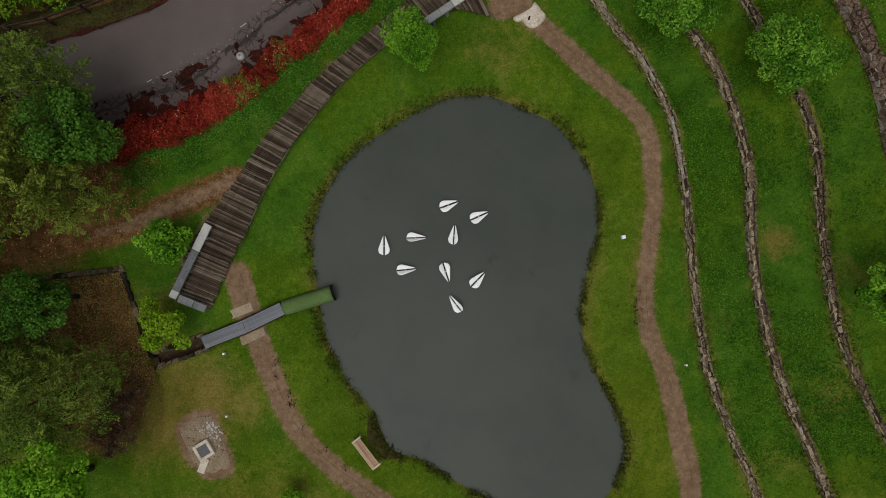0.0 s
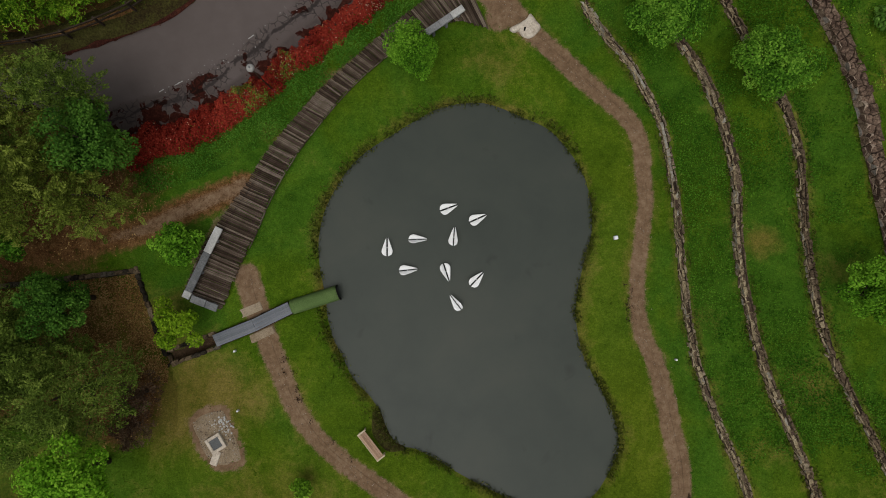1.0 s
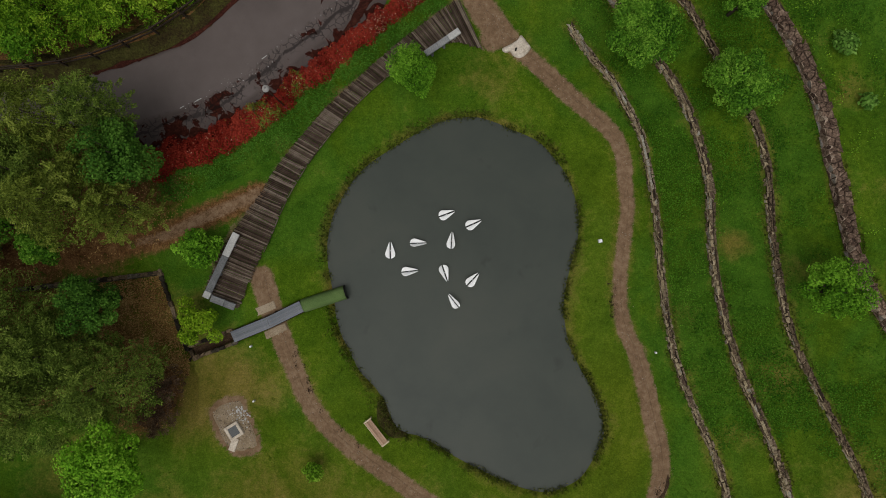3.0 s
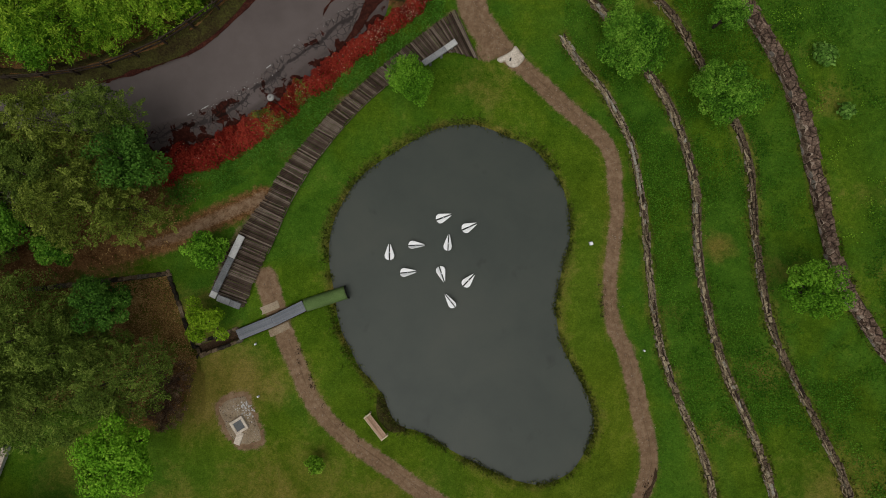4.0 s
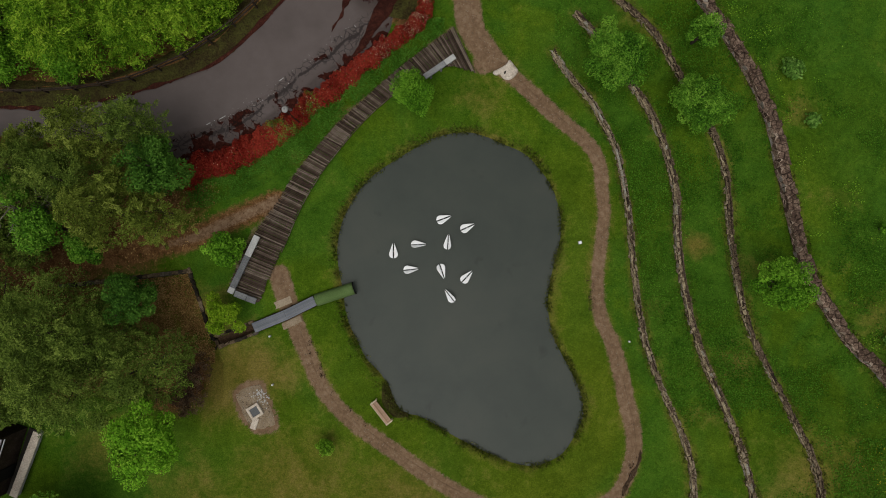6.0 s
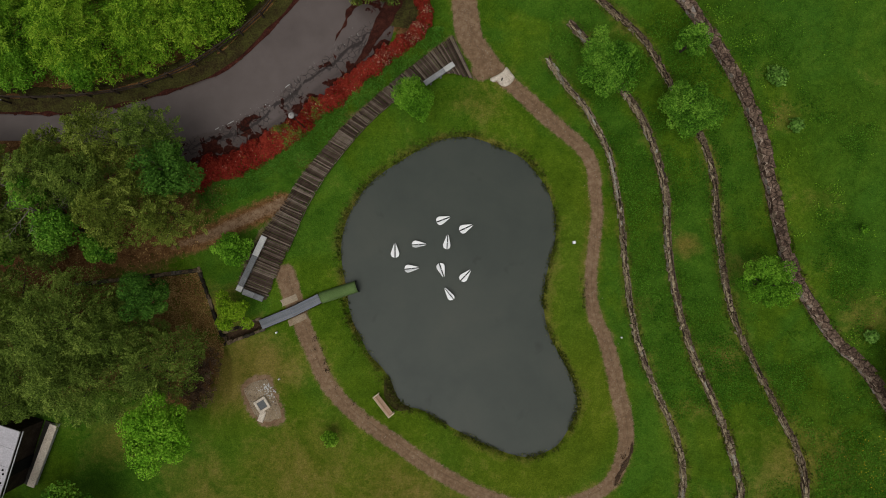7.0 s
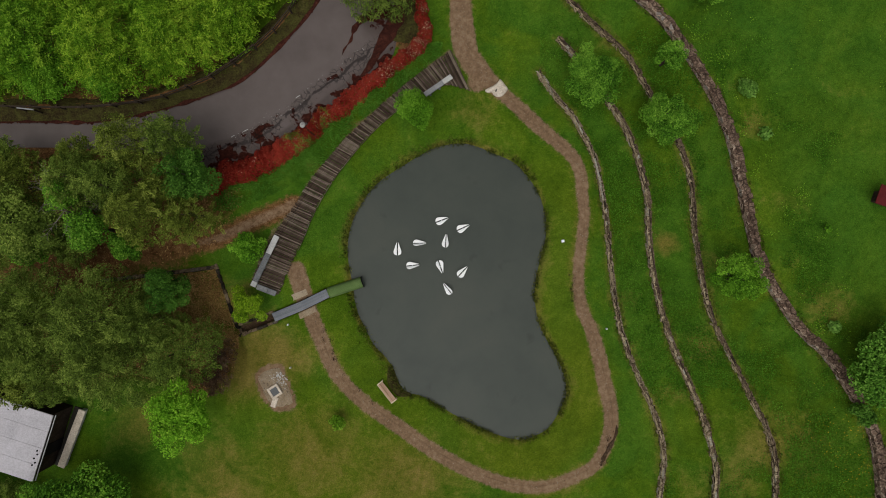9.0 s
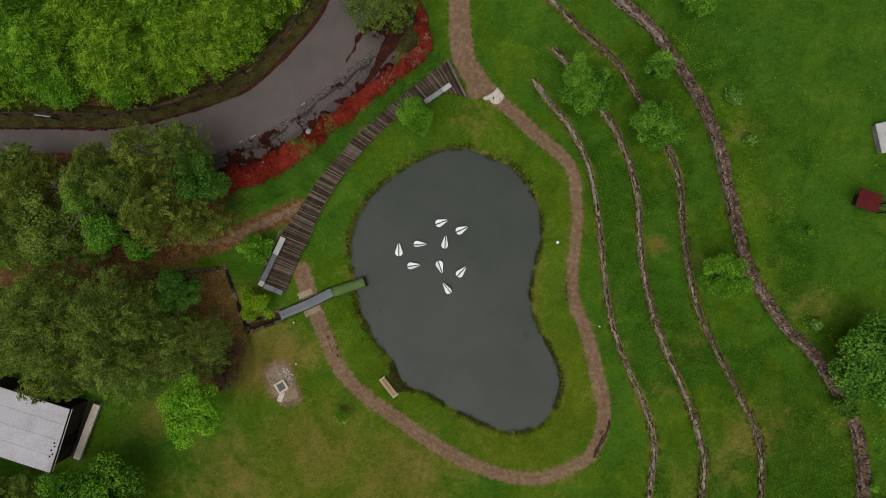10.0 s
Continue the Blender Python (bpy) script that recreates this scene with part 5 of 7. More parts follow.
# ---- stone channel, plank cover, green barrel outlet ----
def build_outlet():
    cover = thing("plank_cover", pose(0, 0, 0), "grey lengthwise planks covering the channel across the path", "footbridge")
    a, m, b = np.array((-12.85, -4.82)), np.array((-10.65, -3.95)), np.array((-8.62, -2.98))
    d = (b - a) / np.linalg.norm(b - a)
    nrm = np.array((-d[1], d[0]))
    r = random.Random(9)
    for k in range(6):
        o = nrm * (k - 2.5) * 0.116
        for p, q in ((a, m), (m, b)):
            e = (q - p) / np.linalg.norm(q - p)
            c, L = (p + q) / 2 + o, np.linalg.norm(q - p) - 0.01
            part_bm("plank", box_bm(L, 0.112, 0.06, 0.006, rough=0.002, seed=k), GREY_PLANK, cover, "", pose(*c, 0.60 + r.uniform(-0.006, 0.006), 0, 0, math.degrees(math.atan2(e[1], e[0])) + r.uniform(-0.4, 0.4)))
    for s in (-0.32, 0.32):
        pts = [(*(p + nrm * s), 0.54) for p in (a, m, b)]
        part_bm("bearer", tube_bm(pts, [0.06] * 3, 6), DARK_TIMBER, cover)
        for u in (0.05, 0.35, 0.65, 0.95):
            x, y = a + (b - a) * u + nrm * s
            part_bm("post", tube_bm([(x, y, at_ground(x, y) - 0.05), (x, y, 0.54)], [0.06, 0.06], 6), DARK_TIMBER, cover)

    p, q = np.array((-8.6, -2.98)), np.array((-5.98, -2.16))
    e = (q - p) / np.linalg.norm(q - p)
    L = np.linalg.norm(q - p)
    barrel = thing("outlet_barrel", pose(*p, 0.0, 0, 0, math.degrees(math.atan2(e[1], e[0]))), "half-round green covered channel outlet with a dark mouth over the water", "pipe")

    def arch(r0, r1, x0, x1, flat):
        bm = bmesh.new()
        rows = []
        for x in np.linspace(x0, x1, 14):
            ring = []
            for rad in (r0, r1):
                for i in range(17):
                    w = math.pi * i / 16
                    cx, cz = math.cos(w), math.sin(w)
                    ring.append(bm.verts.new((x, rad * math.copysign(abs(cx) ** 0.75, cx), 0.12 + rad * flat * cz ** 0.8)))
            rows.append(ring)
        for u, v in zip(rows, rows[1:]):
            for i in range(16):
                bm.faces.new((u[i], u[i + 1], v[i + 1], v[i]))
                bm.faces.new((u[18 + i], u[17 + i], v[17 + i], v[18 + i]))
            bm.faces.new((u[0], v[0], v[17], u[17]))
            bm.faces.new((u[16], u[33], v[33], v[16]))
        for ring in (rows[0], rows[-1]):
            for i in range(16):
                bm.faces.new((ring[i], ring[i + 1], ring[18 + i], ring[17 + i]))
        bmesh.ops.recalc_face_normals(bm, faces=bm.faces[:])
        return bm
    part_bm("shell", arch(0.43, 0.39, 0.0, L, 1.4), GREEN_BARREL, barrel, "", None, True)
    part_bm("rim", arch(0.445, 0.34, L, L + 0.05, 1.4), BLACK, barrel, "black rim of the mouth")
    part_bm("lining", arch(0.385, 0.365, 0.05, L - 0.02, 1.36), BLACK, barrel, "dark lining")
    foot = bmesh.new()
    for s in (-0.37, 0.37):
        join_bm(foot, box_bm(L - 0.2, 0.1, 0.75, 0.01, (L / 2, s, -0.62)))
    part_bm("footing", foot, CORE, barrel)
    for x, y, w, dd, ang, text in ((-10.95, -3.12, 1.45, 0.5, 22, "flat sandstone slab set in the path beside the planks"), (-10.25, -4.48, 1.45, 0.45, 24, "flat pale sandstone slab set in the path beside the planks")):
        bm = box_bm(w, dd, 0.2, 0.03, (0, 0, 0), 2, 0.04, int(100 * w))
        ob = part_bm("paving_slab", bm, SANDSTONE, None)
        ob.matrix_basis = pose(x, y, at_ground(x + 0.5, y + (0.4 if y > -4 else -0.4)) - 0.13, 0, 0, ang)
        tagged(ob, text, "slab")


build_outlet()
ribbon("channel_bed", spline(CHANNEL[:2], 0.2), 0.6, DAMP_EARTH, "dark wet mud bed of the open channel", "channel", 0.03, 77)


# ---- dry-stone walls ----
def stone_mesh(seed, material):
    """An uneven quarry stone about 1 m across, with broken edges."""
    r = random.Random(seed)
    bm = bmesh.new()
    bmesh.ops.create_cube(bm, size=1)
    bmesh.ops.subdivide_edges(bm, edges=bm.edges[:], cuts=1, use_grid_fill=True)
    for v in bm.verts:
        c = v.co
        n = sum(1 for q in c if abs(q) > 0.4)
        f = {1: 1.0, 2: 0.95, 3: 0.86}.get(n, 1)
        v.co = Vector([q * f + r.uniform(-0.11, 0.11) for q in c])
    me = bpy.data.meshes.new("stone")
    bm.to_mesh(me)
    bm.free()
    me.materials.append(material)
    return me


STONES = [stone_mesh(300 + k, STONE) for k in range(14)]
DARK_STONES = [stone_mesh(340 + k, DARK_STONE) for k in range(6)]


def joined_stones(name, items, material, parent):
    """Many stones as one mesh: items of (matrix, form)."""
    verts, faces, n = [], [], 0
    for m, form in items:
        co = np.empty(len(form.vertices) * 3)
        form.vertices.foreach_get("co", co)
        co = co.reshape(-1, 3)
        M = np.array(m)
        verts.append(co @ M[:3, :3].T + M[:3, 3])
        faces += [tuple(n + i for i in p.vertices) for p in form.polygons]
        n += len(co)
    me = mesh_of(name, np.vstack(verts), faces, material)
    return part(name, me, parent, "", None, "stuff")


def cell(i, seeds, reach=9):
    """The polygon of places nearest to seed i: cut from a box by the middle lines to its neighbours."""
    c = seeds[i]
    poly = [c + np.array(q, float) for q in ((-1.1, -1.1), (1.1, -1.1), (1.1, 1.1), (-1.1, 1.1))]
    for j in np.argsort(((seeds - c) ** 2).sum(1))[1:reach + 1]:
        m, d = (seeds[j] + c) / 2, seeds[j] - c
        keep = []
        for a, b in zip(poly, poly[1:] + poly[:1]):
            fa, fb = (a - m) @ d, (b - m) @ d
            if fa <= 0:
                keep.append(a)
            if fa * fb < 0:
                keep.append(a + (b - a) * fa / (fa - fb))
        poly = keep
        if len(poly) < 3:
            break
    return poly


def flag_mesh(outline, rnd, thick, bevel, materials, rough=1.0):
    """A flat broken stone from its outline (seen from above, z up): pale edges, lichened or tinted as if catching
    light, round a darker top.
    """
    p = np.array(outline)
    c = p.mean(0)
    fine = []
    for a, b in zip(p, np.roll(p, -1, 0)):
        fine.append(a)
        if np.linalg.norm(b - a) > 0.2:
            fine.append((a + b) / 2 + rnd.normal(0, 0.018, 2))
    p = np.array(fine)
    n = len(p)
    size = np.linalg.norm(p - c, axis=1)[:, None] + 1e-6
    inner = c + (p - c) * (1 - np.minimum(0.5, bevel * rnd.uniform(0.5, 1.6, (n, 1)) / size))
    tilt = rnd.normal(0, 0.10 * rough, 2)
    rise = rnd.uniform(-0.045, 0.06) * rough
    zi = rise + (inner - c) @ tilt + rnd.normal(0, 0.006, n)
    zo = rise - 0.035 + (p - c) @ tilt
    v = np.vstack([np.column_stack([p, np.full(n, -thick)]), np.column_stack([p, zo]), np.column_stack([inner, zi])])
    f = [(k, (k + 1) % n, n + (k + 1) % n, n + k) for k in range(n)] + [(n + k, n + (k + 1) % n, 2 * n + (k + 1) % n, 2 * n + k) for k in range(n)] + [tuple(range(2 * n, 3 * n))]
    me = mesh_of("stone", v, f, materials[0])
    me.materials.append(materials[1])
    me.polygons.foreach_set("material_index", [1] * (2 * n) + [0])
    return me


def stone_wall(name, line, profile, rows, label, seed, tops, edge, gaps=(), courses=(), joints=None):
    """A low retaining wall of broken flat stones. profile: offsets uphill and heights from its foot over the lip to its back;
    rows: how far along the profile each row of broken stones lies, the stones' length there and the chance of a small stone;
    courses: long stones laid end to end between two such places."""
    rnd = np.random.default_rng(seed)
    root = thing(name, pose(0, 0, 0), label, "stone wall", "terrace walls", "structure")
    t = tangents(line)
    s = np.concatenate([[0], np.cumsum(np.linalg.norm(np.diff(line, axis=0), axis=1))])
    up = np.stack([-t[:, 1], t[:, 0]], 1)
    gz = on_ground(line + up * 0.7)
    prof = np.array(profile, float)
    q = np.concatenate([[0], np.cumsum(np.linalg.norm(np.diff(prof, axis=0), axis=1))])
    wide = q[-1]

    def place(m, a):
        px, py, tx, ty, g = (np.interp(m, s, w) for w in (line[:, 0], line[:, 1], t[:, 0], t[:, 1], gz))
        o, z = np.interp(a, q, prof[:, 0]), np.interp(a, q, prof[:, 1])
        lean = math.atan2(np.interp(a + 0.08, q, prof[:, 1]) - np.interp(a - 0.08, q, prof[:, 1]), np.interp(a + 0.08, q, prof[:, 0]) - np.interp(a - 0.08, q, prof[:, 0]))
        return pose(px - ty * o, py + tx * o, g + z, math.degrees(lean), 0, math.degrees(math.atan2(ty, tx)))
    open_at = lambda m: any(lo < np.interp(m, s, line[:, 1]) < hi for lo, hi in gaps)
    laid, rest = 0, []

    def lay(p, m, a):
        nonlocal laid
        me = flag_mesh(p, rnd, 0.16, 0.022, (tops[int(rnd.choice(len(tops), p=(0.54, 0.26, 0.20)))], edge), 1.0 if courses else 0.5)
        if laid < 300:
            part("stone", me, root, at=place(m, a))
            laid += 1
        else:
            rest.append((place(m, a), me))

    for lo, hi, length in courses:
        x = rnd.uniform(-0.4, 0)
        slant, jut = rnd.uniform(-0.08, 0.08), 0.0
        while x < s[-1]:
            long = length * rnd.choice((0.45, 0.7, 1.0, 1.0, 1.35, 1.8)) * rnd.uniform(0.9, 1.1)
            turn = rnd.normal(0, 0.07)
            m, a = x + long / 2, wide * (lo + hi) / 2
            half = wide * (hi - lo) / 2
            b0, b1 = -half + rnd.uniform(-0.02, 0.05), half + rnd.uniform(-0.06, 0.03)
            h = long / 2 - rnd.uniform(0.012, 0.04)
            p = np.array([(-h + slant, b0), (rnd.uniform(-0.1, 0.1), b0 + rnd.uniform(-0.02, 0.03)), (h + turn, b0), (h - turn, b1), (rnd.uniform(-0.1, 0.1), b1 + rnd.uniform(-0.03, 0.04)), (-h - slant, b1)])
            if 0 < m < s[-1] and not open_at(m) and rnd.uniform() > 0.06:
                lay(p, m, a)
            slant = turn
            x += long
    seeds, lengths = [], []
    for at, length, small in rows:
        x = rnd.uniform(0, length)
        while x < s[-1]:
            step = length * rnd.choice((0.6, 0.85, 1.0, 1.25, 1.6))
            seeds.append((x, wide * at + rnd.normal(0, 0.035)))
            lengths.append(length)
            if rnd.uniform() < small:
                seeds.append((x + step * 0.45, wide * at + rnd.choice((-1, 1)) * 0.13))
                lengths.append(length)
            x += step
    seeds = np.array(seeds)
    for i, (m, a) in enumerate(seeds):
        if m > s[-1] or open_at(m):
            continue
        box = np.abs(seeds[:, 0] - m) < 3.0
        near_seeds = seeds[box]
        poly = cell(int(np.flatnonzero(box).tolist().index(i)), near_seeds, 12)
        lo, hi = rnd.uniform(-0.05, 0.05), wide + rnd.choice((-0.12, -0.05, 0.0, 0.05, 0.10))
        poly = [np.array((np.clip(p[0], m - 0.75 * lengths[i] - 0.2, m + 0.75 * lengths[i] + 0.2), np.clip(p[1], lo, hi))) for p in poly]
        if len(poly) < 3:
            continue
        p = np.array(poly) - (m, a)
        p = p[np.r_[True, np.linalg.norm(np.diff(p, axis=0), axis=1) > 0.03]]
        if len(p) < 3 or np.ptp(p[:, 0]) < 0.12 or np.ptp(p[:, 1]) < 0.10:
            continue
        c = p.mean(0)
        d = np.linalg.norm(p - c, axis=1)[:, None]
        p = c + (p - c) * (1 - np.minimum(0.3, rnd.uniform(0.012, 0.035) / d))
        lay(p, m, a)
    if rest:
        joined_stones("more_stones", rest, tops[0], root)
    core = []
    steps = np.arange(0, s[-1], 0.25)
    for side_z in (-0.075, -0.4):
        for a in np.linspace(0.03, wide - 0.03, 7):
            core.append([tuple(place(m, a) @ Vector((0, 0, side_z))) for m in steps])
    n, v, f = len(steps), [p for row in core for p in row], []
    for k in range(13):
        if k == 6:
            continue
        for j in range(n - 1):
            if not open_at(steps[j]):
                f.append((k * n + j, k * n + j + 1, (k + 1) * n + j + 1, (k + 1) * n + j))
    part("rubble_core", mesh_of("rubble_core", v, f, joints or CORE), root, "packed joints", None, "stuff")


LOW = [(-0.19, -0.42), (-0.13, 0.0), (0.19, 0.04)]
LAID = ((0.0, 0.28, 0.28), (0.28, 0.55, 0.32), (0.55, 0.81, 0.44), (0.81, 1.0, 0.32))
stone_wall("terrace_wall_1", WALL_LINES[0], LOW, (), "low dry-stone terrace wall of rough brown stones", 71, BROWN_STONES, PALE_EDGE, courses=LAID)
stone_wall("terrace_wall_2", WALL_LINES[1], [(1.15 * o, z) for o, z in LOW], (), "low dry-stone terrace wall of rough brown stones between grass steps", 72, BROWN_STONES, PALE_EDGE, gaps=((12.2, 14.7),), courses=LAID)
stone_wall("terrace_wall_3", WALL_LINES[2], [(0.9 * o, z) for o, z in LOW], (), "narrow dry-stone terrace wall with weathered grey stones", 73, BROWN_STONES, PALE_EDGE, courses=LAID)
stone_wall("terrace_wall_4", WALL_LINES[3], [(-0.32, -0.58), (-0.26, 0.0), (0.35, 0.06)], ((0.10, 0.34, 0.05), (0.34, 0.38, 0.05), (0.60, 0.40, 0.15), (0.86, 0.40, 0.15)), "thick dry-stone wall of flat reddish-brown broken stones", 74, RED_STONES, RED_EDGE, gaps=((-12.7, -11.1),), joints=RED_CORE)


def pit_walls():
    for line, name, label in ((PIT_NORTH, "pit_wall_1", "dark mossy stone edge of the sunken pit"), (PIT_EAST, "pit_wall_2", "dark stone edge of the sunken pit beside a small tree")):
        fine = spline(line, 0.2)
        root = thing(name, pose(0, 0, 0), label, "stone wall", "pit walls", "structure")
        r = random.Random(len(label))
        t = tangents(fine)
        low = []
        for k in range(0, len(fine), 2):
            x, y = fine[k]
            g = at_ground(x + t[k, 1] * -0.45, y + t[k, 0] * 0.45)
            ang = math.degrees(math.atan2(t[k, 1], t[k, 0]))
            part("stone", r.choice(DARK_STONES + STONES[:4]), root, at=pose(x, y, g - 0.02, r.uniform(-8, 8), r.uniform(-8, 8), ang + r.uniform(-10, 10)) @ Matrix.Diagonal((r.uniform(0.30, 0.58), r.uniform(0.20, 0.30), 0.24, 1)))
            for z in (0.2, 0.45, 0.7):
                low.append((pose(x, y, g - z, 0, 0, ang + r.uniform(-6, 6)) @ Matrix.Diagonal((0.5, 0.3, 0.27, 1)), r.choice(STONES)))
        joined_stones("face_courses", low, DARK_STONE, root)
    a, b = CHANNEL[0], CHANNEL[1]
    d = (b - a) / np.linalg.norm(b - a)
    nrm = np.array((-d[1], d[0]))
    for s, name in ((0.40, "channel_wall_1"), (-0.40, "channel_wall_2")):
        root = thing(name, pose(0, 0, 0), "rough stone edge of the open water channel", "stone wall", "channel walls", "structure")
        r = random.Random(int(100 + 50 * s))
        for u in np.linspace(0.06, 0.97, 8):
            x, y = a + (b - a) * u + nrm * s
            g = at_ground(*(np.array((x, y)) + nrm * math.copysign(0.35, s)))
            part("stone", r.choice(DARK_STONES[:3] + STONES[:4]), root, at=pose(x, y, g - 0.12, r.uniform(-6, 6), r.uniform(-6, 6), math.degrees(math.atan2(d[1], d[0])) + r.uniform(-12, 12)) @ Matrix.Diagonal((r.uniform(0.35, 0.5), r.uniform(0.2, 0.3), 0.4, 1)))


pit_walls()


# ---- floating sculptures ----
def half_leaf(sign):
    """Half of a teardrop plate, 1 m long, straight along its inner edge, almost flat, with thickness."""
    bm = bmesh.new()
    top, bot = [], []
    n = 14
    for k in range(n + 1):
        u = k / n
        x = 0.56 - 1.04 * u
        w = 0.27 * ((u / 0.7) ** 0.88 if u < 0.7 else math.sqrt(max(0.0, 1 - ((u - 0.7) / 0.302) ** 2.4)))
        row_t, row_b = [], []
        for j in range(5):
            v = j / 4
            y = sign * (0.045 + w * v)
            z = 0.012 * (1 - v * v)
            row_t.append(bm.verts.new((x, y, z)))
            row_b.append(bm.verts.new((x, y, z - 0.03)))
        top.append(row_t)
        bot.append(row_b)
    for k in range(n):
        for j in range(4):
            bm.faces.new((top[k][j], top[k + 1][j], top[k + 1][j + 1], top[k][j + 1]))
            bm.faces.new((bot[k][j + 1], bot[k + 1][j + 1], bot[k + 1][j], bot[k][j]))
        for j in (0, 4):
            bm.faces.new((top[k][j], top[k + 1][j], bot[k + 1][j], bot[k][j]))
    for k in (0, n):
        for j in range(4):
            bm.faces.new((top[k][j], top[k][j + 1], bot[k][j + 1], bot[k][j]))
    bmesh.ops.remove_doubles(bm, verts=bm.verts[:], dist=1e-4)
    bmesh.ops.recalc_face_normals(bm, faces=bm.faces[:])
    me = bpy.data.meshes.new("plate")
    bm.to_mesh(me)
    bm.free()
    me.materials.append(WHITE)
    me.polygons.foreach_set("use_smooth", [True] * len(me.polygons))
    return me


PLATES = [half_leaf(1), half_leaf(-1)]
# x, y, heading of the point, tip of the left plate and of the right plate about the hinge line, pitch
SCULPTURES = [
    (0.27, 2.6, 20, 12, -12, 0), (1.92, 1.98, 24, 8, -14, 0), (-3.21, 0.37, 90, 10, -12, 0), (-1.51, 0.81, 2, 14, -58, 4), (0.59, 0.94, 86, 16, -50, 4),
    (-2.05, -0.92, 6, 12, -42, 0), (0.13, -1.01, -72, 12, -30, 0), (1.85, -1.47, 46, 25, -10, 0), (0.71, -2.78, 128, 12, -60, 4),
]
for x, y, head, left, right, tip in SCULPTURES:
    s = thing("floating_sculpture", pose(x, y, 0, 0, 0, head) @ Matrix.Diagonal((1.01, 1.01, 1.01, 1)), "white two-winged teardrop sculpture on the pond's water", "sculpture", "floating sculptures")
    bm = tube_bm([(0, 0, -0.45), (0, 0, 0.2)], [0.03, 0.025], 8)
    part_bm("post", bm, STEEL, s)
    bm = tube_bm([(0.5, 0, 0.17), (-0.45, 0, 0.18)], [0.016, 0.02], 6)
    part_bm("hinge", bm, BLACK, s, "dark hinge line")
    bm = bmesh.new()
    bmesh.ops.create_uvsphere(bm, u_segments=10, v_segments=6, radius=0.03)
    part_bm("cap", bm, WHITE, s, "", pose(0, 0, 0.22), True)
    for me, ang in zip(PLATES, (left, right)):
        part("plate", me, s, "", pose(0, 0, 0.2, ang, tip, 0))


# ---- things round the pond ----
def pond_bench():
    root = thing("bench", pose(-4.1, -10.68, at_ground(-4.1, -10.68), 0, 0, -52.5), "backless bench with reddish-brown slats and a pale frame by the pond", "bench")
    for k in range(4):
        part_bm("slat", box_bm(1.66, 0.103, 0.04, 0.008, seed=k), BENCH_WOOD, root, "", pose(0, (k - 1.5) * 0.108, 0.43))
    for s in (-1, 1):
        part_bm("end_rail", box_bm(0.09, 0.56, 0.06, 0.012), BENCH_EDGE, root, "pale end rail", pose(s * 0.89, 0, 0.42))
        for q in (-0.2, 0.2):
            part_bm("leg", box_bm(0.08, 0.08, 0.50, 0.01), BENCH_EDGE, root, "", pose(s * 0.88, q, -0.07))
    part_bm("side_rail", box_bm(1.72, 0.045, 0.06, 0.008), BENCH_EDGE, root, "pale side rail", pose(0, -0.25, 0.415))


pond_bench()


def scattered(P, lo, hi, flat, material, name, label, category, seed, tags=True):
    """Loose pebbles as one mesh."""
    r = np.random.default_rng(seed)
    base = np.array([(1, 0, 0), (0.3, 0.95, 0.1), (-0.8, 0.6, 0), (-0.8, -0.6, 0.1), (0.3, -0.95, 0), (0.1, 0.05, 0.8)])
    tri = np.array([(0, 1, 5), (1, 2, 5), (2, 3, 5), (3, 4, 5), (4, 0, 5)])
    z = on_ground(P)
    verts, faces = [], []
    for k, (p, g) in enumerate(zip(P, z)):
        s, a = r.uniform(lo, hi), r.uniform(0, 6.3)
        q = base * (1 + r.uniform(-0.25, 0.25, base.shape)) * s
        q = np.column_stack([q[:, 0] * math.cos(a) - q[:, 1] * math.sin(a), q[:, 0] * math.sin(a) + q[:, 1] * math.cos(a), q[:, 2] * flat])
        verts.append(q + (p[0], p[1], g + 0.035))
        faces.append(tri + 6 * k)
    return tagged(new(name, mesh_of(name, np.vstack(verts), np.vstack(faces), material)), label, category, "", "stuff")


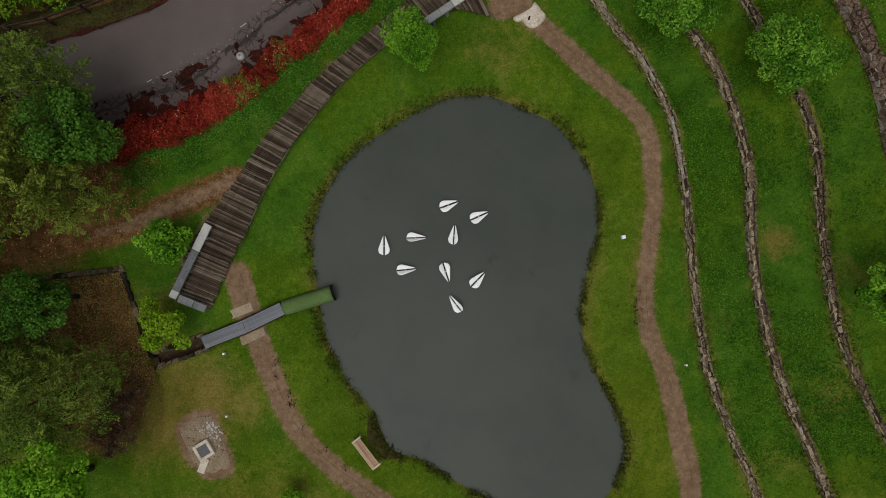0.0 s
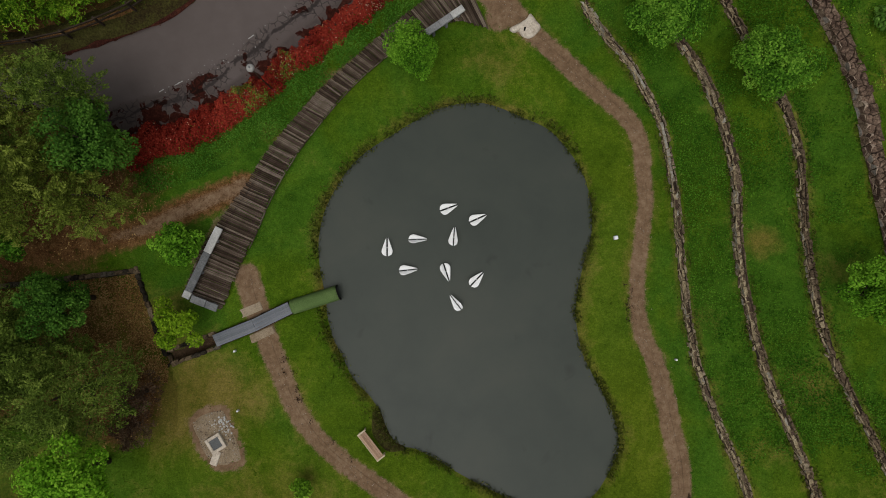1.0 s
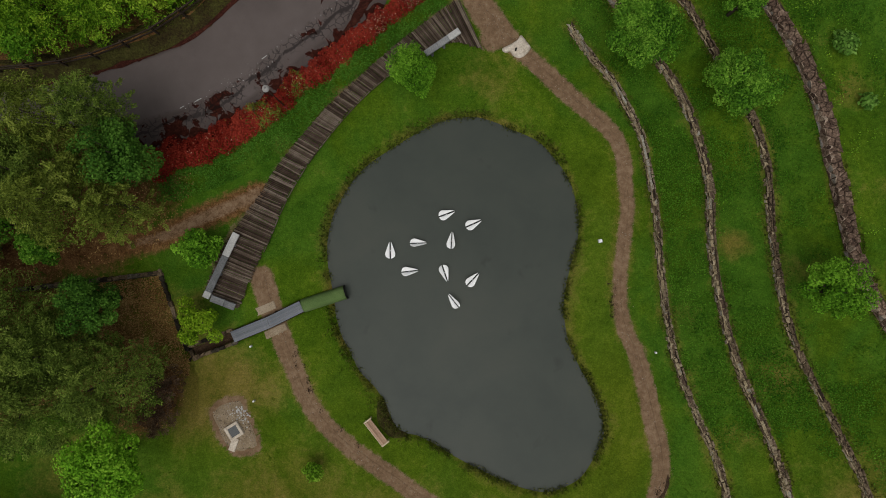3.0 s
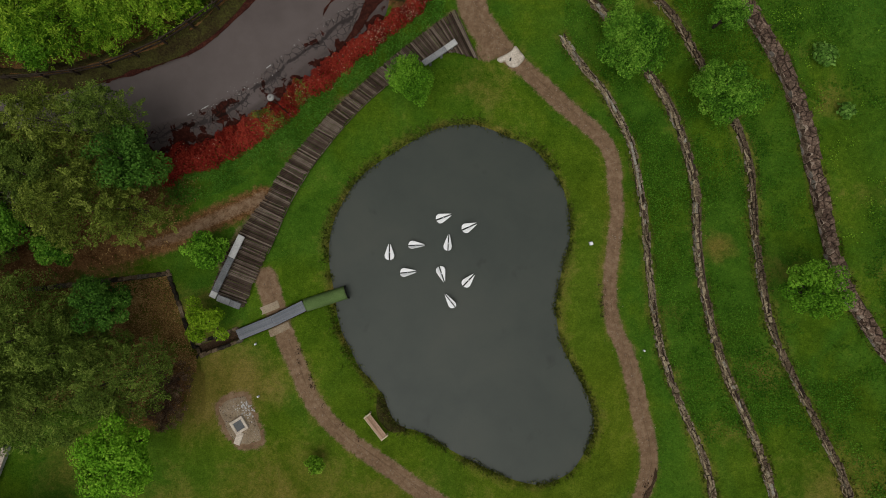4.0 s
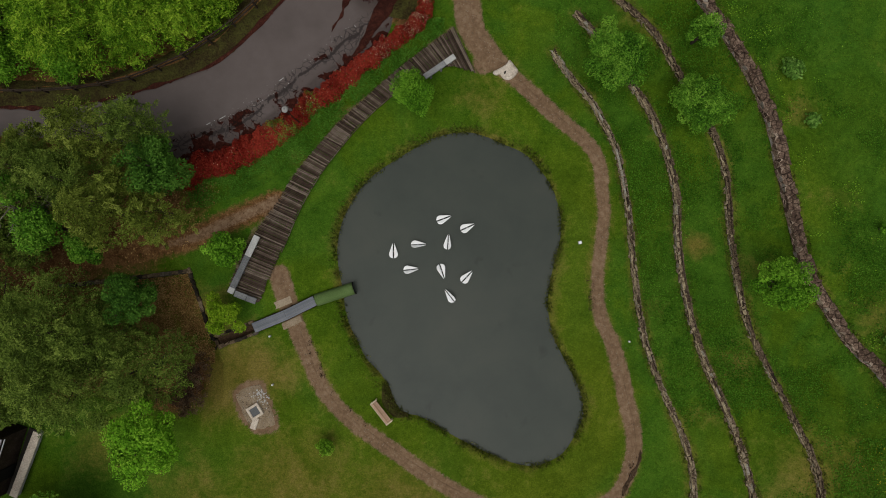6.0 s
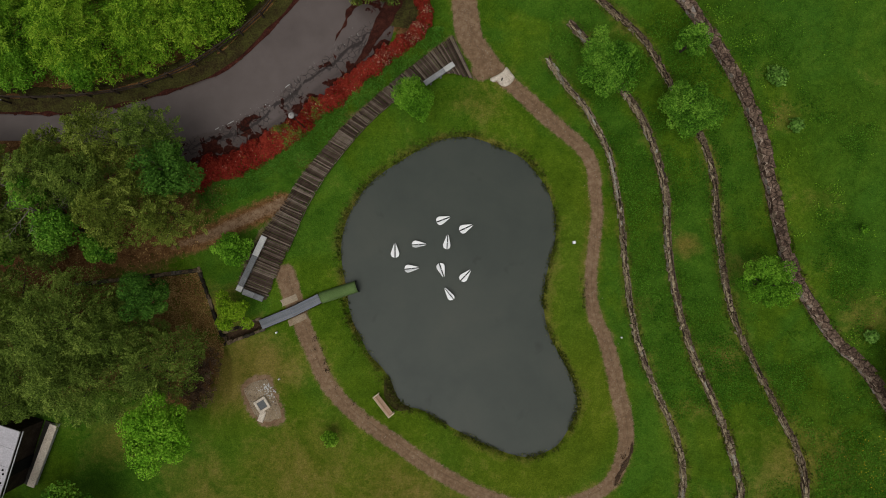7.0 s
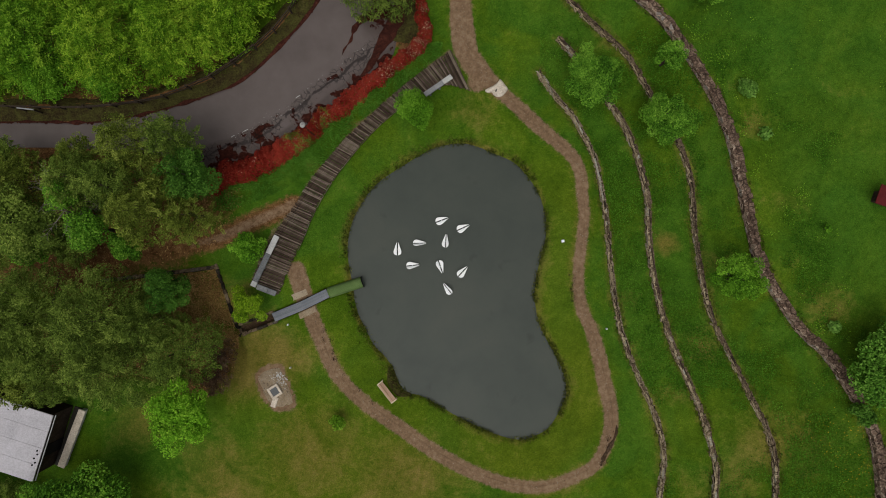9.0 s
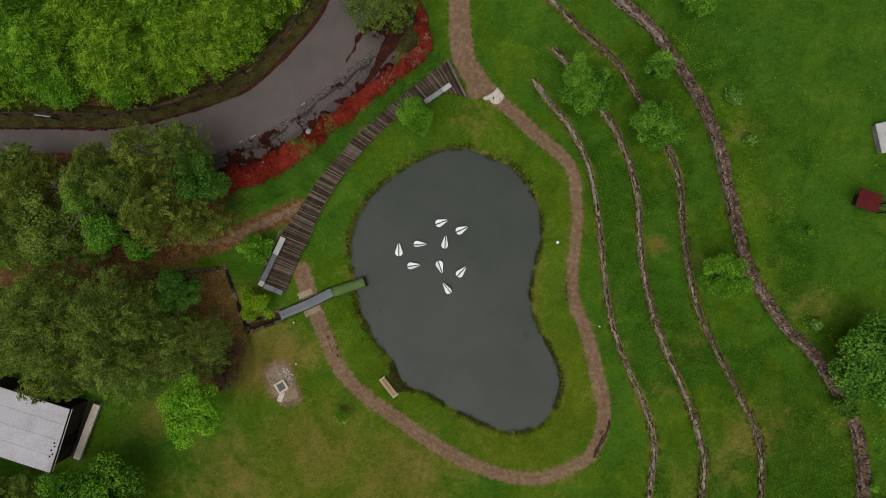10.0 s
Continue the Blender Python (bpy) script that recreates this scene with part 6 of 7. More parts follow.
def well():
    patch = GRAVEL_EDGE.mean(0) + 0.86 * (GRAVEL_EDGE - GRAVEL_EDGE.mean(0))
    bm = bmesh.new()
    rings = []
    c = patch.mean(0)
    for f in (0.0, 0.35, 0.65, 0.88, 1.0):
        ring = []
        for k, p in enumerate(patch):
            q = c + (p - c) * f * (1 + 0.10 * float(lumps(np.array([[k * 0.2, 3]]), 0.35, 17)[0]) * (f == 1.0))
            ring.append(bm.verts.new((*q, at_ground(*q) + (0.035 if f < 1 else -0.015))))
        rings.append(ring)
    n = len(patch)
    for a, b in zip(rings, rings[1:]):
        for i in range(n):
            bm.faces.new((a[i], b[i], b[(i + 1) % n], a[(i + 1) % n]))
    bmesh.ops.remove_doubles(bm, verts=bm.verts[:], dist=1e-4)
    bmesh.ops.recalc_face_normals(bm, faces=bm.faces[:])
    ob = part_bm("gravel_patch", bm, PALE_GRAVEL, None, smooth=True)
    tagged(ob, "worn patch of pale brown gravel round the stone well", "gravel", "", "structure")
    r = np.random.default_rng(6)
    P = np.array([c + (patch[k] - c) * math.sqrt(f) * 0.95 for k, f in zip(r.integers(0, n, 380), r.uniform(0, 1, 380))])
    scattered(P, 0.02, 0.05, 0.7, PEBBLE, "pebbles", "small loose pebbles on the gravel patch", "pebbles", 3)
    P = np.array((-12.45, -9.5)) + r.normal(0, 1, (60, 2)) * (0.33, 0.36)
    scattered(P, 0.03, 0.065, 0.8, PALE_SLAB, "white_pebbles", "heap of white pebbles beside the stone well", "pebbles", 4)
    root = thing("well_frame", pose(-12.8, -10.55, at_ground(-12.8, -10.55), 0, 0, 31), "square sandstone well frame with a grey metal lid", "well")
    for k in range(4):
        part_bm("frame_stone", box_bm(0.74, 0.17, 0.28, 0.02, (0.085, 0, 0), 1, 0.008, k), CHALK, root, "", pose(0, 0, 0, 0, 0, 90 * k) @ pose(0, 0.37, -0.06))
    part_bm("lid", box_bm(0.66, 0.66, 0.05, 0.01), GREY_SLAB, root, "grey metal lid", pose(0, 0, 0.12))
    part_bm("spout_slab", box_bm(0.42, 0.80, 0.14, 0.02, rough=0.02, seed=5), CHALK, root, "pale spout slab", pose(-0.49, -0.70, -0.03, 0, 0, -51))


well()


def boulder():
    r = random.Random(3)
    outline = [(0.82, 0.05), (0.55, 0.45), (0.25, 0.82), (0.02, 0.55), (-0.35, 0.3), (-0.92, 0.0), (-0.68, -0.22), (-0.42, -0.16), (-0.22, -0.42), (0.15, -0.55), (0.5, -0.38)]
    ring = spline(outline, 0.1, True)[:-1]
    bm = bmesh.new()
    rows = []
    for f, z in ((1.0, -0.1), (1.02, 0.08), (0.95, 0.19), (0.7, 0.24), (0.4, 0.22), (0.12, 0.23)):
        rows.append([bm.verts.new((x * f, y * f, z + r.uniform(-0.025, 0.025))) for x, y in ring])
    n = len(ring)
    for a, b in zip(rows, rows[1:]):
        for i in range(n):
            bm.faces.new((a[i], a[(i + 1) % n], b[(i + 1) % n], b[i]))
    bm.faces.new(rows[-1])
    root = thing("boulder", pose(4.72, 12.72, at_ground(4.72, 12.72), 0, 0, 0), "flat cream-coloured boulder with a dark hollow beside the path", "rock")
    part_bm("rock", bm, CHALK, root, "", None, True)
    # a solid black block stands in for the shade inside the hollow
    part_bm("hollow", box_bm(0.1, 0.22, 0.06, 0.02, rough=0.02), BLACK, root, "dark hollow", pose(-0.1, -0.1, 0.2, 0, 0, -10))


boulder()


def marker(x, y, s, label):
    root = thing("marker_block", pose(x, y, at_ground(x, y), 0, 0, 12), label, "marker", "white markers")
    part_bm("block", box_bm(s, s, 0.22, 0.015), WHITE, root, "", pose(0, 0, 0.02))
    part_bm("foot", box_bm(s * 1.15, s * 1.15, 0.08, 0.01), GREY_SLAB, root, "", pose(0, 0, -0.05))


marker(9.72, 0.86, 0.2, "small white square block standing in the lawn")
marker(13.0, -6.0, 0.1, "small white block at the foot of a terrace")
marker(-11.75, -5.4, 0.11, "small white block beside the plank cover")
# block added in place of pale flower specks in the lawn
marker(-11.6, -8.75, 0.1, "small white block standing in for pale flowers beside the gravel patch")


def street_lamp():
    x, y = -9.53, 9.25
    g = at_ground(x, y)
    root = thing("street_lamp", pose(x, y, g), "tall slim street lamp with a round pale head above the hedge", "lamp")
    part_bm("pole", tube_bm([(0, 0, -0.1), (0, 0, 2.5), (0, 0, 4.1)], [0.04, 0.03, 0.022], 8), DARK_TIMBER, root, "thin dark pole", None, True)
    part_bm("base", tube_bm([(0, 0, -0.05), (0, 0, 0.25)], [0.12, 0.1], 10), STEEL, root)
    shade = part_bm("shade", tube_bm([(0, 0, 4.15), (0, 0, 4.2), (0, 0, 4.3), (0, 0, 4.36)], [0.17, 0.20, 0.17, 0.06], 20), LAMP_WHITE, root, "round pale lamp head", None, True)
    part_bm("cap", tube_bm([(0, 0, 4.35), (0, 0, 4.42)], [0.06, 0.04], 10), STEEL, shade)


street_lamp()


def build_fence():
    root = thing("fence", pose(0, 0, 0), "dark wooden post-and-rail fence along the lane", "fence")
    line = FENCE
    s = np.concatenate([[0], np.cumsum(np.linalg.norm(np.diff(line, axis=0), axis=1))])
    P = [np.array([np.interp(q, s, line[:, 0]), np.interp(q, s, line[:, 1])]) for q in np.arange(0, s[-1], 2.0)]
    for a, b in zip(P, P[1:]):
        g, g2 = at_ground(*a), at_ground(*b)
        part_bm("post", box_bm(0.12, 0.12, 1.25, 0.01), FENCE_WOOD, root, "", pose(*a, g - 0.1))
        d = b - a
        ang = math.degrees(math.atan2(d[1], d[0]))
        for h in (0.55, 1.05):
            part_bm("rail", box_bm(np.linalg.norm(d) + 0.05, 0.07, 0.1, 0.008), FENCE_WOOD, root, "", pose(*(a + d / 2), (g + g2) / 2 + h, 0, 0, ang) @ pose(0, -0.085 + 0.06 * (h < 0.6), 0))


build_fence()


# ---- buildings and other things at the edges ----
def white_building():
    g = at_ground(-31, -13)
    root = thing("building", pose(-28.95, -13.84, g, 0, 0, -17.9), "low dark-walled building with a white sheet-metal roof", "building")
    part_bm("wall", box_bm(7.0, 4.75, 3.2 - g, 0.02), DARK_TIMBER, root, "dark wall", pose(-3.75, 0, -0.1))
    roof = part_bm("roof", box_bm(7.5, 5.0, 0.06, 0.01), DARK_TIMBER, root, "", pose(-3.72, 0, 3.15 - g))
    for k in range(8):
        part_bm("roof_sheet", box_bm(7.6, 0.629, 0.09, 0.006, seed=k), WHITE_METAL, roof, "white sheet", pose(0, (k - 3.5) * 0.632, 0.1 + 0.012 * (k % 2), 0.0, -1.0, 0))
    for k, (a, b) in enumerate(((-0.30, -1.35), (-0.15, -1.12), (-0.32, -0.85), (-0.16, -0.5), (-0.26, -0.25))):
        part_bm("roof_vent", tube_bm([(a, b, 3.3 - g), (a, b, 3.46 - g)], [0.075, 0.06], 8), BLACK, roof.parent, "small dark roof vent")
    part_bm("gutter", tube_bm([(0.12, -2.5, 3.16 - g), (0.12, 2.5, 3.16 - g)], [0.05, 0.05], 8), STEEL, root)
    part_bm("door", box_bm(0.06, 0.95, 2.05, 0.01), BLACK, root, "", pose(-0.2, -0.6, 0.0))
    # dark sheet stands in for the shade between building and low wall
    yard = part_bm("yard", box_bm(0.75, 4.8, 0.12, 0.02), YARD_SHADE, None)
    yard.matrix_basis = pose(-28.78, -13.9, at_ground(-28.7, -13.9) - 0.05, 0, 0, -19.5)
    tagged(yard, "dark sheet for the shaded gap beside the white-roofed building", "yard", "", "structure")
    g = at_ground(-28.3, -13.9)
    root = thing("yard_wall", pose(-28.3, -13.9, g, 0, 0, -21.0), "low pale concrete wall closing the yard of the building", "wall")
    for k in range(3):
        panel = part_bm("panel", box_bm(0.30, 1.53, 0.55, 0.015), PALE_SLAB, root, "concrete panel", pose(0, (k - 1) * 1.56, -0.1))
        part_bm("coping", box_bm(0.56, 1.55, 0.1, 0.015, rough=0.015, seed=k), CHALK, panel, "pale coping", pose(0, 0, 0.55))


white_building()


def lane_barrier():
    (x0, y0), (x1, y1) = (-32.1, 11.5), (-30.9, 11.35)
    ang = math.degrees(math.atan2(y1 - y0, x1 - x0))
    g = at_ground(x0, y0)
    root = thing("barrier", pose(x0, y0, g, 0, 0, ang), "short pale-railed barrier at the end of the dark fence", "barrier")
    span = math.hypot(x1 - x0, y1 - y0)
    for u in (0.0, span):
        part_bm("post", box_bm(0.12, 0.12, 1.05, 0.01), DARK_TIMBER, root, "", pose(u, 0, -0.1))
    part_bm("rail", box_bm(span + 0.1, 0.1, 0.08, 0.01), GREY_SLAB, root, "pale rail", pose(span / 2, 0, 0.95))


lane_barrier()


def play_tower():
    x, y = 31.75, 3.6
    g = at_ground(x, y)
    root = thing("playhouse", pose(x, y, g, 0, 0, -20), "small wooden playhouse with a faded dark red roof", "playhouse")
    part_bm("wall", box_bm(1.0, 0.8, 1.05, 0.01), DARK_TIMBER, root, "", pose(0, 0, -0.05))
    bm = bmesh.new()
    corner = ((-1, -1), (1, -1), (1, 1), (-1, 1))
    e = [bm.verts.new((i * 0.85, j * 0.7, 1.02)) for i, j in corner]
    lo = [bm.verts.new((i * 0.85, j * 0.7, 0.96)) for i, j in corner]
    a, b = bm.verts.new((-0.5, 0, 1.14)), bm.verts.new((0.5, 0, 1.14))
    for f in ((e[0], e[1], b, a), (e[1], e[2], b), (e[2], e[3], a, b), (e[3], e[0], a), lo[::-1]):
        bm.faces.new(f)
    for k in range(4):
        bm.faces.new((lo[k], lo[(k + 1) % 4], e[(k + 1) % 4], e[k]))
    part_bm("roof", bm, RED_ROOF, root, "faded dark red roof")
    for j in (-0.35, 0.35):
        part_bm("porch_post", box_bm(0.09, 0.09, 0.95, 0.01), DARK_TIMBER, root, "", pose(1.5, j, -0.05))
    part_bm("porch_beam", box_bm(0.12, 1.0, 0.09, 0.01), DARK_TIMBER, root, "", pose(1.5, 0, 0.9))
    for k in range(3):
        part_bm("porch_slat", box_bm(0.75, 0.1, 0.05, 0.01), DARK_TIMBER, root, "", pose(1.15, (k - 1) * 0.36, 0.86))
    box = thing("storage_box", pose(33.45, 8.35, at_ground(33.45, 8.35), 0, 0, 12), "pale grey covered box on the meadow", "box")
    part_bm("body", box_bm(1.2, 2.1, 0.5, 0.04), GREY_SLAB, box, "", pose(0, 0, -0.05))
    part_bm("cover", box_bm(1.35, 2.25, 0.1, 0.04, rough=0.03), PALE_SLAB, box, "pale cover", pose(0, 0, 0.46))


play_tower()


# ---- small plants ----
SHRUBS = [(-7.86, -12.81, 0.62, LEAF_PALE, "sapling with thin green leaves in the lawn"), (22.3, 11.6, 0.75, LEAF_DOCK, "low pale broad-leaved plant on the meadow"), (23.6, 8.4, 0.5, LEAF_DOCK, "small green shrub on the meadow"),
          (28.4, -5.6, 0.5, LEAF_DOCK, "small green shrub above the tall wall"), (30.4, -11.9, 0.95, LEAF_DEEP, "low shrub growing through a gap in the wall"), (27.9, 1.5, 0.3, LEAF_FRESH, "weed tuft on the meadow"), (32.5, -17.8, 0.35, LEAF_FRESH, "weed tuft at the wall's foot")]
for k, (x, y, r, leaf, label) in enumerate(SHRUBS):
    build_tree(x, y, at_ground(x, y) + (0.9 if leaf is LEAF_DOCK else 1.5) * r + 0.3, r, leaf, label, 400 + k, "broad", 0.22 if leaf is LEAF_DOCK else 0.15, 0.8 if leaf is LEAF_DOCK else 1.1, "shrub", "shrub", "shrubs", crown_h=1.3 * r)


# ---- low growth and loose bits ----
def free_ground(P, margin=0.0):
    """Whether grass grows there: not in water, on the road, the paths, the boardwalk or the walls."""
    ok = ~inside(P, POND)
    ok &= ~inside(P, np.vstack([ROAD_FAR, ROAD_NEAR[::-1]]))
    for line, w in ((PATH_EAST, 0.62), (PATH_NORTH, 0.85), (PATH_WEST, 0.75)) + tuple((q, 0.32) for q in WALL_LINES):
        ok &= near(P, line[::3])[0] > w + margin
    ok &= near(P, CHANNEL)[0] > 0.6
    ok &= ~inside(P, np.vstack([DECK_OUT[::4], DECK_IN[::-4]]))
    return ok


def verge_growth():
    """Leafy ground cover between the hedge and the boardwalk."""
    r = np.random.default_rng(91)
    n = 140000
    P = np.column_stack([r.uniform(-17.5, 0.5, n), r.uniform(3.5, 16.5, n)])
    d_h, side, _ = near(P, HEDGE[::3])
    d_d, _, _ = near(P, DECK_OUT[::5])
    out = ~inside(P, np.vstack([DECK_OUT[::4], DECK_IN[::-4]])) & (side < 0) & (d_h < 2.6) & (d_d > 0.12) & (near(P, PATH_WEST[::3])[0] > 1.0)
    keep = out & (lumps(P, 0.7, 52) + r.normal(0, 0.4, n) > -0.6 + 0.35 * (d_h - 1.2))
    P = P[keep]
    z = on_ground(P) + r.uniform(0.03, 0.22, len(P))
    q = leaf_quads(np.column_stack([P, z]), np.tile((0.0, 0.0, 1.0), (len(P), 1)), 0.085, 0.7, 0.6, r)
    tagged(new("ground_cover", quads_mesh("ground_cover", q, LEAF_GROUND)), "leafy green ground cover between hedge and boardwalk", "ground cover", "", "stuff")


verge_growth()


def clover():
    """Broad-leaved weeds in the terraces and the meadow."""
    r = np.random.default_rng(97)
    n = 330000
    P = np.column_stack([r.uniform(8, 36, n), r.uniform(-20, 21, n)])
    thick = lumps(P, 4.6, 61) * 0.75 + lumps(P, 0.9, 62) * 0.4 + r.normal(0, 0.16, n)
    thick -= 0.45 * (1 - step01(np.hypot(P[:, 0] - 25, P[:, 1] + 14.5) / 8))
    d, side, _ = near(P, longer(WALL_LINES[3][::3]))
    P = P[(thick > 0.10 + 0.35 * (side > 0)) & (near(P, longer(WALL_LINES[0][::3]))[1] > 0)]
    P = P[free_ground(P)]
    q = leaf_quads(np.column_stack([P, on_ground(P) + r.uniform(0.03, 0.10, len(P))]), np.tile((0.0, 0.0, 1.0), (len(P), 1)), 0.09, 0.8, 0.45, r)
    tagged(new("clover", quads_mesh("clover", q, LEAF_CLOVER)), "patches of broad-leaved clover in the terrace grass", "clover", "", "stuff")


def fallen_leaves():
    """Brown leaves lying under the western trees and in the pit."""
    r = np.random.default_rng(55)
    P = np.vstack([np.array((cx, cy)) + rad * np.sqrt(r.uniform(0, 1, (int(260 * rad), 1))) * 1.05 * (lambda w: np.column_stack([np.cos(w), np.sin(w)]))(r.uniform(0, 6.3, int(260 * rad))) for cx, cy, rad, _ in LITTER[2:9]])
    pit = np.column_stack([r.uniform(-21.5, -15.8, 24000), r.uniform(-8.5, -0.9, 24000)])
    inner = (near(pit, PIT_NORTH)[1] < 0) & (near(pit, PIT_EAST)[1] < 0) & (pit[:, 1] > -8.5 + 2.2 * lumps(pit, 1.5, 72))
    P = np.vstack([P, pit[inner]])
    P = P[(lumps(P, 0.8, 71) + r.normal(0, 0.4, len(P)) > -0.3) & ~inside(P, np.vstack([ROAD_FAR, ROAD_NEAR[::-1]]))]
    q = leaf_quads(np.column_stack([P, on_ground(P) + r.uniform(0.01, 0.05, len(P))]), np.tile((0.0, 0.0, 1.0), (len(P), 1)), 0.10, 0.7, 0.3, r)
    tagged(new("fallen_leaves", quads_mesh("fallen_leaves", q, FALLEN)), "layer of brown fallen leaves under the trees", "leaf litter", "", "stuff")


def debris():
    r = np.random.default_rng(8)
    k = r.integers(12, int(0.62 * len(HEDGE)), 150)
    t = tangents(HEDGE)[k]
    P = HEDGE[k] + np.stack([-t[:, 1], t[:, 0]], 1) * (2.85 + r.normal(0, 0.2, len(k)))[:, None]
    scattered(P, 0.016, 0.06, 0.5, PALE_SLAB, "road_debris", "pale chips of broken asphalt along the road's crack", "debris", 12)
    marks = []
    for i in (13, 19, 20, 48):
        n2 = np.stack([-tangents(HEDGE)[:, 1], tangents(HEDGE)[:, 0]], 1)
        a, b = HEDGE[i] + n2[i] * 2.93, HEDGE[i + 2] + n2[i + 2] * (2.93 + r.uniform(-0.06, 0.06))
        w = n2[i] * r.uniform(0.012, 0.032)
        marks.append([(*(a - w), 0.098), (*(b - 0.5 * w), 0.098), (*(b + w), 0.098), (*(a + 0.6 * w), 0.098)])
    tagged(new("road_paint", quads_mesh("road_paint", np.array(marks), PALE_SLAB)), "worn remnants of a white painted line", "road marking", "", "structure")
    P = np.vstack([line[r.integers(0, len(line), 500)] + r.normal(0, 0.3, (500, 2)) for line in (PATH_EAST, PATH_EAST, PATH_NORTH)])
    scattered(P[~inside(P, POND)], 0.012, 0.032, 0.6, PEBBLE, "path_pebbles", "loose pebbles strewn on the gravel paths", "pebbles", 13)


def weeds():
    """Leafy weeds that grow in clusters on the meadow along the tall wall."""
    r = np.random.default_rng(98)
    n = 60000
    P = np.column_stack([r.uniform(14, 36, n), r.uniform(-20, 21, n)])
    d, side, _ = near(P, longer(WALL_LINES[3][::3]))
    P = P[(side > 0) & (d > 0.5) & (lumps(P, 1.1, 63) * 0.7 + lumps(P, 0.4, 64) * 0.5 + r.normal(0, 0.1, n) > 0.30 + 0.09 * np.minimum(d, 6))]
    q = leaf_quads(np.column_stack([P, on_ground(P) + r.uniform(0.03, 0.2, len(P))]), np.tile((0.0, 0.0, 1.0), (len(P), 1)), 0.095, 0.75, 0.45, r)
    tagged(new("weeds", quads_mesh("weeds", q, LEAF_PALE)), "clusters of leafy weeds along the tall wall", "weeds", "", "stuff")
    P = np.array((31.5, -14.5)) + r.normal(0, 1, (700, 2)) * (1.6, 3.2)
    P = P[(near(P, WALL_LINES[3][::3])[0] > 0.5) & (lumps(P, 0.8, 65) > -0.3)]
    q = leaf_quads(np.column_stack([P, on_ground(P) + 0.16]), np.tile((0.0, 0.0, 1.0), (len(P), 1)), 0.07, 0.9, 0.3, r)
    tagged(new("yellow_flowers", quads_mesh("yellow_flowers", q, PETAL)), "scattered small yellow flowers in the meadow grass", "flowers", "", "stuff")


def path_tufts():
    """Dark tufts of dead weeds along the footpath's inner edge."""
    r = np.random.default_rng(66)
    spots = PATH_EAST[int(0.80 * len(PATH_EAST)):int(0.93 * len(PATH_EAST))]
    k = r.integers(0, len(spots), 13)
    t = tangents(spots)[k]
    c = spots[k] + np.stack([t[:, 1], -t[:, 0]], 1) * r.normal(0.42, 0.22, (13, 1))
    c = np.vstack([c, np.array((10.45, -2.9)) + r.normal(0, 1, (9, 2)) * (0.13, 0.75), spline([(13.7, -13.6), (13.1, -15.2), (12.4, -16.8)], 0.3) + r.normal(0, 0.14, (len(spline([(13.7, -13.6), (13.1, -15.2), (12.4, -16.8)], 0.3)), 2))])
    P = np.repeat(c, r.integers(6, 24, len(c)), 0)
    P = P + r.normal(0, 0.08, P.shape)
    way = np.column_stack([r.normal(0, 0.8, (len(P), 2)), np.full(len(P), 0.8)])
    q = strand_quads(np.column_stack([P, on_ground(P) + 0.01]), way, 0.15, 0.035, r)
    tagged(new("dead_weeds", quads_mesh("dead_weeds", q, DEAD_WEED)), "small dark tufts of dead weeds beside the footpath", "weeds", "", "stuff")


path_tufts()
debris()
weeds()
clover()
fallen_leaves()


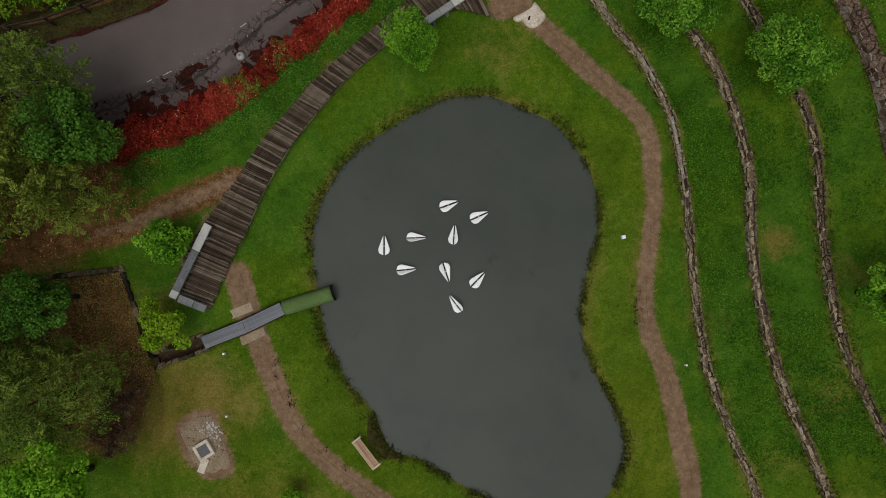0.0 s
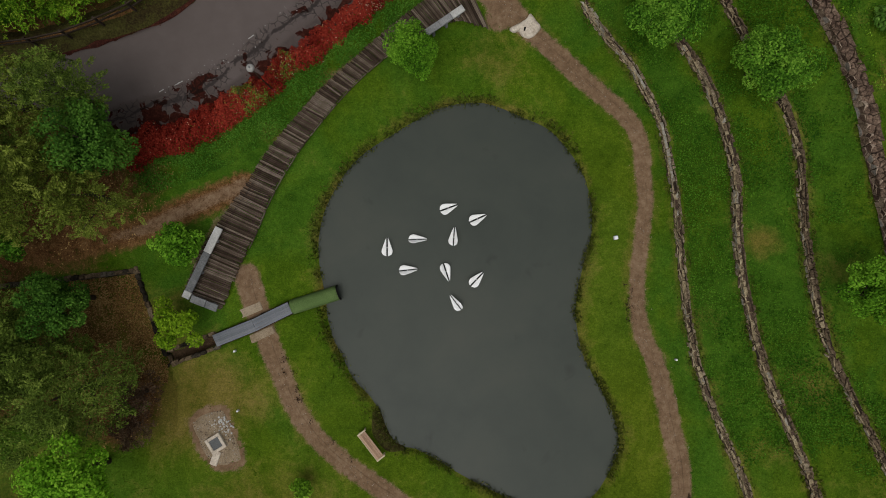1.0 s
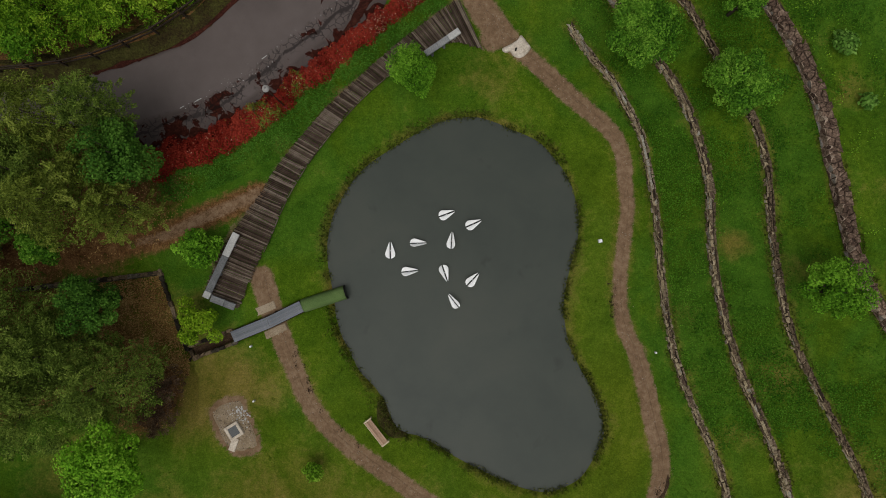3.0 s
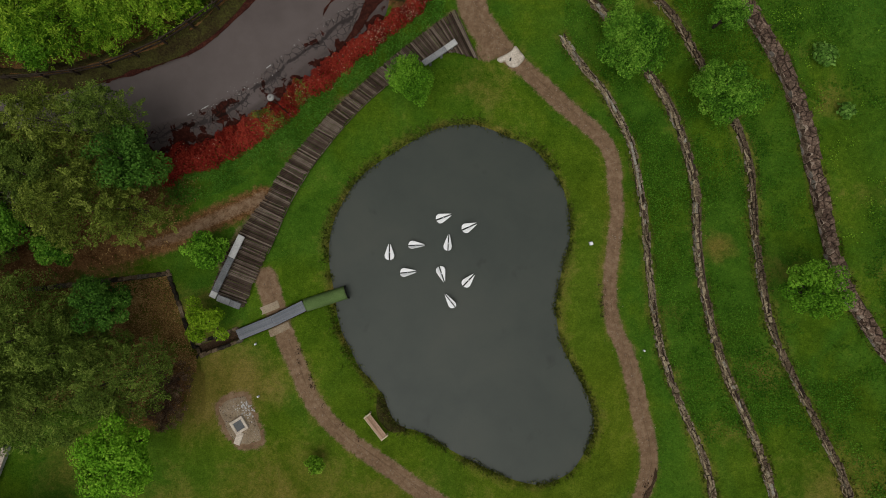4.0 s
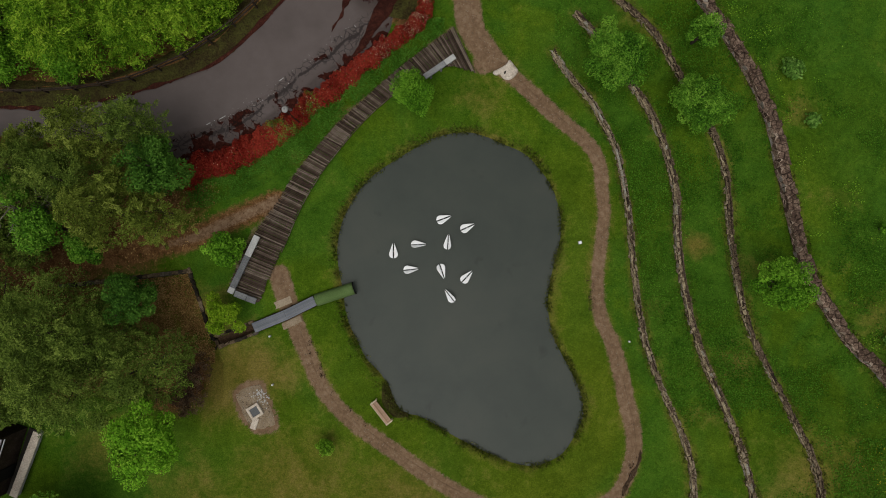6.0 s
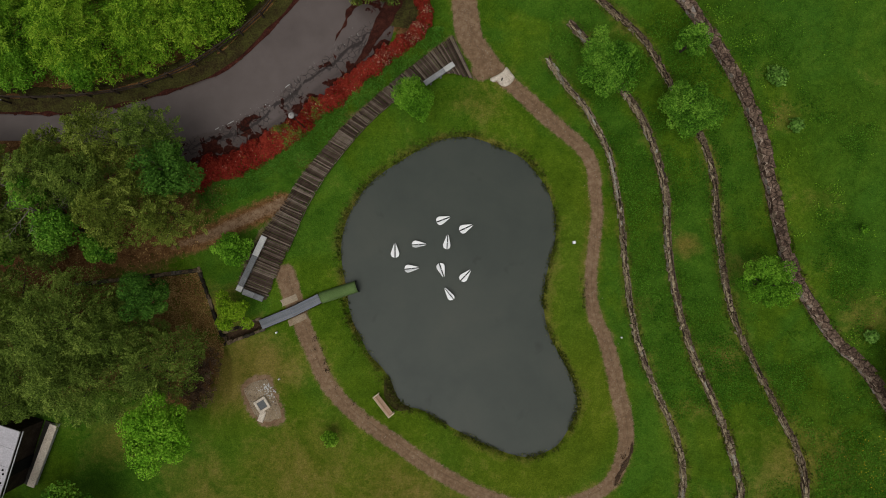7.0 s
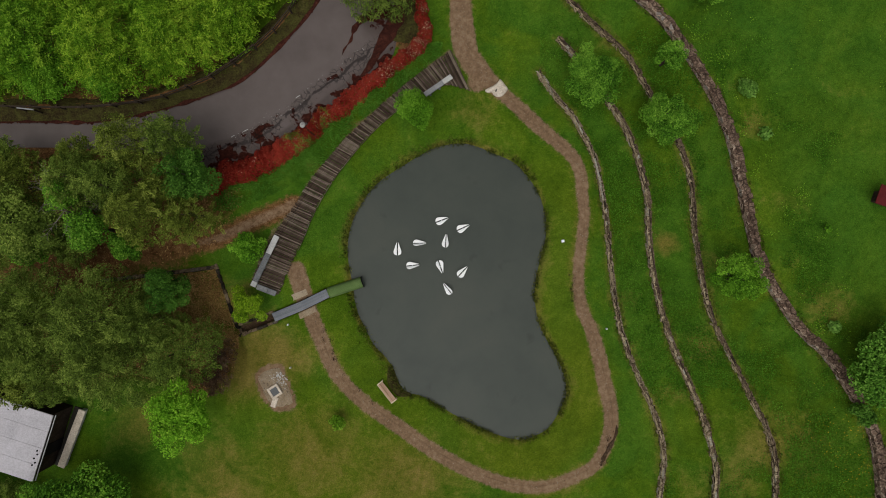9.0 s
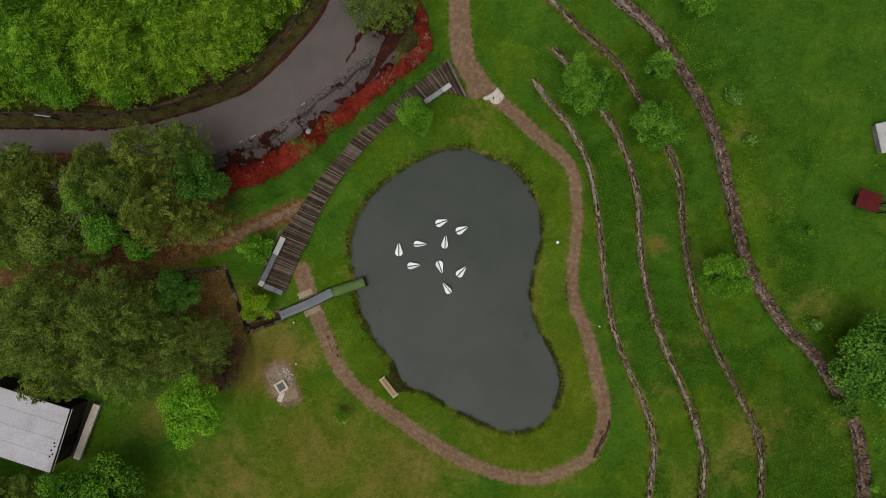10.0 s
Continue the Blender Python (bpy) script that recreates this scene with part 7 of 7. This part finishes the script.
# ---- grass ----
def grass():
    r = np.random.default_rng(77)
    n = 130000
    P = np.column_stack([r.uniform(-19, 37, n), r.uniform(-21, 21, n)])
    P = P[free_ground(P)]
    dens = lumps(P, 1.3, 31) * 0.5 + lumps(P, 0.4, 32) * 0.5
    for cx, cy, rad, much in DRY:
        dens -= 0.9 * much * (1 - step01(np.hypot(P[:, 0] - cx, (P[:, 1] - cy) * 1.3) / rad))
    P = P[dens + r.normal(0, 0.4, len(P)) > 0.0]
    P = np.repeat(P, 2, 0) + r.normal(0, 0.07, (2 * len(P), 2))
    z = on_ground(P)
    way = np.column_stack([r.normal(0, 0.75, (len(P), 2)), np.full(len(P), 1.0)])
    q = strand_quads(np.column_stack([P, z - 0.01]), way, 0.085, 0.04, r)
    tagged(new("grass", quads_mesh("grass", q, GRASS)), "short uneven green grass of the lawns and terraces", "grass", "", "stuff")
    Q, out = [], []
    for line in WALL_LINES:
        k = r.integers(0, len(line), int(len(line) * 26))
        t = tangents(line)[k]
        up = np.stack([-t[:, 1], t[:, 0]], 1)
        a = np.where(r.uniform(0, 1, len(k)) < 0.5, 1.0, -1.0) * (r.uniform(0.17, 0.42, len(k)) + 0.1 * (line is WALL_LINES[3]))
        p = line[k] + up * a[:, None] + t * r.uniform(-0.1, 0.1, (len(k), 1))
        Q.append(p[lumps(p, 0.5, 47) + r.normal(0, 0.3, len(p)) > 0.1])
    Q = np.vstack(Q)
    way = np.column_stack([r.normal(0, 0.75, (len(Q), 2)), np.full(len(Q), 0.9)])
    tagged(new("wall_grass", quads_mesh("wall_grass", strand_quads(np.column_stack([Q, on_ground(Q) - 0.01]), way, 0.19, 0.045, r), SEDGE)), "longer half-dry grass along the terrace walls", "grass", "", "stuff")
    k = r.integers(0, len(POND), 9500)
    t = tangents(POND)[k]
    out = np.stack([t[:, 1], -t[:, 0]], 1)
    c = POND.mean(0)
    out *= np.sign(((POND[k] - c) * out).sum(1))[:, None]
    off = np.abs(r.normal(0, 0.30, len(k))) + 0.12 + 0.12 * lumps(POND[k], 0.8, 5)
    off = np.where((POND[k, 0] < -2) | (POND[k, 1] > 5), off, 0.10 + 0.5 * (off - 0.10))
    P = POND[k] + out * off[:, None] + r.normal(0, 0.07, (len(k), 2))
    keep = (lumps(P, 0.6, 41) + r.normal(0, 0.2, len(P)) > np.where((P[:, 0] < -2) | (P[:, 1] > 5), -0.4, -0.2)) & (near(P, CHANNEL)[0] > 0.55)
    P, out = P[keep], out[keep]
    z = np.maximum(on_ground(P), -0.05)
    way = np.column_stack([r.normal(0, 0.6, (len(P), 2)) - out * 0.05, np.full(len(P), 0.9)])
    tagged(new("bank_sedge", quads_mesh("bank_sedge", strand_quads(np.column_stack([P, z]), way, 0.26, 0.05, r), SEDGE)), "tufts of dry olive sedge along the pond's bank", "sedge", "", "stuff")


grass()
